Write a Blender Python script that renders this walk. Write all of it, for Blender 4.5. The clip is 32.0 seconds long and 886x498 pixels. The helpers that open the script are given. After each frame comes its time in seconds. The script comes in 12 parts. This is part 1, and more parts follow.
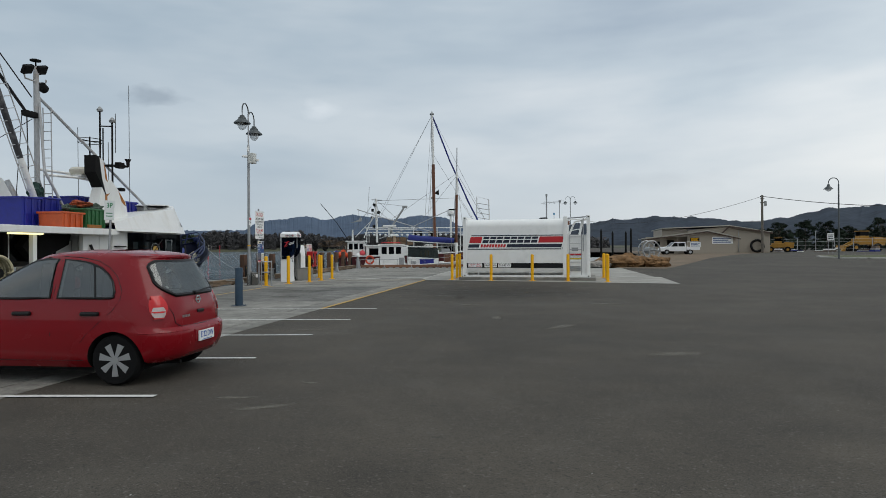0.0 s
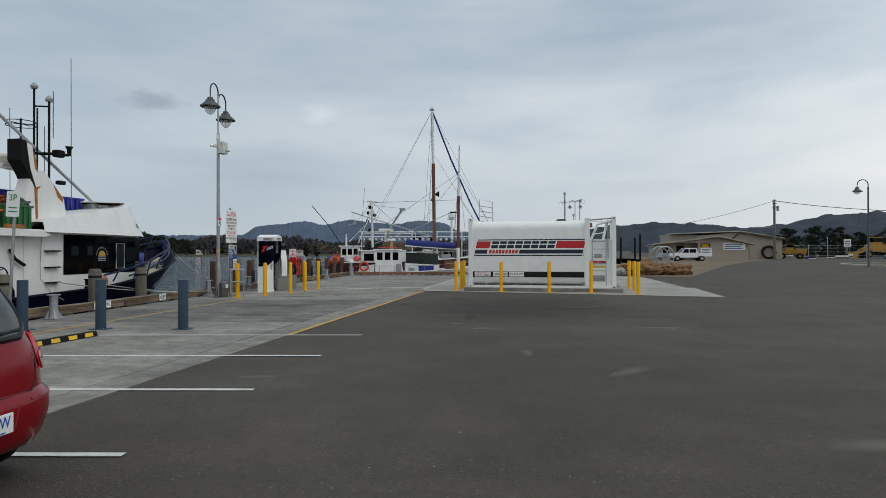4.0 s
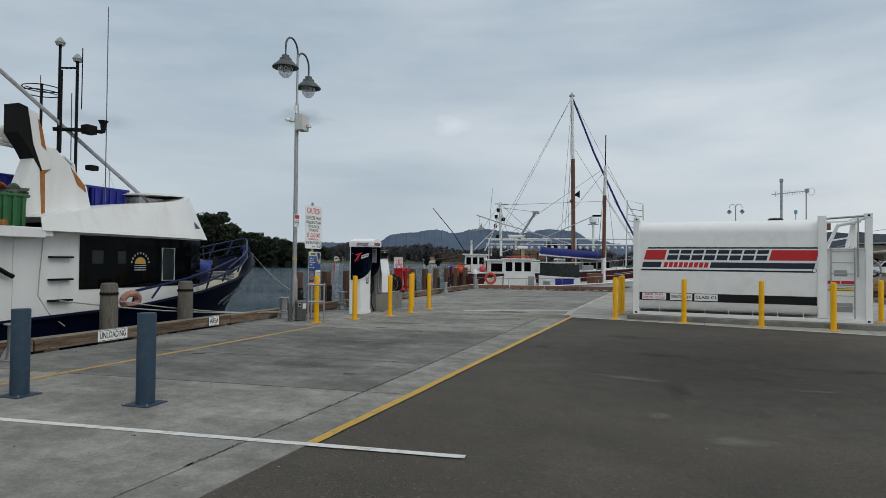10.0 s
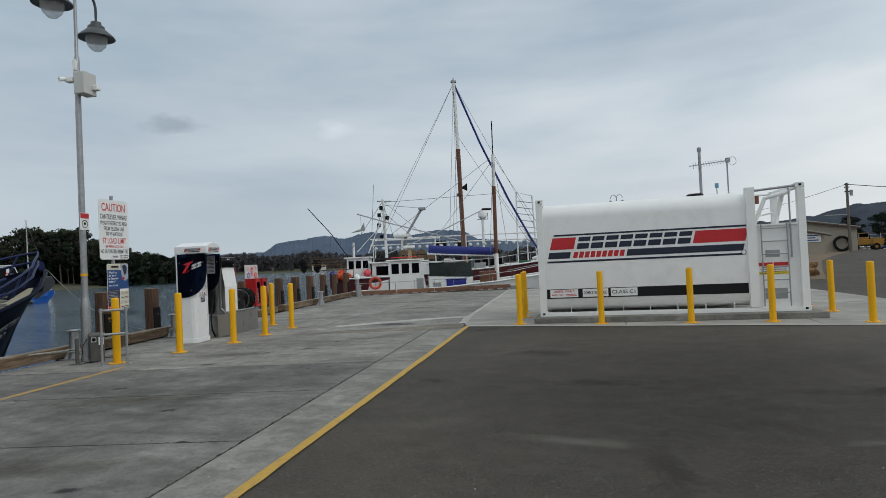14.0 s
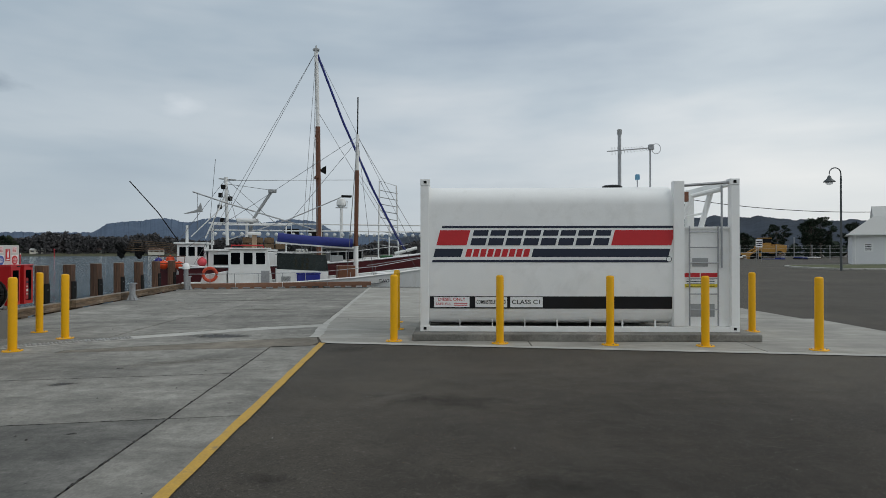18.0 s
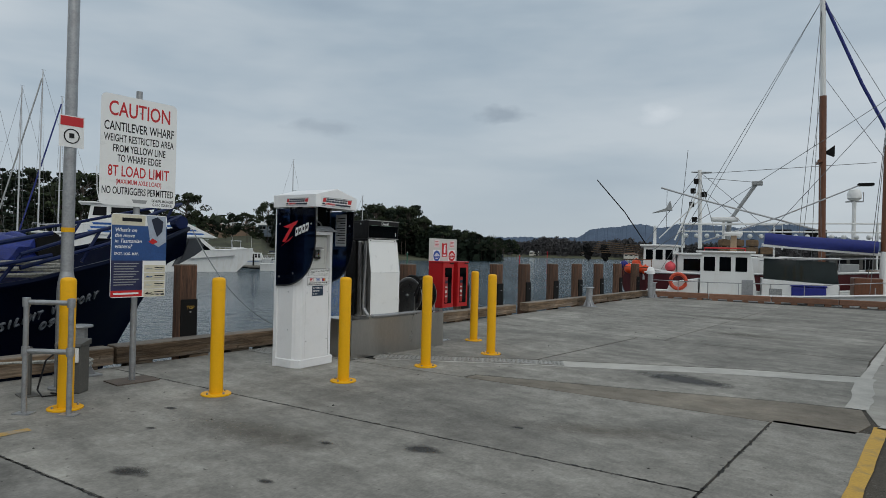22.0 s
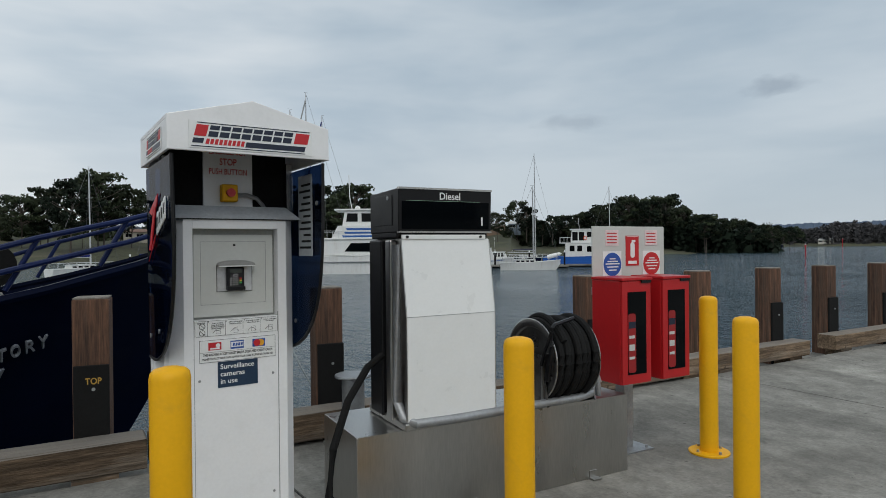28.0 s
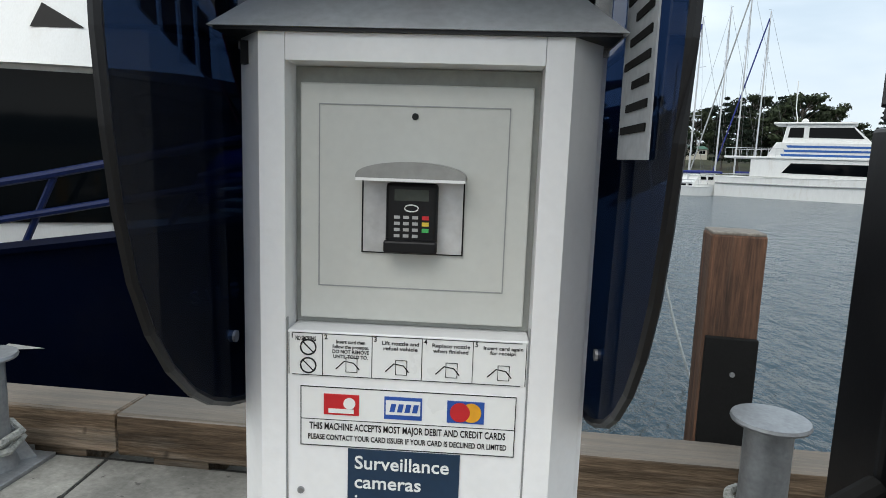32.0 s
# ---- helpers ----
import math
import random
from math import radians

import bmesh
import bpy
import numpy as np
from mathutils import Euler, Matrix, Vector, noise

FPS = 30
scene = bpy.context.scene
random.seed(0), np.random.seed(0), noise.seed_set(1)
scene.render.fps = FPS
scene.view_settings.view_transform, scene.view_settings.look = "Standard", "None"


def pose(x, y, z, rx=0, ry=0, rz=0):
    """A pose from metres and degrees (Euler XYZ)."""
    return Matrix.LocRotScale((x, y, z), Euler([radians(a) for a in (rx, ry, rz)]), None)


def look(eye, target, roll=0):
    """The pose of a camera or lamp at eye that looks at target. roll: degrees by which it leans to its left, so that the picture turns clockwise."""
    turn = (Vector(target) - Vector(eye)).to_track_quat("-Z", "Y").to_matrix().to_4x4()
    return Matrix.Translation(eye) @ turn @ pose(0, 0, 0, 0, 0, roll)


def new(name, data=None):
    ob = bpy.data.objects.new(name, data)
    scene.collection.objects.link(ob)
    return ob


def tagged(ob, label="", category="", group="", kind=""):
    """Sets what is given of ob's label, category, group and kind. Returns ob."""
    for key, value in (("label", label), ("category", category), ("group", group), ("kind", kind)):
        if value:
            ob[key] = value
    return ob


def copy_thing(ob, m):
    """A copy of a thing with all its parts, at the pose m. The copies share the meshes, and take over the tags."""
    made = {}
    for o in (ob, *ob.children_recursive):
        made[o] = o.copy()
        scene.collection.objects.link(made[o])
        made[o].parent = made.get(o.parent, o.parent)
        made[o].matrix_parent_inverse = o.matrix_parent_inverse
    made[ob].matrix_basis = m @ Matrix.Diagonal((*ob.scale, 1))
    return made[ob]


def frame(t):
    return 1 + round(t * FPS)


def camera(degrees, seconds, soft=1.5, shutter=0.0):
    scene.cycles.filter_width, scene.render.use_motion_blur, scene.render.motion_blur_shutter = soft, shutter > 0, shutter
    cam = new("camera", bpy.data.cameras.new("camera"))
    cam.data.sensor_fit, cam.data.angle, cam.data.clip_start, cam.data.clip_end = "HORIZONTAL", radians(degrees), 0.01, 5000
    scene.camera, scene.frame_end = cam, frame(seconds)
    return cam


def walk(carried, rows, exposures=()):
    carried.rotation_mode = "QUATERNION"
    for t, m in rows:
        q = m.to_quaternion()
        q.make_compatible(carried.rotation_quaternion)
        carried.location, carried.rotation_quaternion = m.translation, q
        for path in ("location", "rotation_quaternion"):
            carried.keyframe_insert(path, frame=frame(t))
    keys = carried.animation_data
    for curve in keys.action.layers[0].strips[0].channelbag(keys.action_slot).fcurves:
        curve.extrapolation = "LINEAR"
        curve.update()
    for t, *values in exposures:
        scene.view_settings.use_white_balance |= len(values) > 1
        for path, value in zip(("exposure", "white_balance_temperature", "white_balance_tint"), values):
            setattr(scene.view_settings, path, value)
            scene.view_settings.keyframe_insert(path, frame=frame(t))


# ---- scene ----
# ---- camera ----
cam = camera(71.2, 32.0, soft=0.75)
PATH = [
    (0, (5.872, -30.191, 1.599), (5.424, -28.242, 1.594), -0.3),
    (0.5, (5.665, -29.745, 1.548), (5.244, -27.79, 1.535), 1.2),
    (1, (5.526, -29.195, 1.61), (5.197, -27.223, 1.552), 0.7),
    (1.5, (5.324, -28.764, 1.569), (4.904, -26.808, 1.543), 1.1),
    (2, (5.291, -28.252, 1.647), (4.819, -26.308, 1.641), 1.0),
    (2.5, (5.269, -27.892, 1.602), (4.912, -25.924, 1.603), -0.5),
    (4.5, (4.667, -25.745, 1.626), (4.108, -23.825, 1.647), 0.4),
    (5, (4.569, -25.24, 1.623), (3.82, -23.385, 1.628), 0.6),
    (5.5, (4.311, -24.67, 1.658), (3.488, -22.848, 1.602), -0.6),
    (6, (4.057, -23.989, 1.597), (3.234, -22.166, 1.574), -1.3),
    (6.5, (3.917, -23.597, 1.652), (3.026, -21.807, 1.665), 1.0),
    (7, (3.763, -22.975, 1.639), (3.044, -21.109, 1.621), 2.0),
    (7.5, (3.567, -22.53, 1.715), (2.703, -20.726, 1.714), 1.8),
    (8, (3.435, -21.924, 1.673), (2.698, -20.064, 1.697), -0.1),
    (8.5, (3.181, -21.362, 1.668), (2.245, -19.594, 1.702), 0.0),
    (9, (2.972, -20.848, 1.686), (2.162, -19.019, 1.722), 0.0),
    (9.5, (2.842, -20.305, 1.704), (1.997, -18.493, 1.763), 1.0),
    (10, (2.61, -19.752, 1.708), (1.772, -17.936, 1.746), 0.6),
    (10.5, (2.495, -19.202, 1.722), (1.626, -17.401, 1.744), 0.2),
    (11, (2.724, -18.687, 1.773), (1.788, -16.919, 1.787), 0.5),
    (11.5, (2.233, -18.228, 1.685), (1.444, -16.391, 1.669), 1.0),
    (12, (2.306, -17.871, 1.618), (1.438, -16.07, 1.652), 2.1),
    (12.5, (2.171, -17.297, 1.608), (1.552, -15.396, 1.628), 1.3),
    (13, (1.978, -16.64, 1.632), (1.388, -14.73, 1.627), 0.7),
    (13.5, (1.872, -16.192, 1.658), (1.504, -14.227, 1.612), -0.4),
    (14, (1.61, -15.834, 1.643), (1.104, -13.899, 1.685), -2.7),
    (14.5, (1.656, -15.283, 1.671), (1.286, -13.319, 1.751), -1.4),
    (16.5, (0.995, -13.42, 1.624), (0.729, -11.438, 1.645), 1.0),
    (17, (0.881, -13.039, 1.708), (0.788, -11.041, 1.733), 0.1),
    (17.5, (0.859, -12.451, 1.672), (0.652, -10.462, 1.717), 0.9),
    (18, (0.648, -12.032, 1.673), (0.605, -10.033, 1.684), -0.0),
    (18.5, (0.411, -11.401, 1.679), (-0.229, -9.506, 1.646), -1.2),
    (19, (0.236, -10.813, 1.659), (-0.721, -9.057, 1.633), 1.6),
    (19.5, (0.116, -10.284, 1.652), (-0.85, -8.533, 1.616), 0.3),
    (20, (0.055, -9.833, 1.629), (-1.047, -8.164, 1.603), 1.3),
    (20.5, (-0.359, -9.267, 1.676), (-1.579, -7.682, 1.67), 1.3),
    (21, (-0.324, -8.807, 1.685), (-1.626, -7.289, 1.677), 2.1),
    (21.5, (-0.559, -8.342, 1.585), (-1.87, -6.832, 1.61), 2.0),
    (22, (-0.879, -7.817, 1.583), (-2.244, -6.356, 1.593), 1.4),
    (22.5, (-1.243, -7.32, 1.535), (-2.767, -6.026, 1.471), 1.1),
    (23, (-1.525, -6.93, 1.634), (-2.962, -5.548, 1.468), -2.2),
    (23.5, (-1.614, -6.552, 1.756), (-3.123, -5.257, 1.544), 0.3),
    (24, (-1.98, -6.044, 1.723), (-3.503, -4.752, 1.613), 1.4),
    (24.5, (-2.097, -5.57, 1.644), (-3.768, -4.471, 1.642), 1.6),
    (26.5, (-3.748, -4.344, 1.784), (-5.482, -3.349, 1.711), -1.05),
    (27, (-3.82, -3.855, 1.722), (-5.652, -3.051, 1.724), -0.74),
    (27.5, (-4.318, -3.639, 1.782), (-6.044, -2.63, 1.76), 0.59),
    (28, (-4.415, -3.151, 1.672), (-6.246, -2.347, 1.664), -0.59),
    (28.5, (-4.912, -2.944, 1.784), (-6.746, -2.158, 1.641), 1.27),
    (29, (-5.13, -2.678, 1.639), (-7.053, -2.132, 1.596), -0.43),
    (29.5, (-5.486, -2.481, 1.77), (-7.48, -2.407, 1.635), 0.15),
    (30, (-5.849, -2.462, 1.664), (-7.846, -2.489, 1.563), 2.13),
    (30.5, (-6.158, -2.337, 1.624), (-8.129, -2.672, 1.581), -0.80),
    (31, (-6.431, -2.403, 1.63), (-8.317, -3.049, 1.476), -1.59),
    (31.5, (-6.651, -2.356, 1.549), (-8.452, -3.212, 1.393), 0.13),
    (32, (-6.814, -2.526, 1.622), (-8.737, -2.99, 1.329), 1.93),
]
EXPOSURES = [(0, -0.10), (5, -0.14), (14, -0.14), (17, -0.2), (20, -0.28), (22, -0.27), (24, 0.04), (24.5, 0.0), (27, -0.1), (29, -0.12), (30, 0.16), (31, 0.45), (32, 0.57)]
walk(cam, [(t, look(eye, target, roll)) for t, eye, target, roll in PATH],
     EXPOSURES)
SKY = 1.17

# ---- world and sun: thick broken overcast ----
world = bpy.data.worlds.new("overcast_sky")
scene.world = world
world.use_nodes = True
wn = world.node_tree.nodes
wl = world.node_tree.links
wn.clear()


def wnode(kind, **props):
    n = wn.new(kind)
    for k, v in props.items():
        if k == "op":
            n.operation = v
    return n


w_out = wn.new("ShaderNodeOutputWorld")
w_sky = wn.new("ShaderNodeTexSky")
w_sky.sky_type = "NISHITA"
w_sky.sun_disc = False
w_sky.sun_elevation = radians(38)
w_sky.sun_rotation = radians(60)
w_bg_sky = wn.new("ShaderNodeBackground")
w_bg_sky.inputs["Strength"].default_value = 0.06
w_bg_cloud = wn.new("ShaderNodeBackground")
w_bg_cloud.inputs["Strength"].default_value = SKY
w_tc = wn.new("ShaderNodeTexCoord")
w_sep = wn.new("ShaderNodeSeparateXYZ")
wl.new(w_tc.outputs["Generated"], w_sep.inputs[0])


def cloud_noise(flat, scale, detail, place, distortion):
    """Cloud layer drawn out level: flat says how much it is squeezed upright."""
    mp = wn.new("ShaderNodeMapping")
    mp.inputs["Scale"].default_value = (1, 1, flat)
    mp.inputs["Location"].default_value = place
    wl.new(w_tc.outputs["Generated"], mp.inputs[0])
    no = wn.new("ShaderNodeTexNoise")
    no.inputs["Scale"].default_value = scale
    no.inputs["Detail"].default_value = detail
    no.inputs["Roughness"].default_value = 0.5
    no.inputs["Distortion"].default_value = distortion
    wl.new(mp.outputs[0], no.inputs["Vector"])
    return no


w_n1 = cloud_noise(3.4, 1.5, 5, (3.1, 1.7, 0.4), 0.15)
w_n2 = cloud_noise(5.0, 2.2, 4, (0.6, 5.2, 2.1), 0.2)
w_sum = wnode("ShaderNodeMath", op="MULTIPLY_ADD")
w_sum.inputs[1].default_value = 0.34
w_half = wnode("ShaderNodeMath", op="MULTIPLY")
w_half.inputs[1].default_value = 0.66
wl.new(w_n1.outputs[0], w_half.inputs[0])
wl.new(w_n2.outputs[0], w_sum.inputs[0])
wl.new(w_half.outputs[0], w_sum.inputs[2])
w_ramp = wn.new("ShaderNodeValToRGB")
els = w_ramp.color_ramp.elements
els[0].position, els[0].color = 0.36, (0.41, 0.49, 0.58, 1)
els[1].position, els[1].color = 0.64, (0.79, 0.825, 0.85, 1)
mid = els.new(0.5)
mid.color = (0.572, 0.648, 0.712, 1)
wl.new(w_sum.outputs[0], w_ramp.inputs[0])
w_cover = w_ramp.outputs[0]
# a small bright puff and thin dark shreds under the sheet
for puff, wide, high, tone, share in (((-0.396, 0.892, 0.215), 0.024, 0.014, (0.93, 0.945, 0.96, 1), 0.85), ((-0.595, 0.774, 0.217), 0.042, 0.012, (0.40, 0.45, 0.51, 1), 0.6),
                                      ((0.10, 0.985, 0.10), 0.10, 0.012, (0.50, 0.56, 0.62, 1), 0.5), ((-0.80, 0.575, 0.19), 0.06, 0.010, (0.42, 0.47, 0.53, 1), 0.45)):
    wobble = cloud_noise(2.0, 22, 4, puff, 0.2)
    off = wn.new("ShaderNodeVectorMath")
    off.operation = "SUBTRACT"
    off.inputs[1].default_value = puff
    wl.new(w_tc.outputs["Generated"], off.inputs[0])
    size = wn.new("ShaderNodeVectorMath")
    size.operation = "MULTIPLY"
    size.inputs[1].default_value = (1 / wide, 1 / wide, 1 / high)
    wl.new(off.outputs[0], size.inputs[0])
    far = wn.new("ShaderNodeVectorMath")
    far.operation = "LENGTH"
    wl.new(size.outputs[0], far.inputs[0])
    rag = wnode("ShaderNodeMath", op="MULTIPLY_ADD")
    rag.inputs[1].default_value = -2.4
    wl.new(wobble.outputs[0], rag.inputs[0])
    wl.new(far.outputs["Value"], rag.inputs[2])
    soft_edge = wn.new("ShaderNodeMapRange")
    soft_edge.inputs["From Min"].default_value = -0.9
    soft_edge.inputs["From Max"].default_value = 0.1
    soft_edge.inputs["To Min"].default_value = share
    soft_edge.inputs["To Max"].default_value = 0.0
    wl.new(rag.outputs[0], soft_edge.inputs["Value"])
    blend = wn.new("ShaderNodeMix")
    blend.data_type = "RGBA"
    wl.new(soft_edge.outputs[0], blend.inputs["Factor"])
    wl.new(w_cover, blend.inputs["A"])
    blend.inputs["B"].default_value = tone
    w_cover = blend.outputs["Result"]
# brighter, slightly warm band low over the land and the water
w_hor = wn.new("ShaderNodeMapRange")
w_hor.inputs["From Min"].default_value = 0.02
w_hor.inputs["From Max"].default_value = 0.20
w_hor.inputs["To Min"].default_value = 0.72
w_hor.inputs["To Max"].default_value = 0.0
wl.new(w_sep.outputs["Z"], w_hor.inputs["Value"])
w_mixh = wn.new("ShaderNodeMix")
w_mixh.data_type = "RGBA"
wl.new(w_hor.outputs[0], w_mixh.inputs["Factor"])
wl.new(w_cover, w_mixh.inputs["A"])
w_mixh.inputs["B"].default_value = (0.80, 0.815, 0.82, 1)
# the cloud is thickest and bluest to the north-west
w_dot = wn.new("ShaderNodeVectorMath")
w_dot.operation = "DOT_PRODUCT"
w_dot.inputs[1].default_value = (-0.72, 0.694, 0.0)
wl.new(w_tc.outputs["Generated"], w_dot.inputs[0])
w_thick = wn.new("ShaderNodeValToRGB")
tk = w_thick.color_ramp.elements
tk[0].position, tk[0].color = 0.30, (1.06, 1.045, 1.02, 1)
tk[1].position, tk[1].color = 1.0, (0.645, 0.707, 0.757, 1)
tk_mid = tk.new(0.68)
tk_mid.color = (0.84, 0.865, 0.885, 1)
wl.new(w_dot.outputs["Value"], w_thick.inputs[0])
w_scale = wn.new("ShaderNodeVectorMath")
w_scale.operation = "MULTIPLY"
wl.new(w_mixh.outputs["Result"], w_scale.inputs[0])
wl.new(w_thick.outputs[0], w_scale.inputs[1])
wl.new(w_scale.outputs[0], w_bg_cloud.inputs["Color"])
wl.new(w_sky.outputs[0], w_bg_sky.inputs["Color"])
w_mix = wn.new("ShaderNodeMixShader")
w_mix.inputs[0].default_value = 0.92
wl.new(w_bg_sky.outputs[0], w_mix.inputs[1])
wl.new(w_bg_cloud.outputs[0], w_mix.inputs[2])
wl.new(w_mix.outputs[0], w_out.inputs[0])

sun = new("sun", bpy.data.lights.new("sun", "SUN"))
sun.data.energy = 0.9
sun.data.angle = radians(40)
sun.data.color = (1.0, 0.96, 0.9)
sun.matrix_world = look((20, -5, 25), (0, 0, 0))


# ---- materials ----
MATS = {}


def mat(name, color, rough=0.6, metal=0.0, var=0.12, scale=6.0, bump=0.15, fine=60.0, stain=None, stain_amount=0.5,
        stain_scale=1.5, stretch=(1, 1, 1), per_object=0.0, spec=0.5, coords="Object", bump_dist=0.01, coat=0.0,
        mottle=(), specks=()):
    """A painted, mineral or wooden surface: base colour with two scales of noise, optional stains and relief."""
    if name in MATS:
        return MATS[name]
    m = bpy.data.materials.new(name)
    m.use_nodes = True
    n, l = m.node_tree.nodes, m.node_tree.links
    b = n["Principled BSDF"]
    b.inputs["Metallic"].default_value = metal
    b.inputs["Specular IOR Level"].default_value = spec
    b.inputs["Coat Weight"].default_value = coat
    tc = n.new("ShaderNodeTexCoord")
    mp = n.new("ShaderNodeMapping")
    mp.inputs["Scale"].default_value = stretch
    l.new(tc.outputs[coords], mp.inputs[0])
    big = n.new("ShaderNodeTexNoise")
    big.inputs["Scale"].default_value = scale
    big.inputs["Detail"].default_value = 5
    big.inputs["Roughness"].default_value = 0.62
    l.new(mp.outputs[0], big.inputs["Vector"])
    small = n.new("ShaderNodeTexNoise")
    small.inputs["Scale"].default_value = fine
    small.inputs["Detail"].default_value = 3
    l.new(mp.outputs[0], small.inputs["Vector"])
    mixv = n.new("ShaderNodeMath")
    mixv.operation = "MULTIPLY_ADD"
    mixv.inputs[1].default_value = 0.4
    l.new(small.outputs[0], mixv.inputs[0])
    half = n.new("ShaderNodeMath")
    half.operation = "MULTIPLY"
    half.inputs[1].default_value = 0.6
    l.new(big.outputs[0], half.inputs[0])
    l.new(half.outputs[0], mixv.inputs[2])
    ramp = n.new("ShaderNodeValToRGB")
    e = ramp.color_ramp.elements
    lo = [max(0.0, c * (1 - 1.6 * var)) for c in color]
    hi = [min(1.0, c * (1 + 1.6 * var)) for c in color]
    e[0].position, e[0].color = 0.3, (*lo, 1)
    e[1].position, e[1].color = 0.7, (*hi, 1)
    l.new(mixv.outputs[0], ramp.inputs[0])
    col = ramp.outputs[0]
    if per_object:
        info = n.new("ShaderNodeObjectInfo")
        hsv = n.new("ShaderNodeHueSaturation")
        rng = n.new("ShaderNodeMapRange")
        rng.inputs["To Min"].default_value = 1 - per_object
        rng.inputs["To Max"].default_value = 1 + per_object
        l.new(info.outputs["Random"], rng.inputs["Value"])
        l.new(rng.outputs[0], hsv.inputs["Value"])
        l.new(col, hsv.inputs["Color"])
        col = hsv.outputs[0]
    if stain:
        st = n.new("ShaderNodeTexNoise")
        st.inputs["Scale"].default_value = stain_scale
        st.inputs["Detail"].default_value = 7
        st.inputs["Roughness"].default_value = 0.68
        st.inputs["Distortion"].default_value = 0.4
        l.new(mp.outputs[0], st.inputs["Vector"])
        sr = n.new("ShaderNodeMapRange")
        sr.inputs["From Min"].default_value = 0.52
        sr.inputs["From Max"].default_value = 0.72
        sr.inputs["To Max"].default_value = stain_amount
        l.new(st.outputs[0], sr.inputs["Value"])
        mx = n.new("ShaderNodeMix")
        mx.data_type = "RGBA"
        l.new(sr.outputs[0], mx.inputs["Factor"])
        l.new(col, mx.inputs["A"])
        mx.inputs["B"].default_value = (*stain, 1)
        col = mx.outputs["Result"]
    for m_scale, m_amount, m_stretch in mottle:
        mm = n.new("ShaderNodeMapping")
        mm.inputs["Scale"].default_value = m_stretch
        mm.inputs["Location"].default_value = (m_scale * 3.7, 1.3, 0.6)
        l.new(tc.outputs[coords], mm.inputs[0])
        mo_n = n.new("ShaderNodeTexNoise")
        mo_n.inputs["Scale"].default_value = m_scale
        mo_n.inputs["Detail"].default_value = 8
        mo_n.inputs["Roughness"].default_value = 0.66
        mo_n.inputs["Distortion"].default_value = 0.3
        l.new(mm.outputs[0], mo_n.inputs["Vector"])
        mr = n.new("ShaderNodeMapRange")
        mr.inputs["From Min"].default_value = 0.34
        mr.inputs["From Max"].default_value = 0.66
        mr.inputs["To Min"].default_value = 1 - m_amount
        mr.inputs["To Max"].default_value = 1 + m_amount
        l.new(mo_n.outputs[0], mr.inputs["Value"])
        mv = n.new("ShaderNodeVectorMath")
        mv.operation = "SCALE"
        l.new(col, mv.inputs[0])
        l.new(mr.outputs[0], mv.inputs["Scale"])
        col = mv.outputs[0]
    for s_scale, s_from, s_color, s_amount in specks:
        sn = n.new("ShaderNodeTexNoise")
        sn.inputs["Scale"].default_value = s_scale
        sn.inputs["Detail"].default_value = 2
        l.new(tc.outputs[coords], sn.inputs["Vector"])
        sm = n.new("ShaderNodeMapRange")
        sm.inputs["From Min"].default_value = s_from
        sm.inputs["From Max"].default_value = s_from + 0.05
        sm.inputs["To Max"].default_value = s_amount
        l.new(sn.outputs[0], sm.inputs["Value"])
        sx = n.new("ShaderNodeMix")
        sx.data_type = "RGBA"
        l.new(sm.outputs[0], sx.inputs["Factor"])
        l.new(col, sx.inputs["A"])
        sx.inputs["B"].default_value = (*s_color, 1)
        col = sx.outputs["Result"]
    l.new(col, b.inputs["Base Color"])
    rr = n.new("ShaderNodeMapRange")
    rr.inputs["To Min"].default_value = max(0.02, rough - 0.12)
    rr.inputs["To Max"].default_value = min(1.0, rough + 0.12)
    l.new(big.outputs[0], rr.inputs["Value"])
    l.new(rr.outputs[0], b.inputs["Roughness"])
    if bump:
        bp = n.new("ShaderNodeBump")
        bp.inputs["Strength"].default_value = bump
        bp.inputs["Distance"].default_value = bump_dist
        l.new(mixv.outputs[0], bp.inputs["Height"])
        l.new(bp.outputs[0], b.inputs["Normal"])
    MATS[name] = m
    return m


def glass(name, color, rough=0.03, alpha=0.0, ior=1.5, tint=None):
    """Dark or clear glazing; alpha: share of light let through."""
    m = bpy.data.materials.new(name)
    m.use_nodes = True
    n, l = m.node_tree.nodes, m.node_tree.links
    b = n["Principled BSDF"]
    b.inputs["Base Color"].default_value = (*color, 1)
    b.inputs["Roughness"].default_value = rough
    b.inputs["IOR"].default_value = ior
    if alpha:
        tr = n.new("ShaderNodeBsdfTransparent")
        tr.inputs[0].default_value = (*(tint or [0.25 + 0.75 * c for c in color]), 1)
        mx = n.new("ShaderNodeMixShader")
        mx.inputs[0].default_value = alpha
        l.new(b.outputs[0], mx.inputs[1])
        l.new(tr.outputs[0], mx.inputs[2])
        l.new(mx.outputs[0], n["Material Output"].inputs[0])
    MATS[name] = m
    return m


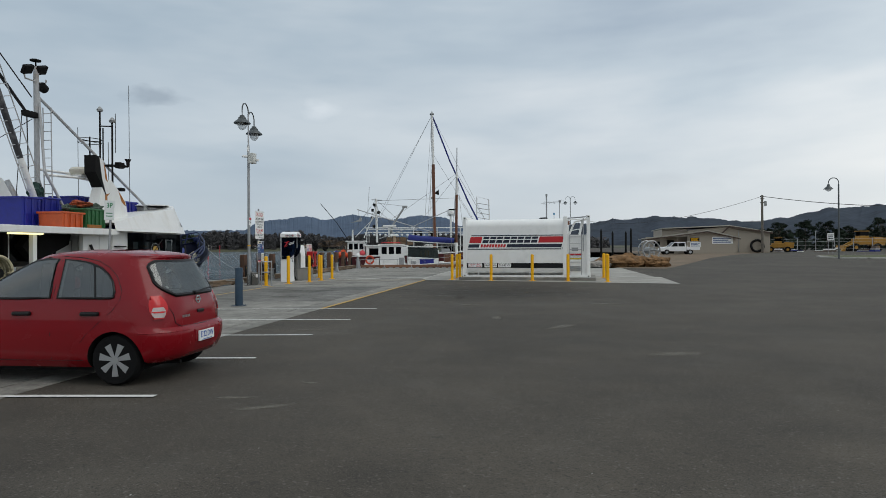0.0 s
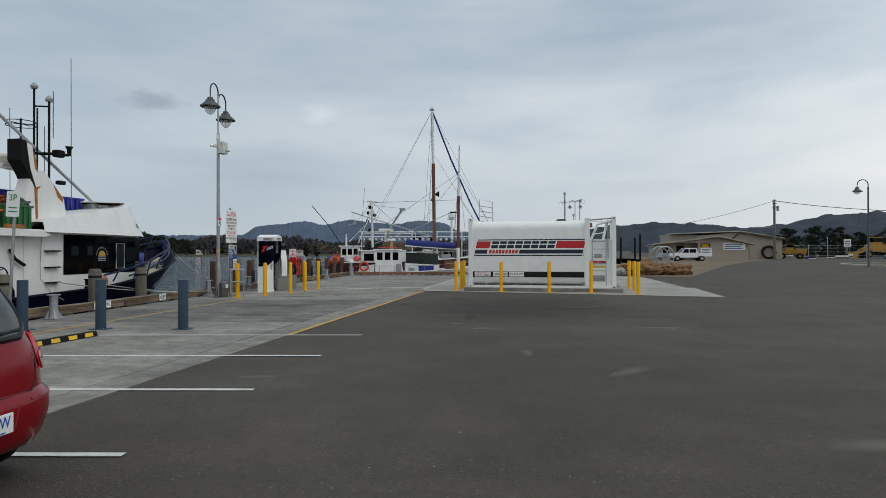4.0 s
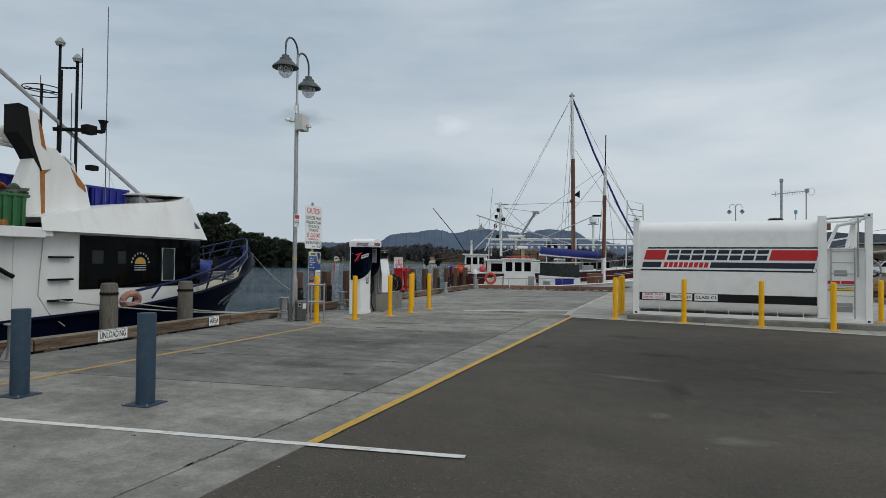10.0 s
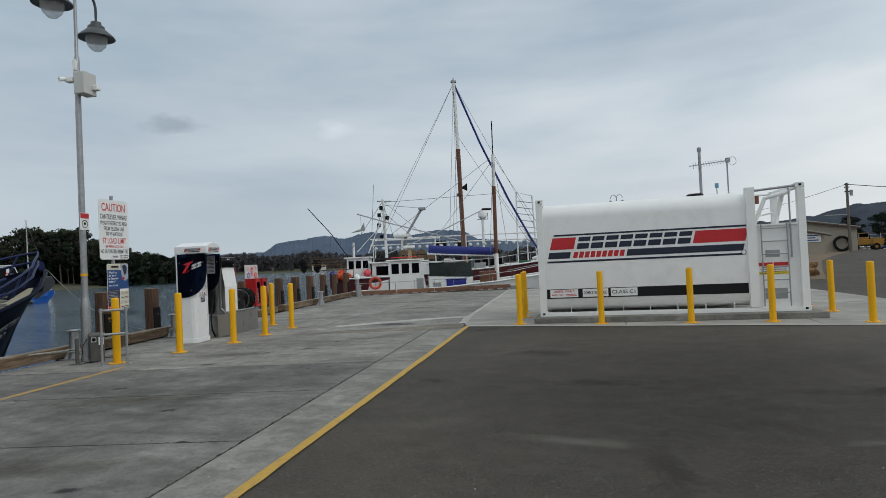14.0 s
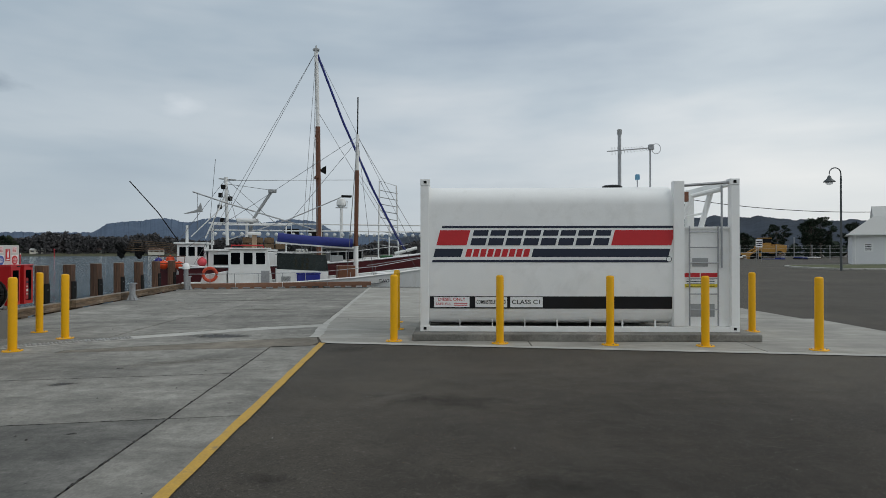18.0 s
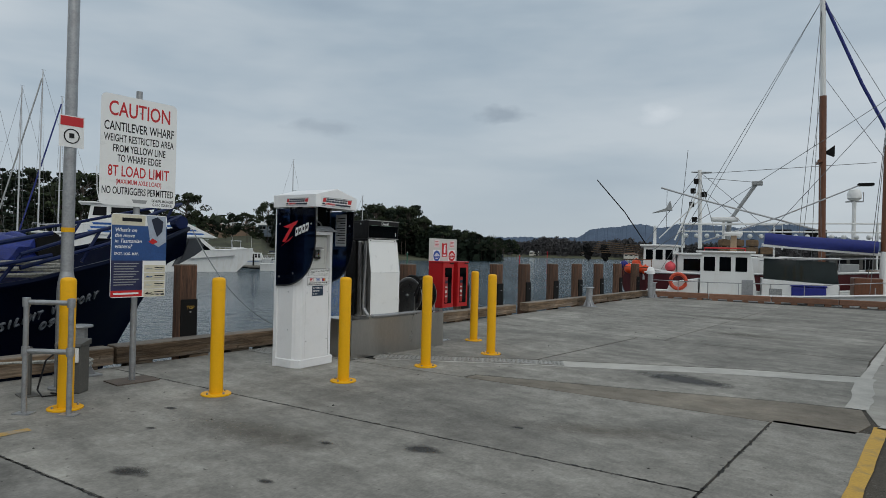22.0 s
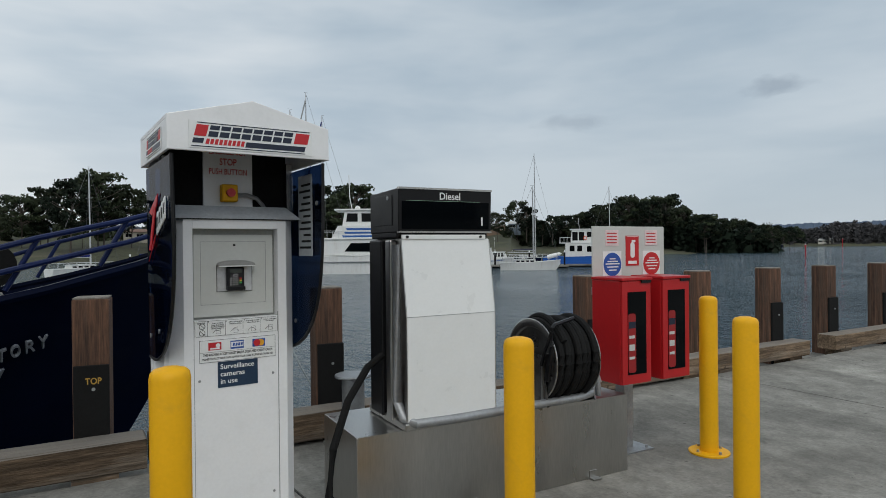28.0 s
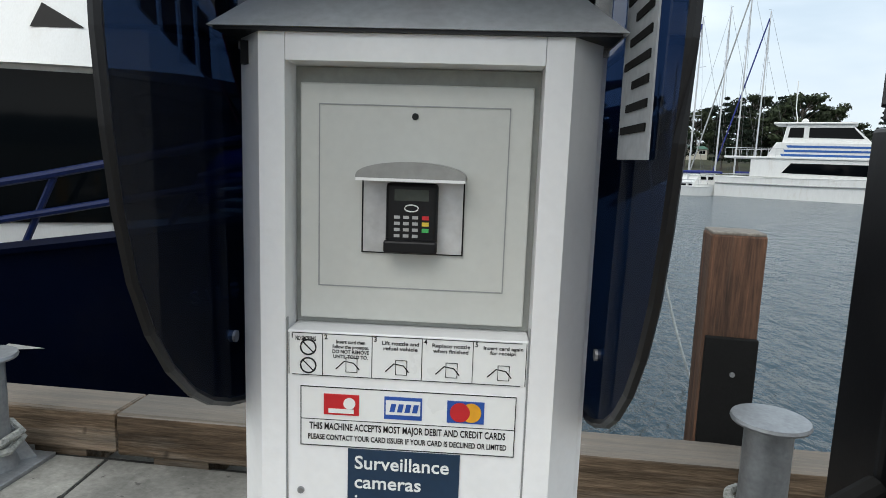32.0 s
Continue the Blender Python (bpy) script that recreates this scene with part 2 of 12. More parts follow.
M_ASPHALT = mat("asphalt", (0.060, 0.0515, 0.0405), 0.88, var=0.22, scale=0.8, fine=170, bump=0.6, bump_dist=0.006,
                stain=(0.082, 0.075, 0.064), stain_amount=0.5, stain_scale=0.7, spec=0.3,
                mottle=((0.22, 0.28, (1, 1, 1)), (1.3, 0.10, (0.6, 1.2, 1))),
                specks=((110, 0.57, (0.125, 0.113, 0.095), 0.7), (80, 0.58, (0.018, 0.016, 0.014), 0.7), (34, 0.64, (0.16, 0.148, 0.128), 0.6), (48, 0.66, (0.016, 0.015, 0.014), 0.7), (7, 0.70, (0.028, 0.026, 0.023), 0.55)))
M_CONCRETE = mat("wharf_concrete", (0.220, 0.212, 0.190), 0.88, var=0.16, scale=1.3, fine=60, bump=0.3, per_object=0.09,
                 stain=(0.15, 0.143, 0.127), stain_amount=0.75, stain_scale=0.8, stretch=(1, 0.4, 1), spec=0.3,
                 mottle=((0.35, 0.20, (1, 1, 1)), (1.2, 0.26, (0.5, 1.4, 1)), (4.5, 0.20, (1, 1, 1)), (26, 0.12, (1, 1, 1))),
                 specks=((16, 0.70, (0.06, 0.056, 0.05), 0.7), (38, 0.68, (0.30, 0.29, 0.26), 0.5), (4.5, 0.70, (0.11, 0.105, 0.094), 0.6)))
M_CONCRETE_OLD = mat("dark_worn_concrete", (0.142, 0.138, 0.126), 0.88, var=0.16, scale=1.3, fine=60, bump=0.3, per_object=0.10,
                     stain=(0.082, 0.08, 0.074), stain_amount=0.8, stain_scale=0.7, stretch=(1, 0.4, 1), spec=0.3,
                     mottle=((0.35, 0.22, (1, 1, 1)), (1.2, 0.30, (0.5, 1.4, 1)), (4.5, 0.22, (1, 1, 1)), (26, 0.12, (1, 1, 1))),
                     specks=((16, 0.69, (0.05, 0.047, 0.043), 0.7), (38, 0.68, (0.26, 0.25, 0.23), 0.5), (4.5, 0.69, (0.08, 0.077, 0.07), 0.6)))
M_CONCRETE_NEW = mat("pale_concrete", (0.315, 0.304, 0.274), 0.88, var=0.12, scale=1.2, fine=60, bump=0.25, per_object=0.05,
                     stain=(0.22, 0.213, 0.195), stain_amount=0.5, stain_scale=0.8, spec=0.3,
                     mottle=((0.5, 0.14, (1, 1, 1)), (2.4, 0.14, (0.5, 1.5, 1))), specks=((22, 0.73, (0.08, 0.075, 0.07), 0.7),))
M_JOINT = mat("joint_filler", (0.035, 0.034, 0.032), 0.95)
M_WHITE_LINE = mat("white_line_paint", (0.62, 0.62, 0.59), 0.7, var=0.08, stain=(0.25, 0.24, 0.22), stain_amount=0.75,
                   stain_scale=7)
M_YELLOW_LINE = mat("yellow_line_paint", (0.50, 0.30, 0.045), 0.7, var=0.15, stain=(0.16, 0.14, 0.10), stain_amount=0.8,
                    stain_scale=6)
M_FADED_LINE = mat("faded_yellow_paint", (0.40, 0.255, 0.075), 0.8, var=0.15, stain=(0.25, 0.245, 0.23), stain_amount=1.0,
                   stain_scale=5)
M_YELLOW = mat("yellow_powder_coat", (0.82, 0.42, 0.006), 0.45, spec=0.25, var=0.04, scale=3, bump=0.05, stain=(0.55, 0.30, 0.03),
               stain_amount=0.35, stain_scale=5)
M_WHITE = mat("white_paint", (0.83, 0.835, 0.82), 0.38, var=0.03, scale=2, bump=0.03, stain=(0.62, 0.62, 0.59),
              stain_amount=0.4, stain_scale=1.6)
M_BLUE_BOL = mat("slate_blue_paint", (0.025, 0.050, 0.080), 0.55, spec=0.3, var=0.12, scale=5, stain=(0.12, 0.13, 0.14),
                 stain_amount=0.4, stain_scale=4)
M_BLACK = mat("black_plastic", (0.006, 0.006, 0.007), 0.4, spec=0.3, var=0.15, bump=0.05)
M_RUBBER = mat("black_rubber", (0.009, 0.009, 0.009), 0.8, spec=0.2, var=0.2, bump=0.2)
M_NAVY = mat("navy_vinyl", (0.008, 0.014, 0.035), 0.4, var=0.05, bump=0.0)
M_REDV = mat("red_vinyl", (0.52, 0.016, 0.022), 0.42, var=0.05, bump=0.0)
M_STEEL = mat("brushed_stainless", (0.46, 0.45, 0.43), 0.3, 1.0, var=0.1, scale=4, fine=90, stretch=(1, 1, 0.12), bump=0.08)
M_GALV = mat("galvanised_steel", (0.36, 0.37, 0.38), 0.5, 0.75, var=0.14, scale=14, fine=50, bump=0.08,
             stain=(0.22, 0.2, 0.18), stain_amount=0.35, stain_scale=5)
M_TIMBER = mat("weathered_hardwood", (0.125, 0.088, 0.058), 0.85, var=0.35, scale=3, fine=16, stretch=(0.6, 5, 5), bump=0.9,
               bump_dist=0.02, per_object=0.3, stain=(0.26, 0.235, 0.20), stain_amount=0.6, stain_scale=1.0, spec=0.2,
               mottle=((1.3, 0.5, (0.6, 2, 2)), (6, 0.38, (0.14, 4, 4)), (24, 0.28, (0.08, 2, 2))), specks=((5, 0.70, (0.03, 0.022, 0.016), 0.85),))
# upward faces mixed paler: bleached wood, plus sunlit tops put into the colour
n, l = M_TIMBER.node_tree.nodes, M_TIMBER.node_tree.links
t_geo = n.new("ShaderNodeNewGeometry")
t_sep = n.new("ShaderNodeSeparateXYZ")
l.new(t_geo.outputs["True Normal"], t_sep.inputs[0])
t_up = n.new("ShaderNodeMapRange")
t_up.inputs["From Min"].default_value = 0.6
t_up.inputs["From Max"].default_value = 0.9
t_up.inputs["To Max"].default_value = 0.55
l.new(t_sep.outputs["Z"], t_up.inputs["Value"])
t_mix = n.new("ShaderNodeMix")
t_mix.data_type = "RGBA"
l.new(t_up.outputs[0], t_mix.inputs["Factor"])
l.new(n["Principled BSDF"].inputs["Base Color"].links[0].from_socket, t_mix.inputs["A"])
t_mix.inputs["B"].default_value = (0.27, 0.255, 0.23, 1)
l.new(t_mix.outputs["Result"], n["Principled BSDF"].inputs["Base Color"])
M_PILE = mat("pile_hardwood", (0.105, 0.052, 0.030), 0.8, var=0.35, scale=3, fine=20, stretch=(7, 7, 0.7), bump=0.8, mottle=((3, 0.5, (5, 5, 0.3)), (12, 0.4, (4, 4, 0.15))),
             bump_dist=0.015, per_object=0.22, stain=(0.10, 0.075, 0.055), stain_amount=0.7, stain_scale=1.2)
M_RED = mat("red_gloss_paint", (0.46, 0.012, 0.015), 0.33, var=0.05, bump=0.03)
M_HULL_BLUE = mat("navy_hull_paint", (0.0022, 0.0045, 0.017), 0.45, spec=0.05, var=0.2, scale=1.2, bump=0.03, stain=(0.03, 0.028, 0.026),
                  stain_amount=0.15, stain_scale=1.5)
M_BOAT_WHITE = mat("boat_white_paint", (0.74, 0.745, 0.73), 0.4, var=0.04, scale=1.5, bump=0.03,
                   stain=(0.52, 0.47, 0.38), stain_amount=0.35, stain_scale=1.1, stretch=(1.5, 1.5, 0.4))
M_RAIL_BLUE = mat("blue_rail_paint", (0.006, 0.014, 0.065), 0.45, spec=0.2, var=0.15, bump=0.05)
M_RUST = mat("rust_streak", (0.33, 0.13, 0.03), 0.8, var=0.35, scale=7, stretch=(3, 3, 0.5))
M_DARK = mat("dark_interior", (0.008, 0.008, 0.008), 0.85, spec=0.2, var=0.3)
M_GREY = mat("grey_paint", (0.30, 0.31, 0.31), 0.5, var=0.08)
M_PANEL = mat("white_enamel_panel", (0.80, 0.81, 0.80), 0.3, var=0.02, bump=0.01)
M_KIOSK = mat("kiosk_white_enamel", (0.83, 0.835, 0.84), 0.4, var=0.025, scale=4, bump=0.02, stain=(0.6, 0.61, 0.6),
              stain_amount=0.3, stain_scale=3)
M_KIOSK_GREY = mat("kiosk_grey_enamel", (0.55, 0.56, 0.53), 0.45, var=0.03, bump=0.02)
M_ROPE = mat("mooring_rope", (0.33, 0.33, 0.30), 0.9, var=0.3, scale=30, bump=0.5)
M_CABLE = mat("black_cable", (0.015, 0.015, 0.017), 0.6)
M_WIRE = mat("rigging_wire", (0.14, 0.145, 0.15), 0.5, 0.5)
M_WINDOW = glass("tinted_window_glass", (0.002, 0.003, 0.004), 0.05, 0.0, 1.2)
M_SMOKE = glass("smoked_acrylic", (0.003, 0.006, 0.018), 0.02, 0.72, 1.3, (0.13, 0.19, 0.30))
M_CARGLASS = glass("car_glass", (0.03, 0.04, 0.04), 0.04, 0.25)


# ---- building helpers ----
def part(name, bm, material, parent=None, label="", smooth=False):
    me = bpy.data.meshes.new(name)
    bmesh.ops.recalc_face_normals(bm, faces=bm.faces)
    bm.to_mesh(me)
    bm.free()
    me.materials.append(material)
    if smooth:
        me.polygons.foreach_set("use_smooth", [True] * len(me.polygons))
        me.set_sharp_from_angle(angle=radians(38))
    ob = new(name, me)
    ob.parent = parent
    if label:
        ob["label"] = label
    return ob


def thing(name, m, label, category, group="", kind=""):
    ob = new(name)
    ob.empty_display_size = 0.1
    ob.matrix_world = m
    return tagged(ob, label, category, group, kind)


def solo(name, bm, material, label, category, group="", kind="", smooth=False):
    return tagged(part(name, bm, material, None, "", smooth), label, category, group, kind)


def B():
    return bmesh.new()


def box(bm, x0, y0, z0, x1, y1, z1, bevel=0.0, m=None):
    r = bmesh.ops.create_cube(bm, size=1.0)
    vs = r["verts"]
    for v in vs:
        v.co = Vector(((x0 + x1) / 2 + v.co.x * (x1 - x0), (y0 + y1) / 2 + v.co.y * (y1 - y0), (z0 + z1) / 2 + v.co.z * (z1 - z0)))
    if bevel:
        es = list({e for v in vs for e in v.link_edges})
        out = bmesh.ops.bevel(bm, geom=es, offset=bevel, segments=2, affect="EDGES", profile=0.5)
        vs = list({v for f in out["faces"] for v in f.verts} | {v for v in vs if v.is_valid})
    if m is not None:
        bmesh.ops.transform(bm, matrix=m, verts=vs)
    return vs


def bx(*a, **k):
    bm = B()
    box(bm, *a, **k)
    return bm


def cyl(bm, p0, p1, r0, r1=None, seg=12, cap=True):
    p0, p1 = Vector(p0), Vector(p1)
    d = p1 - p0
    q = d.to_track_quat("Z", "Y").to_matrix().to_4x4()
    r = bmesh.ops.create_cone(bm, cap_ends=cap, segments=seg, radius1=r0, radius2=r0 if r1 is None else r1, depth=d.length)
    bmesh.ops.transform(bm, matrix=Matrix.Translation((p0 + p1) / 2) @ q, verts=r["verts"])
    return r["verts"]


def cy(*a, **k):
    bm = B()
    cyl(bm, *a, **k)
    return bm


def tube(bm, pts, r, seg=8, closed=False):
    """A round bar along a line of points."""
    pts = [Vector(p) for p in pts]
    n = len(pts)
    rings = []
    up = Vector((0, 0, 1))
    for i, p in enumerate(pts):
        if closed:
            d = pts[(i + 1) % n] - pts[i - 1]
        else:
            d = pts[min(i + 1, n - 1)] - pts[max(i - 1, 0)]
        d.normalize()
        a = d.cross(up)
        if a.length < 1e-3:
            a = d.cross(Vector((1, 0, 0)))
        a.normalize()
        b = d.cross(a)
        rings.append([bm.verts.new(p + r * (math.cos(t) * a + math.sin(t) * b)) for t in (2 * math.pi * k / seg for k in range(seg))])
    for i in range(n if closed else n - 1):
        A, C = rings[i], rings[(i + 1) % n]
        for k in range(seg):
            bm.faces.new((A[k], A[(k + 1) % seg], C[(k + 1) % seg], C[k]))
    if not closed:
        bm.faces.new(rings[0][::-1])
        bm.faces.new(rings[-1])


def tb(pts, r, seg=8, closed=False):
    bm = B()
    tube(bm, pts, r, seg, closed)
    return bm


def prism(bm, outline, axis, a, b, bevel=0.0):
    """An outline (u, v) pushed from a to b along an axis: x takes (y, z), y takes (x, z), z takes (x, y)."""
    def at(u, v, w):
        return {"x": (w, u, v), "y": (u, w, v), "z": (u, v, w)}[axis]
    lo = [bm.verts.new(at(u, v, a)) for u, v in outline]
    hi = [bm.verts.new(at(u, v, b)) for u, v in outline]
    n = len(outline)
    bm.faces.new(lo[::-1])
    bm.faces.new(hi)
    sides = [bm.faces.new((lo[i], lo[(i + 1) % n], hi[(i + 1) % n], hi[i])) for i in range(n)]
    if bevel:
        es = list({e for f in bm.faces for e in f.edges if set(e.verts) <= set(lo) or set(e.verts) <= set(hi)})
        bmesh.ops.bevel(bm, geom=es, offset=bevel, segments=2, affect="EDGES", profile=0.5)
    return sides


def pr(outline, axis, a, b, bevel=0.0):
    bm = B()
    prism(bm, outline, axis, a, b, bevel)
    return bm


def lathe(bm, profile, seg=24, m=None):
    """(r, z) pairs turned round z."""
    rings = []
    for r, z in profile:
        rings.append([bm.verts.new((r * math.cos(2 * math.pi * k / seg), r * math.sin(2 * math.pi * k / seg), z)) for k in range(seg)])
    for a, b in zip(rings, rings[1:]):
        for k in range(seg):
            bm.faces.new((a[k], a[(k + 1) % seg], b[(k + 1) % seg], b[k]))
    if profile[0][0] > 0:
        bm.faces.new(rings[0][::-1])
    if profile[-1][0] > 0:
        bm.faces.new(rings[-1])
    bmesh.ops.remove_doubles(bm, verts=bm.verts, dist=1e-5)
    if m is not None:
        bmesh.ops.transform(bm, matrix=m, verts=bm.verts)
    return bm


TEXTS = {}


def lettering(name, body, parent, material, m, height, width=None, depth=0.0012, shear=0.0, align="CENTER"):
    """Writing with the built-in font in the plane x, y of m: capitals of that height, squeezed to a width."""
    key = (body, align, shear)
    if key not in TEXTS:
        cu = bpy.data.curves.new("writing", "FONT")
        cu.body, cu.align_x, cu.align_y, cu.size, cu.extrude, cu.shear = body, align, "CENTER", 1.0, 0.5, shear
        cu.resolution_u = 3
        cu.offset = 0.012
        tmp = new("writing", cu)
        bpy.context.view_layer.update()
        me = bpy.data.meshes.new_from_object(tmp.evaluated_get(bpy.context.evaluated_depsgraph_get()))
        bpy.data.objects.remove(tmp)
        TEXTS[key] = me
    base = TEXTS[key]
    me = base.copy()
    co = np.empty(len(me.vertices) * 3)
    me.vertices.foreach_get("co", co)
    co = co.reshape(-1, 3)
    if len(co):
        lo, hi = co.min(0), co.max(0)
        sy = height / (0.73 if "\n" not in body else (hi[1] - lo[1]))
        sx = width / (hi[0] - lo[0]) if width else sy
        if "\n" in body:
            co[:, 1] -= (lo[1] + hi[1]) / 2
        elif align == "CENTER":
            co[:, 1] -= 0.0
        co = co * (sx, sy, depth)
        me.vertices.foreach_set("co", co.ravel())
    me.materials.clear()
    me.materials.append(material)
    ob = new(name, me)
    ob.parent = parent
    ob.matrix_basis = m
    return ob


def quad(outline, material, name, parent, m=None, depth=0.002, label=""):
    """A thin flat piece (paint, vinyl, plate) with the outline in x, y of m."""
    bm = pr(outline, "z", -depth / 2, depth / 2)
    ob = part(name, bm, material, parent, label)
    if m is not None:
        ob.matrix_basis = m
    return ob


def rect(x0, y0, x1, y1):
    return [(x0, y0), (x1, y0), (x1, y1), (x0, y1)]


def rrect(x0, y0, x1, y1, r, n=4):
    out = []
    for cx, cyy, a in ((x1 - r, y1 - r, 0), (x0 + r, y1 - r, 90), (x0 + r, y0 + r, 180), (x1 - r, y0 + r, 270)):
        for k in range(n + 1):
            t = radians(a + 90 * k / n)
            out.append((cx + r * math.cos(t), cyy + r * math.sin(t)))
    return out


def disc(cx, cyy, r, n=20):
    return [(cx + r * math.cos(2 * math.pi * k / n), cyy + r * math.sin(2 * math.pi * k / n)) for k in range(n)]


UPRIGHT = Matrix.Rotation(radians(90), 4, "X")  # the plane x, z seen from -y


def face(x, y, z):
    """A sheet in the plane x, z that is seen from -y."""
    return Matrix.Translation((x, y, z)) @ UPRIGHT


def wharf(s, d, z=0.0):
    """A place by the wharf's edge: s metres along it, d metres inland of it."""
    return Vector((-9.53 - 0.1133 * s + 0.9936 * d, -3.32 + 0.9936 * s + 0.1133 * d, z))


WHARF_TURN = 6.5
WATER_Z = -1.55


# ---- ground, road, water ----
def land_height(x, y):
    t = min(1.0, max(0.0, (math.hypot(max(0, x - 6), max(0, y - 12)) - 8) / 45))
    return -0.008 + 0.45 * t * t * (3 - 2 * t)


def sheet(name, outline, material, label, category, lift=0.0, cuts=((), ())):
    """A sheet laid over the ground, following its rise."""
    bm = B()
    f = bm.faces.new([bm.verts.new((x, y, 0)) for x, y in outline])
    bmesh.ops.triangulate(bm, faces=[f])
    for axis in (0, 1):
        for c in cuts[axis]:
            n = Vector((1, 0, 0)) if axis == 0 else Vector((0, 1, 0))
            bmesh.ops.bisect_plane(bm, geom=bm.verts[:] + bm.edges[:] + bm.faces[:], plane_co=n * c, plane_no=n)
    for v in bm.verts:
        v.co.z = land_height(v.co.x, v.co.y) + lift
    return solo(name, bm, material, label, category, kind="structure")


CUTS = ((-1, 6, 10, 14, 18, 22, 28, 35, 45, 60, 100, 300), (-20, 0, 12, 16, 20, 25, 30, 36, 44, 54, 66, 100, 200))
SHORE = [(-4, 17.0), (8.0, 17.5), (9.5, 30), (13, 60), (14, 95), (-30, 150)]
sheet("ground", [(-2.2, -130), (900, -130), (2500, -800), (2500, 1500), (400, 1900), (-60, 600)] + SHORE[::-1], M_ASPHALT,
      "dark grey worn asphalt car park and road", "asphalt ground", cuts=CUTS)
bm = B()
bm.faces.new([bm.verts.new((x, y, WATER_Z)) for x, y in ((-2500, -1500), (300, -1500), (300, 2500), (-2500, 2500))])
M_WATER = bpy.data.materials.new("harbour_water")
M_WATER.use_nodes = True
n, l = M_WATER.node_tree.nodes, M_WATER.node_tree.links
n["Principled BSDF"].inputs["Base Color"].default_value = (0.032, 0.060, 0.080, 1)
n["Principled BSDF"].inputs["Roughness"].default_value = 0.07
n["Principled BSDF"].inputs["IOR"].default_value = 1.33
w_tc2 = n.new("ShaderNodeTexCoord")
w_m2 = n.new("ShaderNodeMapping")
w_m2.inputs["Rotation"].default_value = (0, 0, radians(30))
w_m2.inputs["Scale"].default_value = (1, 2.0, 1)
l.new(w_tc2.outputs["Object"], w_m2.inputs[0])
wave = None
for w_scale_k, w_height, w_detail in ((0.8, 0.50, 3), (2.8, 0.24, 3), (8.0, 0.08, 2)):
    wv = n.new("ShaderNodeTexNoise")
    wv.inputs["Scale"].default_value = w_scale_k
    wv.inputs["Detail"].default_value = w_detail
    wv.inputs["Roughness"].default_value = 0.5
    wv.inputs["Distortion"].default_value = 0.5
    l.new(w_m2.outputs[0], wv.inputs["Vector"])
    wmul = n.new("ShaderNodeMath")
    wmul.operation = "MULTIPLY_ADD"
    wmul.inputs[1].default_value = w_height
    l.new(wv.outputs[0], wmul.inputs[0])
    if wave:
        l.new(wave, wmul.inputs[2])
    else:
        wmul.inputs[2].default_value = 0.0
    wave = wmul.outputs[0]
# cat's paws: smoother and rougher lanes
wv2 = n.new("ShaderNodeTexNoise")
wv2.inputs["Scale"].default_value = 0.045
wv2.inputs["Detail"].default_value = 3
l.new(w_m2.outputs[0], wv2.inputs["Vector"])
wlane = n.new("ShaderNodeMapRange")
wlane.inputs["From Min"].default_value = 0.35
wlane.inputs["From Max"].default_value = 0.65
wlane.inputs["To Min"].default_value = 0.45
wlane.inputs["To Max"].default_value = 1.0
l.new(wv2.outputs[0], wlane.inputs["Value"])
wb = n.new("ShaderNodeBump")
wb.inputs["Distance"].default_value = 1.0
l.new(wlane.outputs[0], wb.inputs["Strength"])
l.new(wave, wb.inputs["Height"])
l.new(wb.outputs[0], n["Principled BSDF"].inputs["Normal"])
solo("water", bm, M_WATER, "grey-blue rippled harbour water", "water", kind="structure")


# ---- wharf deck: cast panels with sunk joints ----
def edge_x(y, a, b):
    """x on the line through a and b at y."""
    return a[0] + (b[0] - a[0]) * (y - a[1]) / (b[1] - a[1])


YELLOW_A, YELLOW_B = (-0.77, -17.41), (-1.89, -0.51)
JOINT_A, JOINT_B = (-1.28, -17.9), (-2.63, -1.25)
EDGE_A, EDGE_B = wharf(-60, 0.05), wharf(19.9, 0.05)

deck = thing("wharf_deck", pose(0, 0, 0), "weathered grey cast concrete wharf deck with sunk joints", "concrete wharf", kind="structure")
bm = pr([(EDGE_A[0] - 0.1, EDGE_A[1]), (edge_x(-63, YELLOW_A, YELLOW_B), -63), (-0.77, -17.41), (-1.89, -0.51), (9.85, -2.1), (8.2, 17.6),
         (-3.3, 18.4), (EDGE_B[0] - 0.1, EDGE_B[1])], "z", -0.45, -0.012)
part("deck_slab", bm, M_JOINT, deck, "dark joint filler between the cast panels")
bm = pr([tuple(wharf(-60, -0.55)[:2]), tuple(wharf(-60, 0.0)[:2]), tuple(wharf(19.5, 0.0)[:2]), tuple(wharf(19.5, -0.55)[:2])], "z", -0.62, -0.10)
part("edge_beam", bm, M_CONCRETE, deck)


def panel(outline, material, gap=0.0115, z=0.0):
    """One cast panel: each edge drawn in by the half width of the joint."""
    pts = [p for k, p in enumerate(outline) if math.dist(p, outline[k - 1]) > 1e-4]
    n = len(pts)
    turn = sum(pts[k - 1][0] * pts[k][1] - pts[k][0] * pts[k - 1][1] for k in range(n))
    lines = []
    for k in range(n):
        (x0, y0), (x1, y1) = pts[k], pts[(k + 1) % n]
        d = math.hypot(x1 - x0, y1 - y0) * (1 if turn > 0 else -1)
        nx, ny = -(y1 - y0) / d, (x1 - x0) / d
        lines.append((nx, ny, nx * x0 + ny * y0 + gap))
    inner = []
    for k in range(n):
        (a, b, c), (d, e, f) = lines[k - 1], lines[k]
        det = a * e - b * d
        inner.append(((c * e - b * f) / det, (a * f - c * d) / det) if abs(det) > 0.05 else (pts[k][0] + d * gap, pts[k][1] + e * gap))
    return part("panel", pr(inner, "z", z - 0.1, z), material, deck)


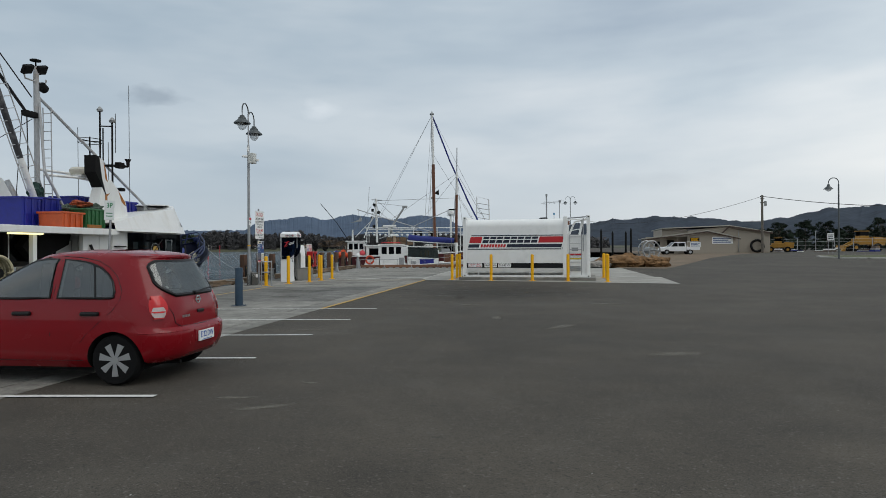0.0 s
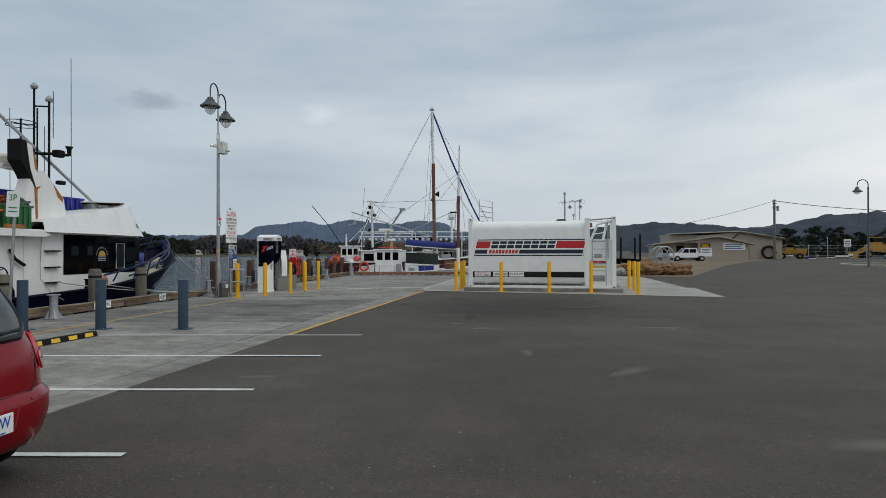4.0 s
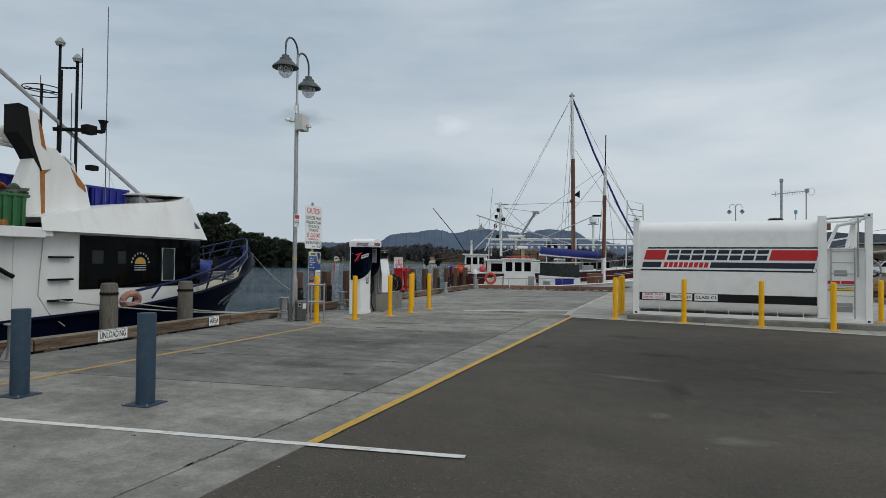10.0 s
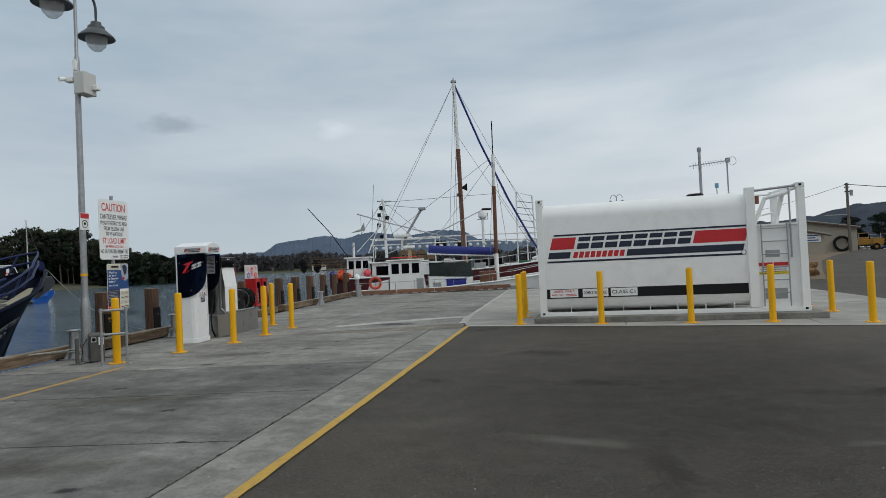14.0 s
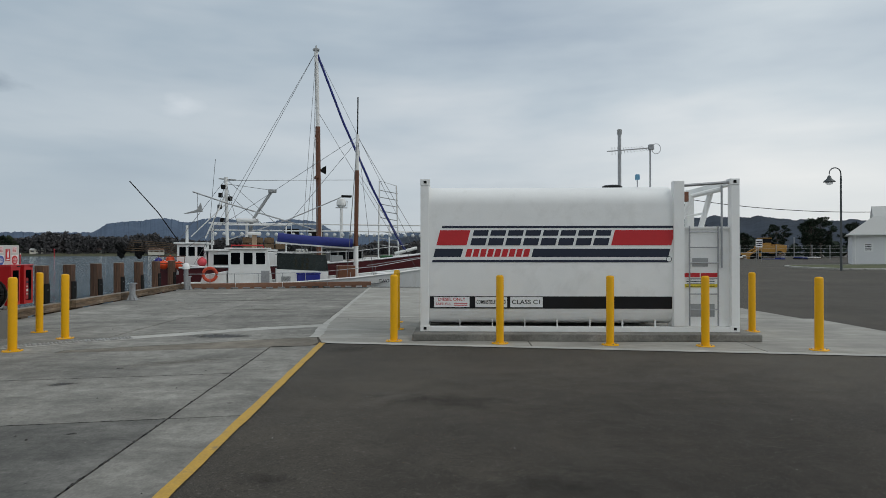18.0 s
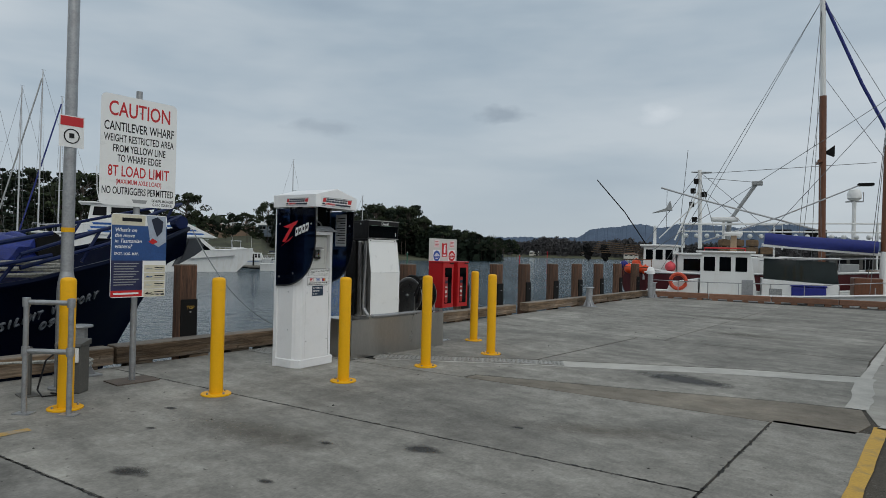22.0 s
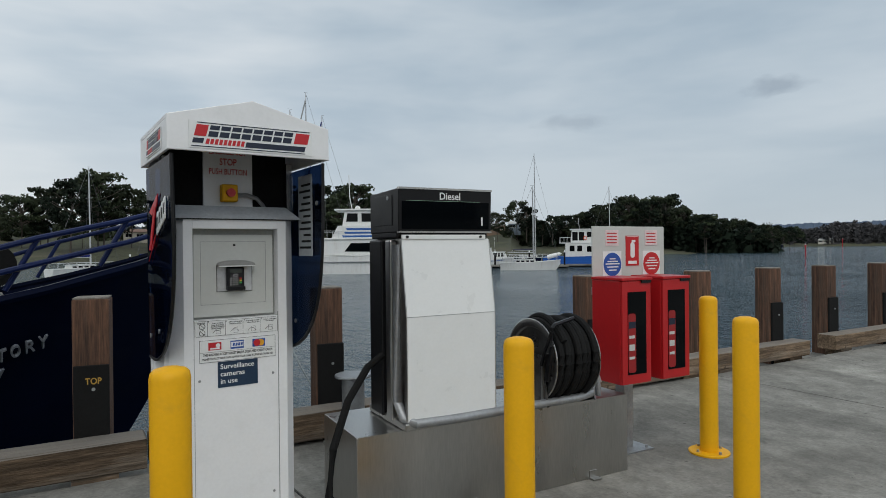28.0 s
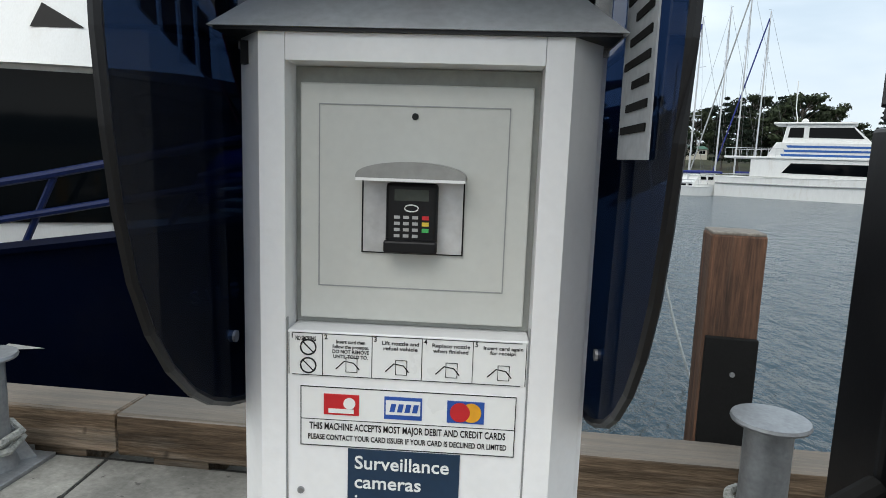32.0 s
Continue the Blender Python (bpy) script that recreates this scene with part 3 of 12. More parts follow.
rows = [-62, -57, -52, -47, -42, -37, -32.1, -29.7, -27.3, -24.9, -22.5, -20.1, -17.75, -15.38, -12.98, -10.58, -8.2, -5.87, -3.5, -1.1]
for y0, y1 in zip(rows, rows[1:]):
    def xe(y): return edge_x(y, EDGE_A, EDGE_B)
    def xj(y): return edge_x(y, JOINT_A, JOINT_B)
    def xy(y): return edge_x(y, YELLOW_A, YELLOW_B)
    def tilt(x, y): return y + 0.20 * (x + 2.3)
    pour = M_CONCRETE_OLD if -13 < y0 < -6 else M_CONCRETE
    e0, e1 = xe(y0 - 0.8), xe(y1 - 0.8)
    panel([(e0, tilt(e0, y0)), (xj(y0), tilt(xj(y0), y0)), (xj(y1), tilt(xj(y1), y1)), (e1, tilt(e1, y1))], pour)
strip_rows = [-62, -42, -27.3, -20.1, -12.98, -5.87, -1.0]
for y0, y1 in zip(strip_rows, strip_rows[1:]):
    panel([(xj(y0), tilt(xj(y0), y0)), (xy(y0), tilt(xy(y0), y0)), (xy(y1), tilt(xy(y1), y1)), (xj(y1), tilt(xj(y1), y1))], M_CONCRETE)
# newer panels past the pipe trench, and the tank's apron
far_rows = [4.2, 8.4, 12.6, 17.2]
for y0, y1 in zip(far_rows, far_rows[1:]):
    a0, a1 = edge_x(y0 - 0.5, EDGE_A, EDGE_B), edge_x(y1 - 0.5, EDGE_A, EDGE_B)
    s0, s1 = -2.35 - 0.064 * y0, -2.35 - 0.064 * y1
    def ft(x, y): return y + 0.13 * (x + 2.3)
    for k in range(2):
        u0, u1 = ((0, 0.58), (0.58, 1))[k]
        p0, p1 = a0 + (s0 - a0) * u0, a0 + (s0 - a0) * u1
        q0, q1 = a1 + (s1 - a1) * u0, a1 + (s1 - a1) * u1
        panel([(p0, ft(p0, y0)), (p1, ft(p1, y0)), (q1, ft(q1, y1)), (q0, ft(q0, y1))], M_CONCRETE)
panel([(-9.96, -1.9), (-8.02, -1.52), (-6.55, -0.27), (-6.2, -0.02), (-6.35, 3.68), (-10.36, 3.15)], M_CONCRETE)
panel([(-6.18, 0.0), (-5.08, 0.8), (-3.9, 1.64), (-2.44, 2.44), (-2.62, 4.15), (-6.33, 3.68)], M_CONCRETE)
panel([(-9.9, -2.62), (-6.05, -1.85), (-6.05, -1.60), (-4.4, -0.86), (-2.8, -0.10), (-2.12, 0.14), (-2.15, 0.3), (-2.37, 1.85), (-3.77, 1.12), (-4.86, 0.32), (-6.24, -0.69), (-7.75, -1.9), (-9.95, -1.95)], M_CONCRETE)
panel([(-6.02, -1.84), (-2.63, -1.166), (-1.97, -1.03), (-1.92, -0.52), (-2.10, 0.12), (-2.8, -0.12), (-4.4, -0.88), (-6.02, -1.62)],
      mat("brown_worn_concrete", (0.180, 0.160, 0.130), 0.88, var=0.18, scale=1.3, bump=0.4, spec=0.3, stain=(0.12, 0.10, 0.078), stain_amount=0.6, mottle=((1.2, 0.25, (0.5, 1.4, 1)), (4.5, 0.2, (1, 1, 1)))), 0.005)
for x0, x1 in ((-1.88, 2.0), (2.0, 5.9), (5.9, 9.82)):
    def ya(x): return -0.51 - 0.1355 * (x + 1.89)
    panel([(x0, ya(x0)), (x1, ya(x1)), (x1 - 0.1 * (x1 > 9), 3.8), (x0 - 0.7 * (x0 < 0), 3.8)] + [(-2.35, 1.85), (-2.13, 0.3)] * (x0 < 0), M_CONCRETE_NEW)
for x0, x1 in ((-2.59, 2.0), (2.0, 5.9), (5.9, 9.4)):
    panel([(x0, 3.82), (x1, 3.82), (x1 - 0.9 * (x1 > 9), 17.4), (x0 - 0.9 * (x0 < 0), 17.4)], M_CONCRETE_NEW)
# pipe trench from the dispenser to the tank: concrete strip and chequer plates
panel([(-7.75, -1.88), (-6.24, -0.67), (-4.86, 0.34), (-3.75, 1.14), (-2.38, 1.88), (-2.43, 2.42), (-3.9, 1.62), (-5.07, 0.78), (-6.53, -0.29), (-8.0, -1.54)], mat("pale_trench_concrete", (0.41, 0.40, 0.37), 0.88, var=0.12, scale=1.2, bump=0.25, spec=0.3, stain=(0.28, 0.27, 0.25), mottle=((2.4, 0.14, (1, 1, 1)),)))
M_CHEQUER = mat("worn_chequer_steel", (0.30, 0.295, 0.275), 0.6, 0.25, var=0.15)
TRENCH = [Vector((-7.94, -1.74)), Vector((-6.385, -0.48)), Vector((-4.965, 0.56)), Vector((-3.82, 1.38))]


def chequer_plate(c, turn, length=0.385, width=0.32):
    """One steel plate with raised lozenges, laid over the pipe trench."""
    bm = B()
    at = Matrix.Translation((c.x, c.y, 0)) @ Matrix.Rotation(turn, 4, "Z")
    box(bm, -length / 2, -width / 2, 0.002, length / 2, width / 2, 0.010, m=at)
    for i in range(6):
        for j in range(5):
            q = Matrix.Translation((-length / 2 + 0.037 + 0.062 * i, -width / 2 + 0.036 + 0.062 * j, 0)) @ Matrix.Rotation(radians(45 if (i + j) % 2 else -45), 4, "Z")
            box(bm, -0.020, -0.007, 0.010, 0.020, 0.007, 0.0145, m=at @ q)
    part("chequer_plate", bm, M_CHEQUER, deck)


for a, b, n_plates in zip(TRENCH, TRENCH[1:], (5, 2, 0)):
    d = (b - a).normalized()
    for k in range(n_plates):
        chequer_plate(a + d * (0.22 + 0.405 * k), math.atan2(d.y, d.x))
chequer_plate(Vector((-9.3, -2.70)), radians(8), 0.5, 0.36)
for x, y in ((-6.2, -0.85), (-6.36, -1.10)):
    part("core_plug", bx(x - 0.09, y - 0.07, -0.01, x + 0.09, y + 0.07, 0.003), M_CONCRETE_NEW, deck, "small pale mortar patch")


def stripe(name, a, b, w, material, label, z=0.004, ragged=0.0):
    a, b = Vector((*a, 0)), Vector((*b, 0))
    d = (b - a).normalized()
    s = Vector((-d.y, d.x, 0)) * w / 2
    n = max(2, int((b - a).length / 0.25))
    bm = B()
    L, R = [], []
    rnd = random.Random(name + str(a))
    for k in range(n + 1):
        p = a + (b - a) * k / n
        L.append(bm.verts.new(p + s * (1 + ragged * rnd.uniform(-1, 1)) + Vector((0, 0, z))))
        R.append(bm.verts.new(p - s * (1 + ragged * rnd.uniform(-1, 1)) + Vector((0, 0, z))))
    for k in range(n):
        bm.faces.new((L[k], L[k + 1], R[k + 1], R[k]))
    return solo(name, bm, material, label, "road marking", kind="structure")


chips = B()
chip_rnd = random.Random(5)


def crumble(a, b, n):
    """Small crumbled bits of the panel edge along a joint from a to b."""
    a, b = Vector((*a, 0)), Vector((*b, 0))
    d = (b - a).normalized()
    w = Vector((-d.y, d.x, 0))
    for _ in range(n):
        p = a.lerp(b, chip_rnd.random()) + w * chip_rnd.uniform(-0.014, 0.014)
        l, t = chip_rnd.uniform(0.012, 0.05), chip_rnd.uniform(0.006, 0.014)
        chips.faces.new([chips.verts.new(p + d * l * c + w * t * q + Vector((0, 0, 0.0012))) for c, q in ((-1, 0), (-0.3, -1), (1, -0.2), (0.4, 0.9))])


for y in (-15.38, -12.98, -10.58, -8.2, -5.87, -3.5):
    crumble((-9.2, y + 0.2 * (-9.2 + 2.3)), (xj(y), y + 0.2 * (xj(y) + 2.3)), 150)
for y0, y1 in ((-16, -8), (-8, -1.2)):
    crumble((xj(y0), y0), (xj(y1), y1), 170)
part("joint_crumbs", chips, M_JOINT, deck, "crumbled dark edges along the joints")["kind"] = "stuff"


stripe("trim_yellow_line", (-0.91, -15.0), (-1.83, -0.60), 0.11, M_YELLOW_LINE, "worn yellow line along the asphalt edge", ragged=0.12)
stripe("trim_inner_line", (-5.1, -26.0), (-6.97, -6.35), 0.125, M_FADED_LINE, "faded yellow line on the wharf concrete", ragged=0.3)
M_PALE = MATS["pale_trench_concrete"]
for a, b, w in (((-2.13, 0.12), (-2.40, 2.3), 0.22), ((-2.40, 2.3), (-3.46, 17.4), 0.12)):
    stripe("trim_seam", a, b, w, M_PALE, "pale mortar seam between two pours of concrete", ragged=0.2)


def blot_mat(name, color, rough, amount, scale, sharp):
    """A stain that fades raggedly to its rim: the share of its own colour falls off from the middle of a unit disc."""
    m = bpy.data.materials.new(name)
    m.use_nodes = True
    n, l = m.node_tree.nodes, m.node_tree.links
    bs = n["Principled BSDF"]
    bs.inputs["Base Color"].default_value = (*color, 1)
    bs.inputs["Roughness"].default_value = rough
    bs.inputs["Specular IOR Level"].default_value = 0.3
    tc = n.new("ShaderNodeTexCoord")
    gr = n.new("ShaderNodeTexGradient")
    gr.gradient_type = "SPHERICAL"
    l.new(tc.outputs["Object"], gr.inputs[0])
    geo = n.new("ShaderNodeNewGeometry")
    no = n.new("ShaderNodeTexNoise")
    no.inputs["Scale"].default_value = scale
    no.inputs["Detail"].default_value = 7
    no.inputs["Roughness"].default_value = 0.65
    l.new(geo.outputs["Position"], no.inputs["Vector"])
    add = n.new("ShaderNodeMath")
    add.operation = "MULTIPLY_ADD"
    add.inputs[1].default_value = 1.1
    l.new(no.outputs[0], add.inputs[0])
    l.new(gr.outputs["Fac"], add.inputs[2])
    mr = n.new("ShaderNodeMapRange")
    mr.inputs["From Min"].default_value = 0.80
    mr.inputs["From Max"].default_value = 0.80 + sharp
    mr.inputs["To Max"].default_value = amount
    l.new(add.outputs[0], mr.inputs["Value"])
    tr = n.new("ShaderNodeBsdfTransparent")
    mx = n.new("ShaderNodeMixShader")
    l.new(mr.outputs[0], mx.inputs[0])
    l.new(tr.outputs[0], mx.inputs[1])
    l.new(bs.outputs[0], mx.inputs[2])
    l.new(mx.outputs[0], n["Material Output"].inputs[0])
    return m


M_OIL = blot_mat("oil_stain", (0.030, 0.028, 0.026), 0.5, 0.7, 7, 0.45)
M_BROWN = blot_mat("brown_tyre_dirt", (0.115, 0.098, 0.074), 0.85, 0.42, 3.5, 0.8)
M_SCUFF = blot_mat("pale_dust_scuff", (0.20, 0.185, 0.155), 0.9, 0.55, 4, 0.6)
M_DARK_MARK = blot_mat("dark_ground_mark", (0.032, 0.028, 0.023), 0.75, 0.4, 3, 0.9)


def blot(x, y, rx, ry, turn, material, label, z=0.002):
    bm = B()
    bm.faces.new([bm.verts.new((math.cos(a), math.sin(a), 0)) for a in (2 * math.pi * k / 24 for k in range(24))])
    ob = solo("stain", bm, material, label, "stain", kind="structure")
    ob.matrix_world = pose(x, y, z, 0, 0, turn) @ Matrix.Diagonal((rx, ry, 1, 1))


# large faint blot that darkens the asphalt before the tank
blot(2.9, -7.6, 6.0, 7.0, 0, M_DARK_MARK, "broad darker area of asphalt before the fuel tank", -0.004)
blot(-4.05, 0.25, 0.95, 0.42, 0, M_OIL, "dark oily wet stain on the concrete")
for x, y, r in ((-4.36, -4.28, 0.24), (-6.35, -5.6, 0.08), (-5.0, -4.75, 0.10), (-4.2, -3.2, 0.08), (-2.9, -6.4, 0.08), (-5.41, -6.12, 0.22), (-4.6, -5.54, 0.10), (-5.4, -8.2, 0.16), (-3.6, -9.4, 0.14), (-2.54, -11.9, 0.16), (-6.0, -11.5, 0.2), (-2.5, -10.6, 0.1), (-6.9, -5.2, 0.1)):
    blot(x, y, r * 1.1, r * 0.6, 20, M_OIL, "small dark oil spot on the concrete")
for x, y, rx, ry, turn in ((-5.6, -5.0, 1.3, 0.45, 15), (-4.6, -8.9, 2.4, 0.5, 12), (-3.8, -11.6, 2.2, 0.45, 14), (-6.6, -9.8, 1.2, 0.5, 80), (-4.9, 6.0, 1.6, 0.5, 8), (-6.4, 9.5, 2.0, 0.6, 10), (-3.6, -2.7, 1.3, 0.35, 30)):
    blot(x, y, rx, ry, turn, M_BROWN, "brownish tyre dirt worn into the concrete", 0.0015)
for x, y, rx, ry, turn in ((2.2, -24.2, 0.42, 0.10, 12), (2.7, -24.5, 0.45, 0.12, 35), (2.67, -23.36, 0.16, 0.07, 5), (1.9, -12.4, 0.3, 0.25, 0), (2.72, -13.1, 0.55, 0.3, 30), (3.76, -10.0, 0.5, 0.15, 10), (1.26, -10.2, 1.1, 0.22, 170),
                           (5.4, -17.5, 0.9, 0.25, 60), (7.2, -20.4, 0.7, 0.3, 20), (3.9, -16.2, 0.6, 0.2, 100), (6.5, -12.2, 0.8, 0.3, 0), (0.6, -18.9, 0.5, 0.14, 20)):
    blot(x, y, rx, ry, turn, M_SCUFF, "pale dusty scuff on the asphalt", land_height(x, y) + 0.003)
for x, y, rx, ry, turn in ((-1.2, -1.3, 0.75, 0.55, 30), (2.0, -10.8, 0.25, 1.3, 8), (1.45, -7.6, 0.9, 0.4, 0), (-0.77, -7.5, 0.4, 0.25, 0), (0.5, -5.0, 1.2, 0.5, 170), (4.6, -8.0, 1.6, 0.4, 5)):
    blot(x, y, rx, ry, turn, M_DARK_MARK, "dark damp mark on the asphalt", land_height(x, y) + 0.0025)
stripe("trim_apron_line", (-1.85, -0.56), (9.8, -2.13), 0.20, M_PALE, "pale concrete edge strip of the tank apron")
for ex, ey in ((0.53, -14.74), (0.75, -17.19), (0.97, -19.63), (1.18, -22.01), (1.31, -24.34), (1.5, -26.8), (1.7, -29.2)):
    stripe("trim_bay_line", (ex - 5.15, ey - 1.10), (ex, ey), 0.095, M_WHITE_LINE, "worn white painted parking bay line", ragged=0.06)


# ---- yellow and blue posts ----
def yellow_post(x, y, first=[]):
    m = pose(x, y, 0, 0, 0, 17 * x)
    if first:
        return copy_thing(first[0], m)
    t = thing("safety_bollard", m, "bright yellow steel safety bollard bolted to the concrete", "bollard", "yellow bollards")
    part("post", lathe(B(), [(0.07, 0.012), (0.07, 1.215), (0.066, 1.235), (0.055, 1.247), (0.03, 1.254), (0.0, 1.256)], 24), M_YELLOW, t, smooth=True)
    part("base_flange", lathe(B(), [(0.155, 0.0), (0.157, 0.012), (0.15, 0.018), (0.07, 0.018)], 28), M_YELLOW, t, smooth=True)
    for k in range(4):
        a = radians(45 + 90 * k)
        c = (0.115 * math.cos(a), 0.115 * math.sin(a))
        part("bolt", cy((*c, 0.018), (*c, 0.036), 0.012, 0.011, 6), M_GALV, t)
    first.append(t)
    return t


for x, y in ((-7.53, -5.93), (-7.16, -4.60), (-6.82, -3.16), (-6.87, -1.70), (-8.10, 0.78), (-6.955, -0.155), (-0.53, -0.355), (-0.65, 1.42),
             (-0.78, 2.8), (1.45, -0.63), (3.43, -0.77), (5.09, -0.885), (6.86, -1.29), (6.90, 1.2), (6.80, 2.8)):
    yellow_post(x, y)

blue = None
for x, y in ((-3.57, -14.61), (-5.30, -14.99), (-6.79, -15.5)):
    m = pose(x, y, 0, 0, 0, 10)
    if blue:
        copy_thing(blue, m)
        continue
    blue = thing("parking_bollard", m, "slate blue painted steel parking bollard on a square base plate", "bollard", "blue bollards")
    part("post", lathe(B(), [(0.105, 0.01), (0.105, 1.05), (0.10, 1.062), (0.0, 1.066)], 20), M_BLUE_BOL, blue, smooth=True)
    part("base_plate", bx(-0.17, -0.17, 0, 0.17, 0.17, 0.014, bevel=0.003), M_BLUE_BOL, blue)
    for k in range(4):
        sx, sy = (-1, 1)[k & 1] * 0.135, (-1, 1)[k >> 1] * 0.135
        part("bolt", cy((sx, sy, 0.014), (sx, sy, 0.034), 0.012, 0.012, 6), M_GALV, blue)

M_STOP_Y = mat("reflective_yellow", (0.72, 0.45, 0.03), 0.5)
stop = None
for x, y in ((-4.55, -16.78), (-4.33, -19.1), (-4.12, -21.5), (-3.95, -23.9)):
    m = pose(x, y, 0.004, 0, 0, 92)
    if stop:
        copy_thing(stop, m)
        continue
    stop = thing("wheel_stop", m, "black rubber wheel stop with yellow reflective patches", "wheel stop", "wheel stops")
    part("body", pr([(-0.075, 0), (0.075, 0), (0.055, 0.085), (0.04, 0.1), (-0.04, 0.1), (-0.055, 0.085)], "x", -0.825, 0.825, 0.012), M_RUBBER, stop)
    for k in range(4):
        cx = -0.6 + 0.4 * k
        for sgn in (-1, 1):
            part("reflector", pr([(sgn * 0.0735, 0.012), (sgn * 0.0555, 0.084), (sgn * 0.0585, 0.086), (sgn * 0.0765, 0.014)], "x", cx - 0.1, cx + 0.1), M_STOP_Y, stop)


# ---- fuel tank in a container frame ----
solo("tank_plinth", bx(-0.18, -0.36, 0.001, 6.36, 2.85, 0.133, bevel=0.012), M_CONCRETE, "low grey concrete plinth under the fuel tank", "plinth", kind="structure")
tank = thing("fuel_tank", pose(-0.05, 0, 0.135) @ Matrix.Diagonal((1.016, 1.0, 1.035, 1.0)), "white steel diesel tank with red and navy stripes", "fuel tank")


def tank_profile(inset=0.0):
    """End profile (y, z) of the shell: rounded along the top and the bottom."""
    pts = []
    y0, y1, z0, z1, r = 0.05 + inset, 2.39 - inset, 0.13 + inset, 2.74 - inset, 0.36
    for cx, cz, a in ((y1 - r, z1 - r, 0), (y0 + r, z1 - r, 90), (y0 + r, z0 + r, 180), (y1 - r, z0 + r, 270)):
        for k in range(9):
            t = radians(a + 90 * k / 8)
            pts.append((cx + r * math.cos(t), cz + r * math.sin(t)))
    return pts


part("shell", pr(tank_profile(), "x", 0.16, 4.83), M_WHITE, tank, smooth=True)
for x0, x1, h in ((0, 0.16, 2.865), (4.82, 5.02, 2.865), (5.90, 6.058, 2.865)):
    for y0, y1 in ((0, 0.16), (2.28, 2.44)):
        part("corner_post", bx(x0, y0, 0.1, x1, y1, h - 0.12 if x0 != 4.82 else 2.82, bevel=0.006), M_WHITE, tank)
for x0 in (0.0, 5.88):
    for y0 in (0.0, 2.262):
        for z0 in (0.0, 2.747):
            cast = part("corner_casting", bx(x0 - 0.003, y0 - 0.004, z0, x0 + 0.181, y0 + 0.182, z0 + 0.118, bevel=0.01), M_WHITE, tank)
            part("slot", pr([(x0 + 0.06, z0 + 0.035), (x0 + 0.118, z0 + 0.035), (x0 + 0.118, z0 + 0.085), (x0 + 0.06, z0 + 0.085)], "y", y0 - 0.006, y0 + 0.01), M_DARK, cast)
for y0 in (0.004, 2.29):
    part("bottom_rail", bx(0.178, y0, 0.0, 5.878, y0 + 0.14, 0.095, bevel=0.006), M_WHITE, tank)
for x0 in (0.02, 5.91):
    for z0 in (0.0, 2.75):
        part("end_rail", bx(x0, 0.18, z0, x0 + 0.12, 2.26, z0 + 0.11, bevel=0.006), M_WHITE, tank)
for k in range(7):
    part("drip_stay", bx(0.75 + 0.62 * k, 0.02, 0.095, 0.765 + 0.62 * k, 0.10, 0.22), M_WHITE, tank)
# equipment bay: back wall, sloping braces, shelf, ladder
part("bay_back", bx(5.02, 0.9, 0.0, 5.90, 0.94, 1.95), M_WHITE, tank)
part("bay_front_panel", bx(5.022, 0.10, 0.10, 5.90, 0.13, 1.93), M_WHITE, tank)
part("bay_shelf", bx(5.02, 0.06, 1.93, 5.90, 0.94, 1.97, bevel=0.004), M_WHITE, tank)
part("bay_top_bar", tb([(5.02, 0.08, 2.74), (5.90, 0.08, 2.80)], 0.028), M_GALV, tank)
part("bay_top_bar", tb([(5.02, 2.3, 2.78), (5.90, 2.3, 2.80)], 0.03), M_WHITE, tank)
part("brace", tb([(5.08, 0.5, 1.98), (5.34, 0.5, 2.58), (5.86, 0.4, 2.70)], 0.05), M_WHITE, tank)
part("brace", tb([(5.56, 0.6, 1.98), (5.72, 0.5, 2.68)], 0.055), M_WHITE, tank)
part("brace", tb([(5.20, 0.5, 2.18), (5.66, 0.55, 2.26)], 0.02), M_WHITE, tank)
part("vent_bracket", bx(5.03, 0.06, 2.44, 5.12, 0.16, 2.62), mat("brown_primer", (0.22, 0.09, 0.05), 0.6), tank)
for x0 in (5.12, 5.66):
    part("ladder_rail", tb([(x0, 0.02, 0.12), (x0, 0.02, 1.98)], 0.016), M_GALV, tank)
for k in range(6):
    part("ladder_rung", tb([(5.12, 0.02, 0.42 + 0.29 * k), (5.66, 0.02, 0.42 + 0.29 * k)], 0.012), M_GALV, tank)
part("side_rail", tb([(5.74, 0.05, 1.2), (5.74, 0.05, 2.74)], 0.02), M_GALV, tank)
part("safety_sticker", bx(5.05, 0.094, 1.02, 5.34, 0.1, 1.10), M_REDV, tank, "red and white danger sticker")
part("safety_sticker", bx(5.36, 0.094, 1.02, 5.68, 0.1, 1.10), M_REDV, tank, "red and white danger sticker")
part("safety_sticker", bx(5.05, 0.094, 0.86, 5.68, 0.1, 1.0), M_WHITE, tank)
part("safety_sticker", bx(5.05, 0.092, 0.83, 5.68, 0.1, 0.89), mat("yellow_sticker", (0.75, 0.6, 0.05), 0.5), tank)
for k in range(4):
    part("print_bar", bx(5.08 + 0.02 * (k % 2), 0.0915, 0.845 + 0.045 * k, 5.62, 0.0945, 0.857 + 0.045 * k), M_BLACK, tank)
part("data_plate", bx(5.2, 0.094, 1.22, 5.5, 0.1, 1.38), M_GREY, tank, "grey metal data plate")
part("vent_slots", bx(5.14, 0.094, 0.28, 5.62, 0.1, 0.52), M_GREY, tank, "grey louvred vent")
# stripes and lettering panel on the long side
FY = 0.046


def slanted(x0, x1, z0, z1, material, name="stripe", y=FY):
    k = 0.26
    return part(name, pr([(x0 + k * (z0 - 1.3), z0), (x1 + k * (z0 - 1.3), z0), (x1 + k * (z1 - 1.3), z1), (x0 + k * (z1 - 1.3), z1)], "y", y - 0.002, y + 0.002), material, tank)


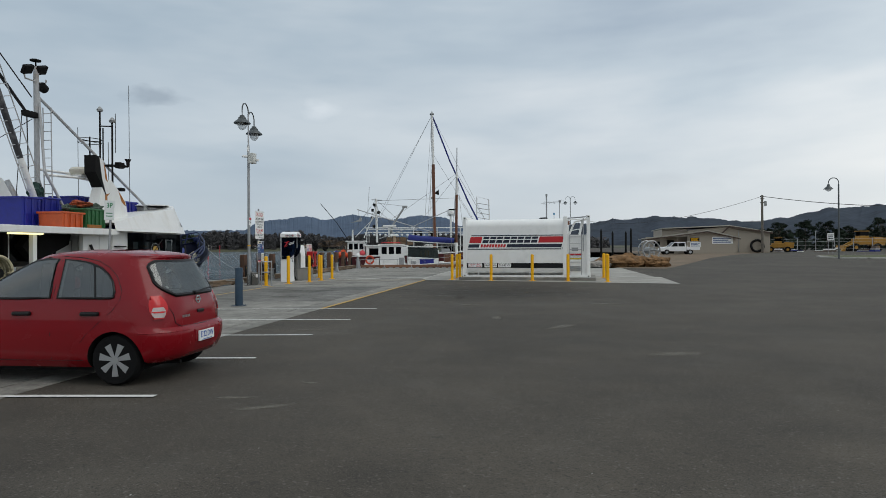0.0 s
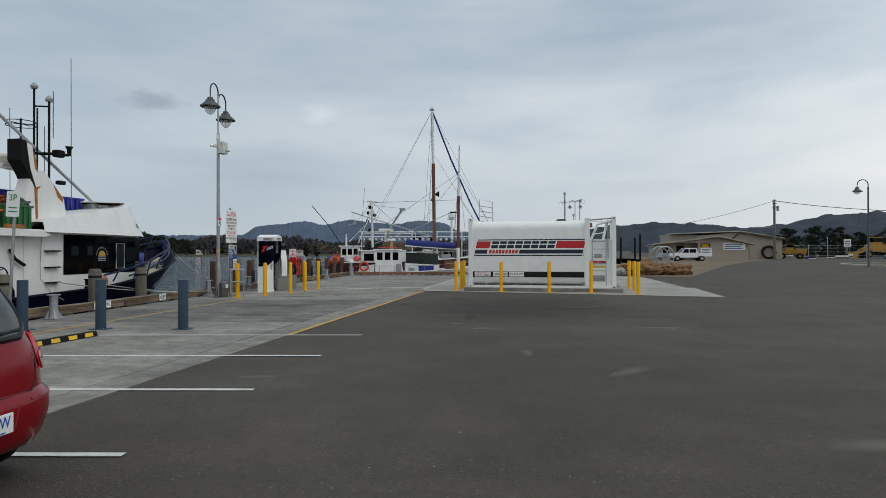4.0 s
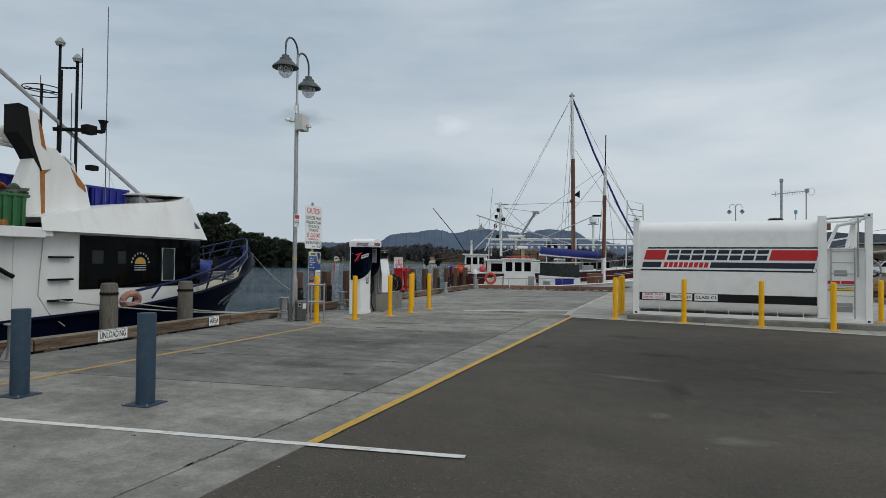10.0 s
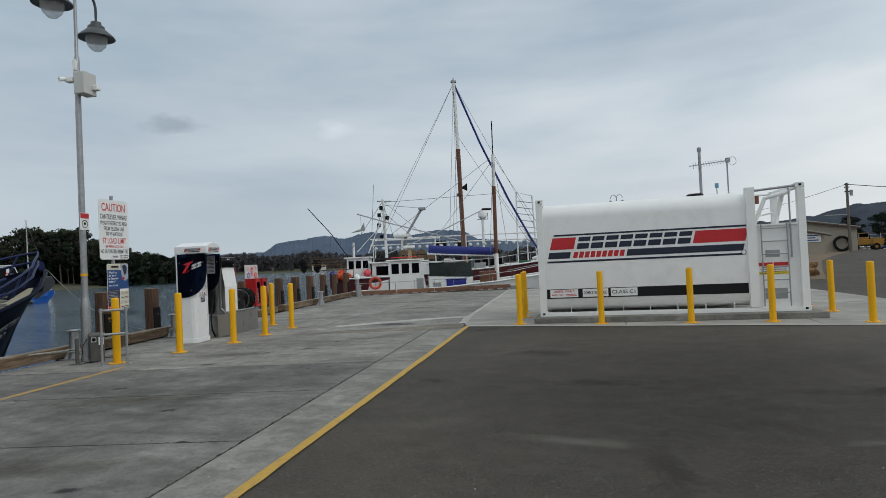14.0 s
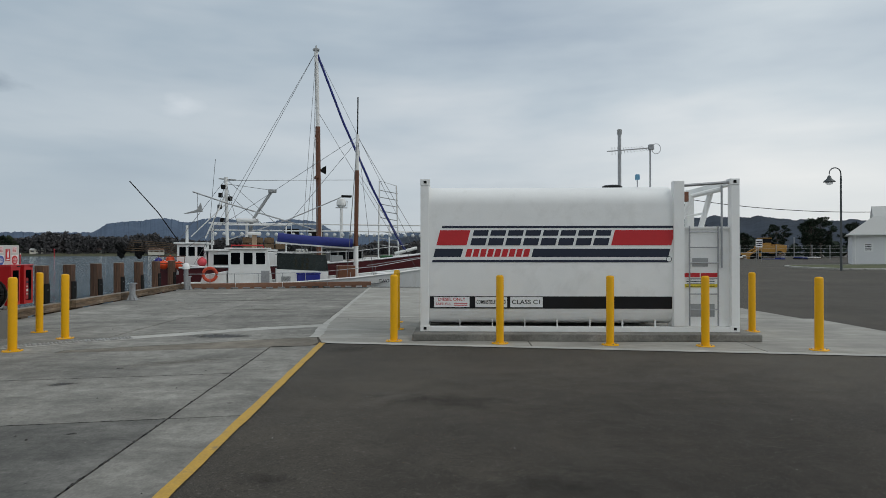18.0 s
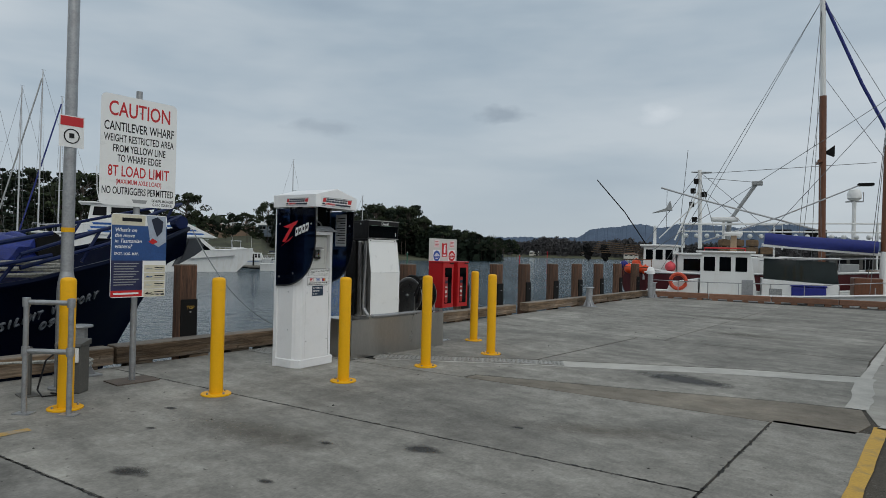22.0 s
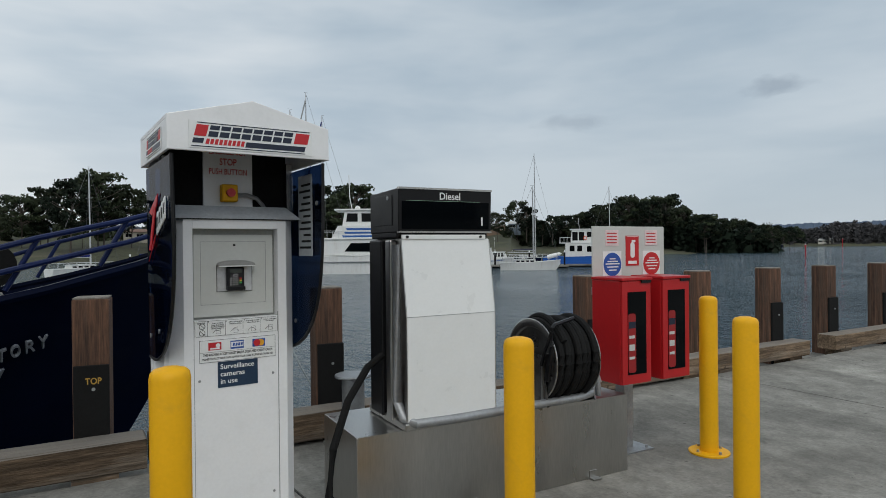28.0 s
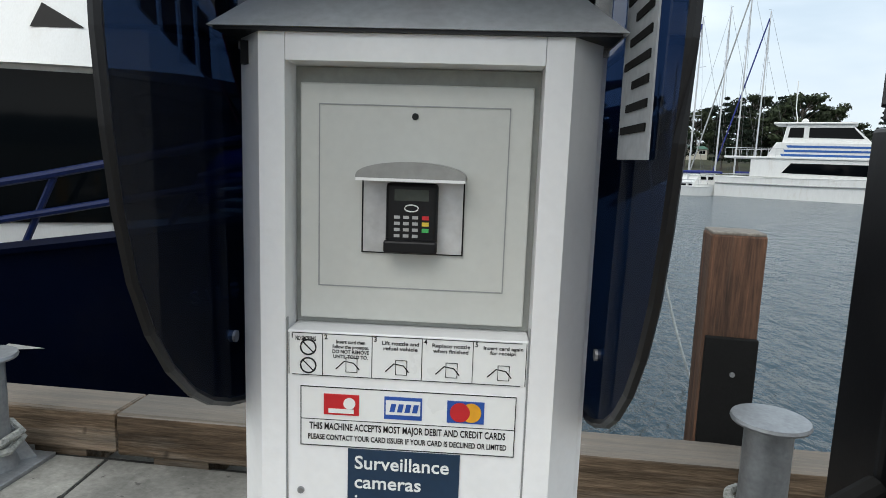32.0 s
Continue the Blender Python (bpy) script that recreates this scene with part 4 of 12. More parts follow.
slanted(0.24, 4.72, 1.945, 1.985, M_NAVY)
slanted(0.22, 0.80, 1.62, 1.905, M_REDV)
slanted(3.56, 4.70, 1.62, 1.905, M_REDV)
slanted(0.22, 0.75, 1.40, 1.555, M_NAVY)
slanted(2.10, 4.70, 1.40, 1.555, M_NAVY)
slanted(0.22, 4.72, 1.30, 1.345, M_NAVY)
part("band", bx(0.18, FY - 0.002, 0.43, 4.80, FY + 0.002, 0.66), M_BLACK, tank, "black band along the foot of the shell")
# the trade mark as plain slanted blocks
for k in range(8):
    x0 = 0.87 + 0.335 * k
    slanted(x0, x0 + 0.285, 1.80, 1.905, M_NAVY, "mark_block")
    slanted(x0, x0 + 0.285, 1.62, 1.755, M_NAVY, "mark_block")
for k in range(9):
    x0 = 0.83 + 0.138 * k
    slanted(x0, x0 + 0.105, 1.405, 1.55, M_REDV, "mark_block")
part("mark_ring", pr(disc(4.74, 1.36, 0.055), "y", FY - 0.001, FY + 0.001), M_NAVY, tank)
part("mark_ring", pr(disc(4.74, 1.36, 0.043), "y", FY - 0.003, FY + 0.001), M_WHITE, tank)
for x0, x1, name in ((0.26, 0.94, "notice_plate"), (1.05, 1.66, "notice_plate"), (1.72, 2.34, "notice_plate")):
    part(name, bx(x0, FY - 0.005, 0.455, x1, FY, 0.645), M_PANEL, tank, "white notice plate")
lettering("writing", "DIESEL ONLY", tank, M_REDV, face(0.60, FY - 0.007, 0.600), 0.055, 0.52)
lettering("writing", "SAFE FILL", tank, M_REDV, face(0.44, FY - 0.007, 0.515), 0.045, 0.30)
part("print_bar", bx(0.64, FY - 0.007, 0.52, 0.90, FY - 0.004, 0.535), M_REDV, tank)
part("print_bar", bx(0.64, FY - 0.007, 0.485, 0.90, FY - 0.004, 0.50), M_REDV, tank)
lettering("writing", "COMBUSTIBLE LIQUID", tank, M_BLACK, face(1.355, FY - 0.007, 0.55), 0.075, 0.56)
lettering("writing", "CLASS C1", tank, M_BLACK, face(2.03, FY - 0.007, 0.55), 0.085, 0.54)
# fittings on top
part("manhole_ring", lathe(B(), [(0.2, 2.72), (0.2, 2.80), (0.16, 2.82), (0.0, 2.82)], 20, Matrix.Translation((3.85, 0.8, 0))), M_BLACK, tank, smooth=True)
part("vent_pipe", tb([(4.0, 0.8, 2.72), (4.0, 0.8, 3.86)], 0.035, 10), M_GALV, tank, smooth=True)
part("vent_cap", lathe(B(), [(0.0, 3.95), (0.05, 3.93), (0.05, 3.84), (0.035, 3.84)], 12, Matrix.Translation((4.0, 0.8, 0))), M_GREY, tank)
part("aerial_mast", tb([(4.62, 0.8, 2.72), (4.62, 0.8, 3.60)], 0.018), M_GALV, tank)
part("aerial_boom", tb([(3.75, 0.8, 3.50), (4.66, 0.8, 3.57)], 0.012, 6), M_GALV, tank)
for k in range(12):
    x0 = 3.85 + 0.06 * k
    part("aerial_element", tb([(x0, 0.8 - 0.02 * k, 3.43 + 0.0046 * k), (x0, 0.8 + 0.02 * k, 3.58 + 0.0046 * k)], 0.005, 5), M_GALV, tank)
part("aerial_clamp", lathe(B(), [(0.0, 3.52), (0.06, 3.53), (0.06, 3.63), (0.0, 3.64)], 10, Matrix.Translation((4.64, 0.8, 0))), M_GALV, tank)
part("aerial_loop", tb([(4.74 + 0.09 * math.cos(a / 8 * math.pi), 0.8, 3.55 + 0.1 * math.sin(a / 8 * math.pi)) for a in range(16)], 0.006, 5, True), M_GALV, tank)
part("hatch", bx(4.1, 0.6, 2.735, 4.75, 1.0, 2.765, bevel=0.01), M_WHITE, tank)
part("level_sensor", tb([(4.36, 0.8, 2.76), (4.36, 0.8, 2.95)], 0.012), M_GALV, tank)
part("level_sensor", bx(4.32, 0.76, 2.93, 4.40, 0.84, 3.04, bevel=0.01), mat("pale_blue_plastic", (0.12, 0.30, 0.45), 0.5), tank)


# ---- wharf edge: timbers, piles, mooring bollards ----
kerb = thing("wharf_kerb", pose(0, 0, 0), "weathered hardwood kerb beams along the wharf edge", "timber kerb", kind="structure")
cuts = [-58 + 3.0 * k for k in range(16)] + [-12.4, -9.6, -6.9, -4.2, -1.54, 0.0, 2.3, 4.4, 6.5, 8.78]
for a, b in zip(cuts, cuts[1:]):
    rnd = random.Random(int(a * 10))
    bm = B()
    h = 0.25 + rnd.uniform(-0.015, 0.015)
    box(bm, 0.012, -0.14, 0.035, b - a - 0.012, 0.14, h, bevel=0.014)
    for v in bm.verts:
        v.co += Vector((0, rnd.uniform(-0.004, 0.004), rnd.uniform(-0.005, 0.005)))
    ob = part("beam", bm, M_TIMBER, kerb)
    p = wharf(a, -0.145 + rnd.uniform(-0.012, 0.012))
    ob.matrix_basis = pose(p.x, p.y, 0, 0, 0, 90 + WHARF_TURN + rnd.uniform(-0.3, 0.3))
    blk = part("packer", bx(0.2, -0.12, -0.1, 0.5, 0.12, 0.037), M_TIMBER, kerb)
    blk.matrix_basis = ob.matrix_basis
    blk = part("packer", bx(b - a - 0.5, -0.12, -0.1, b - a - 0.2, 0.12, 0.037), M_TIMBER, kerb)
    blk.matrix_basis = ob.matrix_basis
for a, b in ((9.42, 12.6), (12.6, 15.0), (15.0, 17.3), (17.3, 19.3)):
    ob = part("beam", bx(0.012, -0.14, 0.035, b - a - 0.012, 0.14, 0.26, bevel=0.014), M_TIMBER, kerb)
    p = wharf(a, -0.145)
    ob.matrix_basis = pose(p.x, p.y, 0, 0, 0, 90 + WHARF_TURN)
    blk = part("packer", bx(0.2, -0.12, -0.1, 0.5, 0.12, 0.037), M_TIMBER, kerb)
    blk.matrix_basis = ob.matrix_basis
M_TIMBER_RED = mat("reddish_hardwood", (0.20, 0.10, 0.06), 0.75, var=0.25, scale=3, fine=22, stretch=(1, 6, 6), bump=0.5, per_object=0.2)
end_a, end_b = Vector((-11.65, 15.75, 0)), Vector((-3.55, 18.25, 0))
end_dir = (end_b - end_a).normalized()
for k in range(4):
    p = end_a + end_dir * (0.1 + 2.1 * k)
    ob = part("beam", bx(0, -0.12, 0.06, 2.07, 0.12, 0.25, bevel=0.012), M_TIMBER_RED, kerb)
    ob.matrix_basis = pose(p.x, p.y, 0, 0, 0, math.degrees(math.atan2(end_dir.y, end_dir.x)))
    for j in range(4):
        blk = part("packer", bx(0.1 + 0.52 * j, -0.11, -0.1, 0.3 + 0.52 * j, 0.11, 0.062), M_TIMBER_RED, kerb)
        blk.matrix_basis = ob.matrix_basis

M_PILE_CAP = mat("weathered_end_grain", (0.20, 0.18, 0.155), 0.9, var=0.3, scale=20, bump=0.5)
pile = None
for i, s in enumerate((-0.35, 1.54, 3.15, 4.8, 6.8, 8.4, 9.9, 11.65, 13.4, 15.2, 17.0, 18.9)):
    p = wharf(s, -0.43)
    m = pose(p.x, p.y, 0, 0, 0, WHARF_TURN - 5 + (i * 37 % 7 - 3))
    if pile:
        copy_thing(pile, m)
        continue
    pile = thing("wharf_pile", m, "square brown hardwood fender pile with a black rubber strip", "pile", "wharf piles")
    bm = B()
    box(bm, -0.125, -0.125, -2.6, 0.125, 0.125, 1.30, bevel=0.012)
    part("timber", bm, M_PILE, pile)
    part("cap", bx(-0.12, -0.12, 1.296, 0.12, 0.12, 1.312, bevel=0.006), M_PILE_CAP, pile)
    part("fender_strip", bx(0.127, -0.115, -1.8, 0.160, 0.125, 0.80, bevel=0.006), M_RUBBER, pile, "black rubber fender strip")
    for z in (0.62, 0.1):
        part("bolt", cy((0.155, 0.02, z), (0.17, 0.02, z), 0.014, 0.012, 8), M_GALV, pile)
first_pile = bpy.data.objects["wharf_pile"]
lettering("writing", "TOP", first_pile, M_YELLOW_LINE, Matrix.Translation((0.162, 0.02, 0.68)) @ Matrix.Rotation(radians(90), 4, "Z") @ UPRIGHT, 0.05, 0.11)
M_OLD_PILE = mat("grey_old_pile", (0.13, 0.115, 0.095), 0.9, var=0.35, scale=4, fine=18, stretch=(5, 5, 0.8), bump=0.8, bump_dist=0.02, per_object=0.15)
old = None
for s, h in ((-7.6, 1.17), (-5.35, 1.15), (-10.9, 1.12), (-13.6, 1.15), (-17.2, 1.1)):
    p = wharf(s, -0.46)
    m = pose(p.x, p.y, h - 1.17, 0, 0, s * 50)
    if old:
        copy_thing(old, m)
        continue
    old = thing("old_pile", m, "weathered grey round timber mooring pile", "pile", "old round piles")
    part("trunk", lathe(B(), [(0.19, -2.6), (0.175, 0.6), (0.168, 1.1), (0.15, 1.16), (0.10, 1.175), (0.0, 1.178)], 16), M_OLD_PILE, old, smooth=True)
    part("band", lathe(B(), [(0.178, 0.92), (0.181, 0.92), (0.179, 0.98), (0.174, 0.98)], 16), M_DARK, old)

mooring = None
for s, d in ((-2.08, 0.20), (1.55, 0.20), (12.75, 0.3), (18.9, 0.3), (-10.2, 0.3), (-17, 0.3)):
    p = wharf(s, d)
    m = pose(p.x, p.y, 0, 0, 0, WHARF_TURN)
    if mooring:
        copy_thing(mooring, m)
        continue
    mooring = thing("mooring_bollard", m, "galvanised steel mooring bollard with a flat cap", "mooring bollard", "mooring bollards")
    part("post", lathe(B(), [(0.13, 0.02), (0.105, 0.1), (0.095, 0.25), (0.095, 0.57), (0.11, 0.585)], 20), M_GALV, mooring, smooth=True)
    part("cap", lathe(B(), [(0.0, 0.58), (0.15, 0.58), (0.155, 0.59), (0.15, 0.603), (0.0, 0.607)], 24), M_GALV, mooring, smooth=True)
    part("base_plate", bx(-0.2, -0.2, 0.0, 0.2, 0.2, 0.022, bevel=0.004), M_GALV, mooring)
    for k in range(4):
        a = radians(45 + 90 * k)
        d1 = Vector((math.cos(a), math.sin(a), 0))
        part("gusset", pr([(0.09, 0.02), (0.2, 0.02), (0.1, 0.22)], "y", -0.006, 0.006), M_GALV, mooring).matrix_basis = Matrix.Rotation(a, 4, "Z")
white_post = thing("white_cap_post", pose(-11.35, 15.2, 0), "grey steel post with a white pointed cap", "post")
part("post", cy((0, 0, 0), (0, 0, 0.95), 0.10, 0.10, 14), M_GALV, white_post, smooth=True)
part("cap", lathe(B(), [(0.15, 0.93), (0.15, 1.05), (0.1, 1.18), (0.0, 1.22)], 14), M_WHITE, white_post)

# signs fixed to the kerb
def kerb_sign(text, s, w):
    p = wharf(s, 0.012)
    t = thing("kerb_sign", pose(p.x, p.y, 0.16, 0, 0, 90 + WHARF_TURN), f"white kerb sign that reads {text.lower()}", "sign", "kerb signs")
    part("plate", bx(-w / 2, -0.02, -0.11, w / 2, -0.012, 0.11, bevel=0.002), M_PANEL, t)
    part("border", pr([(-w / 2 + 0.02, 0.09), (w / 2 - 0.02, 0.09), (w / 2 - 0.02, 0.098), (-w / 2 + 0.02, 0.098)], "y", -0.0215, -0.019), M_BLACK, t)
    part("border", pr([(-w / 2 + 0.02, -0.098), (w / 2 - 0.02, -0.098), (w / 2 - 0.02, -0.09), (-w / 2 + 0.02, -0.09)], "y", -0.0215, -0.019), M_BLACK, t)
    return t


for text, s, w in (("UNLOADING", -7.95, 0.72), ("AREA", -4.9, 0.36), ("LADDER", -12.2, 0.62)):
    t = kerb_sign(text, s, w)
    if text == "LADDER":
        lettering("writing", text, t, M_BLACK, face(-0.10, -0.021, 0), 0.11, 0.36)
        for k in (0.14, 0.23):
            part("symbol", pr(disc(k, 0.0, 0.04, 14), "y", -0.0215, -0.019), M_BLACK, t)
    else:
        lettering("writing", text, t, M_BLACK, face(0, -0.021, 0), 0.13, w * 0.88)


# ---- lamp post with box, guard rail and sign boards ----
def lamp_head(parent, c, tag_first=True):
    x, y, z = c
    m = Matrix.Translation(c)
    shade = part("shade", lathe(B(), [(0.05, 0.36), (0.10, 0.34), (0.11, 0.27), (0.16, 0.25), (0.17, 0.19), (0.22, 0.15), (0.35, 0.03), (0.36, 0.0), (0.34, -0.01), (0.2, 0.02)], 28, m), M_LAMP, parent, "dark green-grey bell shade", smooth=True)
    part("bowl", lathe(B(), [(0.215, 0.02), (0.21, -0.06), (0.17, -0.17), (0.09, -0.26), (0.0, -0.29)], 20, m), M_BOWL, shade, "clear glass bowl", smooth=True)
    return shade


M_LAMP = mat("lamp_enamel", (0.075, 0.085, 0.088), 0.5, 0.2, var=0.12, scale=8)
M_BOWL = glass("lamp_bowl_glass", (0.75, 0.77, 0.78), 0.1, 0.65)
lamp = thing("street_lamp", pose(-8.48, -5.68, 0, 0, 0, 6), "tall grey street lamp with two bell shades on curved arms", "street lamp", "street lamps")
part("base_column", lathe(B(), [(0.15, 0.0), (0.15, 0.02), (0.094, 0.03), (0.092, 1.06), (0.088, 1.14), (0.064, 1.27)], 20), M_GALV, lamp, smooth=True)
part("pole", lathe(B(), [(0.063, 1.22), (0.055, 5.6), (0.05, 6.1), (0.034, 6.14), (0.030, 7.5)], 16), M_GALV, lamp, smooth=True)
part("band", lathe(B(), [(0.064, 1.70), (0.066, 1.70), (0.066, 1.75), (0.064, 1.75)], 16), M_YELLOW, lamp)
for sgn, zt in ((-1, 7.55), (1, 7.30)):
    pts = [(0, 0, zt - 0.35)] + [(0, sgn * (0.3 - 0.3 * math.cos(a)), zt + 0.32 * math.sin(a)) for a in (math.pi * k / 12 for k in range(13))] + [(0, sgn * 0.6, zt - 0.3)]
    part("arm", tb(pts, 0.027, 8), M_LAMP, lamp, smooth=True)
    lamp_head(lamp, (0, sgn * 0.6, zt - 0.60))
part("equipment_box", bx(0.07, -0.20, 5.32, 0.30, 0.16, 5.76, bevel=0.012), M_KIOSK_GREY, lamp, "cream steel equipment box")
part("box_bracket", bx(0.03, -0.05, 5.40, 0.08, 0.05, 5.70), M_GALV, lamp)
part("camera_body", bx(-0.10, -0.24, 5.55, 0.05, -0.10, 5.66, bevel=0.02), M_WHITE, lamp, "white security camera")
part("camera_lens", cy((-0.08, -0.24, 5.61), (-0.12, -0.34, 5.58), 0.04, 0.045, 12), M_WHITE, lamp)
part("camera_body", bx(0.30, 0.02, 5.42, 0.42, 0.14, 5.52, bevel=0.02), M_WHITE, lamp, "white security camera")
part("aerial", bx(-0.05, -0.07, 5.83, 0.03, 0.02, 6.05, bevel=0.015), M_WHITE, lamp)
part("notice", bx(0.06, -0.14, 2.62, 0.066, 0.11, 2.96), M_PANEL, lamp, "small white and red notice")
part("notice_band", bx(0.0665, -0.13, 2.85, 0.069, 0.10, 2.95), M_REDV, lamp)
part("notice_ring", tb([(0.068, -0.015 + 0.075 * math.cos(a), 2.74 + 0.075 * math.sin(a)) for a in (2 * math.pi * k / 18 for k in range(18))], 0.006, 5, True), M_BLACK, lamp)
part("notice_mark", bx(0.0665, -0.04, 2.72, 0.07, 0.01, 2.77), M_BLACK, lamp)
part("conduit", tb([(0.06, -0.06, 0.45), (0.10, -0.22, 0.34), (0.12, -0.3, 0.05), (0.3, -0.32, 0.012), (0.35, -0.15, 0.012), (0.2, -0.2, 0.012)], 0.009, 6), M_BLACK, lamp)
M_BOX_GREY = mat("weathered_grey_paint", (0.085, 0.083, 0.075), 0.6, var=0.2, stain=(0.17, 0.15, 0.12), stain_amount=0.5, stain_scale=4)
ctl = thing("power_box", pose(-8.24, -5.66, 0, 0, 0, -45), "weathered dark grey power outlet box against the lamp base", "power box")
part("body", bx(-0.08, -0.125, 0, 0.10, 0.125, 0.50, bevel=0.012), M_BOX_GREY, ctl)
part("lid", pr([(-0.09, 0.50), (0.125, 0.50), (0.115, 0.525), (-0.09, 0.56)], "y", -0.135, 0.135), M_BOX_GREY, ctl)
part("socket", cy((0.10, -0.06, 0.44), (0.135, -0.06, 0.435), 0.036, 0.032, 14), M_BLACK, ctl)
part("socket_plate", bx(0.1005, -0.105, 0.385, 0.107, -0.015, 0.49, bevel=0.003), M_KIOSK_GREY, ctl)
part("meter_cover", bx(0.1005, 0.02, 0.33, 0.125, 0.11, 0.48, bevel=0.006), M_PANEL, ctl, "white hinged cover")

rail = thing("guard_rail", pose(0, 0, 0), "galvanised pipe guard hoop in front of the lamp base", "guard rail")
RP = [(-7.56, -6.26), (-7.25, -5.98)]
for x, y in RP:
    part("leg", tb([(x, y, 0.0), (x, y, 1.03)], 0.024, 10), M_GALV, rail, smooth=True)
    part("foot_plate", bx(-0.08, -0.05, 0, 0.08, 0.05, 0.012, m=pose(x, y, 0, 0, 0, 42)), M_GALV, rail)
    for z in (1.03, 0.58):
        part("clamp", lathe(B(), [(0.0, z - 0.045), (0.034, z - 0.04), (0.036, z), (0.034, z + 0.04), (0.0, z + 0.045)], 12, Matrix.Translation((x, y, 0))), M_GALV, rail, smooth=True)
for z in (1.03, 0.58):
    part("bar", tb([(*RP[0], z), (*RP[1], z)], 0.024, 10), M_GALV, rail, smooth=True)
stub = thing("steel_stub", pose(-8.34, -6.05, 0), "short grey steel stub post bolted to the concrete", "post")
part("post", tb([(0, 0, 0), (0, 0, 0.5)], 0.035, 10), M_BOX_GREY, stub)
part("base_plate", bx(-0.12, -0.08, 0, 0.12, 0.08, 0.012), M_BOX_GREY, stub)

M_SIGN_RED = mat("sign_red", (0.50, 0.012, 0.015), 0.45, var=0.04, bump=0)
caution = thing("caution_sign", pose(-8.351, -5.0, 0, 0, 0, 94.5), "white caution board with red and black lettering on a post", "sign")
part("board", pr(rrect(-0.435, 2.02, 0.435, 3.265, 0.06), "y", -0.004, 0.004), M_PANEL, caution)
for text, z, h, w, m in (("CAUTION", 3.10, 0.17, 0.70, M_SIGN_RED), ("CANTILEVER WHARF", 2.905, 0.105, 0.80, M_BLACK), ("WEIGHT RESTRICTED AREA", 2.775, 0.085, 0.80, M_BLACK),
                         ("FROM YELLOW LINE", 2.66, 0.085, 0.60, M_BLACK), ("TO WHARF EDGE", 2.55, 0.085, 0.50, M_BLACK), ("8T LOAD LIMIT", 2.405, 0.125, 0.70, M_SIGN_RED),
                         ("(MAXIMUM AXLE LOAD)", 2.29, 0.055, 0.52, M_SIGN_RED), ("NO OUTRIGGERS PERMITTED", 2.185, 0.085, 0.82, M_BLACK),
                         ("GENERAL MANAGER", 2.10, 0.032, 0.26, M_BLACK), ("G.S.B.C COUNCIL", 2.055, 0.032, 0.24, M_BLACK)):
    lettering("writing", text, caution, m, face(0.0 if h > 0.04 else 0.28, -0.0045, z), h, w)
part("seal", pr([(-0.06, 2.06), (0.08, 2.06), (0.10, 2.10), (-0.08, 2.10)], "y", -0.006, -0.003), M_GREY, caution)
part("post", tb([(0.0, 0.045, 0.01), (0.0, 0.045, 3.36)], 0.034, 12), M_GALV, caution, smooth=True)
part("base_plate", bx(-0.24, -0.13, 0.0, 0.24, 0.22, 0.014), mat("rusty_plate", (0.10, 0.08, 0.065), 0.8, var=0.3), caution)
for z in (2.2, 3.1):
    part("bracket", bx(-0.07, 0.005, z - 0.02, 0.07, 0.03, z + 0.02), M_GALV, caution)
    part("bolt", cy((0, -0.004, z), (0, -0.012, z), 0.012, 0.012, 8), M_GALV, caution)
# lower information board
M_POSTER_BLUE = mat("poster_blue", (0.02, 0.07, 0.22), 0.35, var=0.2, scale=2, bump=0)
M_POSTER_DARK = mat("poster_dark_blue", (0.015, 0.02, 0.07), 0.35, bump=0)
info = part("information_board", pr(rrect(-0.315, 0.98, 0.315, 1.93, 0.03), "y", -0.054, -0.048), M_PANEL, caution, "white and blue information board on sea life")
part("sea_panel", bx(-0.31, -0.056, 1.40, 0.315, -0.053, 1.80), M_POSTER_BLUE, info)
part("text_panel", bx(-0.31, -0.056, 1.06, 0.04, -0.053, 1.40), M_POSTER_DARK, info)
part("foot_band", bx(-0.31, -0.056, 0.99, 0.04, -0.053, 1.06), M_SIGN_RED, info)
M_CREAM = mat("cream_print", (0.62, 0.58, 0.45), 0.5, bump=0)
part("title_bar", bx(-0.31, -0.056, 1.80, 0.06, -0.053, 1.92), M_CREAM, info)
part("title_mark", bx(-0.2, -0.058, 1.845, 0.02, -0.055, 1.885), M_BLACK, info)
part("map_shape", pr([(0.07, 1.92), (0.30, 1.92), (0.31, 1.62), (0.22, 1.56), (0.12, 1.62), (0.10, 1.75)], "y", -0.058, -0.055), mat("map_grey", (0.35, 0.40, 0.48), 0.4, bump=0), info)
part("map_shape", pr([(0.13, 1.88), (0.2, 1.91), (0.27, 1.86), (0.26, 1.74), (0.2, 1.68), (0.16, 1.78)], "y", -0.060, -0.057), M_NAVY, info)
part("fish_mark", pr([(0.1, 1.62), (0.15, 1.66), (0.21, 1.62), (0.15, 1.59)], "y", -0.060, -0.057), M_SIGN_RED, info)
for k in range(4):
    z = 1.35 - 0.095 * k
    card = part("card", bx(0.06, -0.058, z - 0.085, 0.305, -0.054, z), M_CREAM, info)
    part("fish_mark", pr([(0.07, z - 0.05), (0.10, z - 0.03), (0.14, z - 0.05), (0.16, z - 0.035), (0.16, z - 0.065), (0.14, z - 0.05), (0.10, z - 0.07)][:4], "y", -0.060, -0.057), (M_GREY, M_POSTER_BLUE, M_KIOSK_GREY, M_BLACK)[k], card)
    part("print_bar", bx(0.18, -0.060, z - 0.035, 0.29, -0.057, z - 0.025), M_BLACK, card)
    part("print_bar", bx(0.18, -0.060, z - 0.06, 0.27, -0.057, z - 0.052), M_GREY, card)
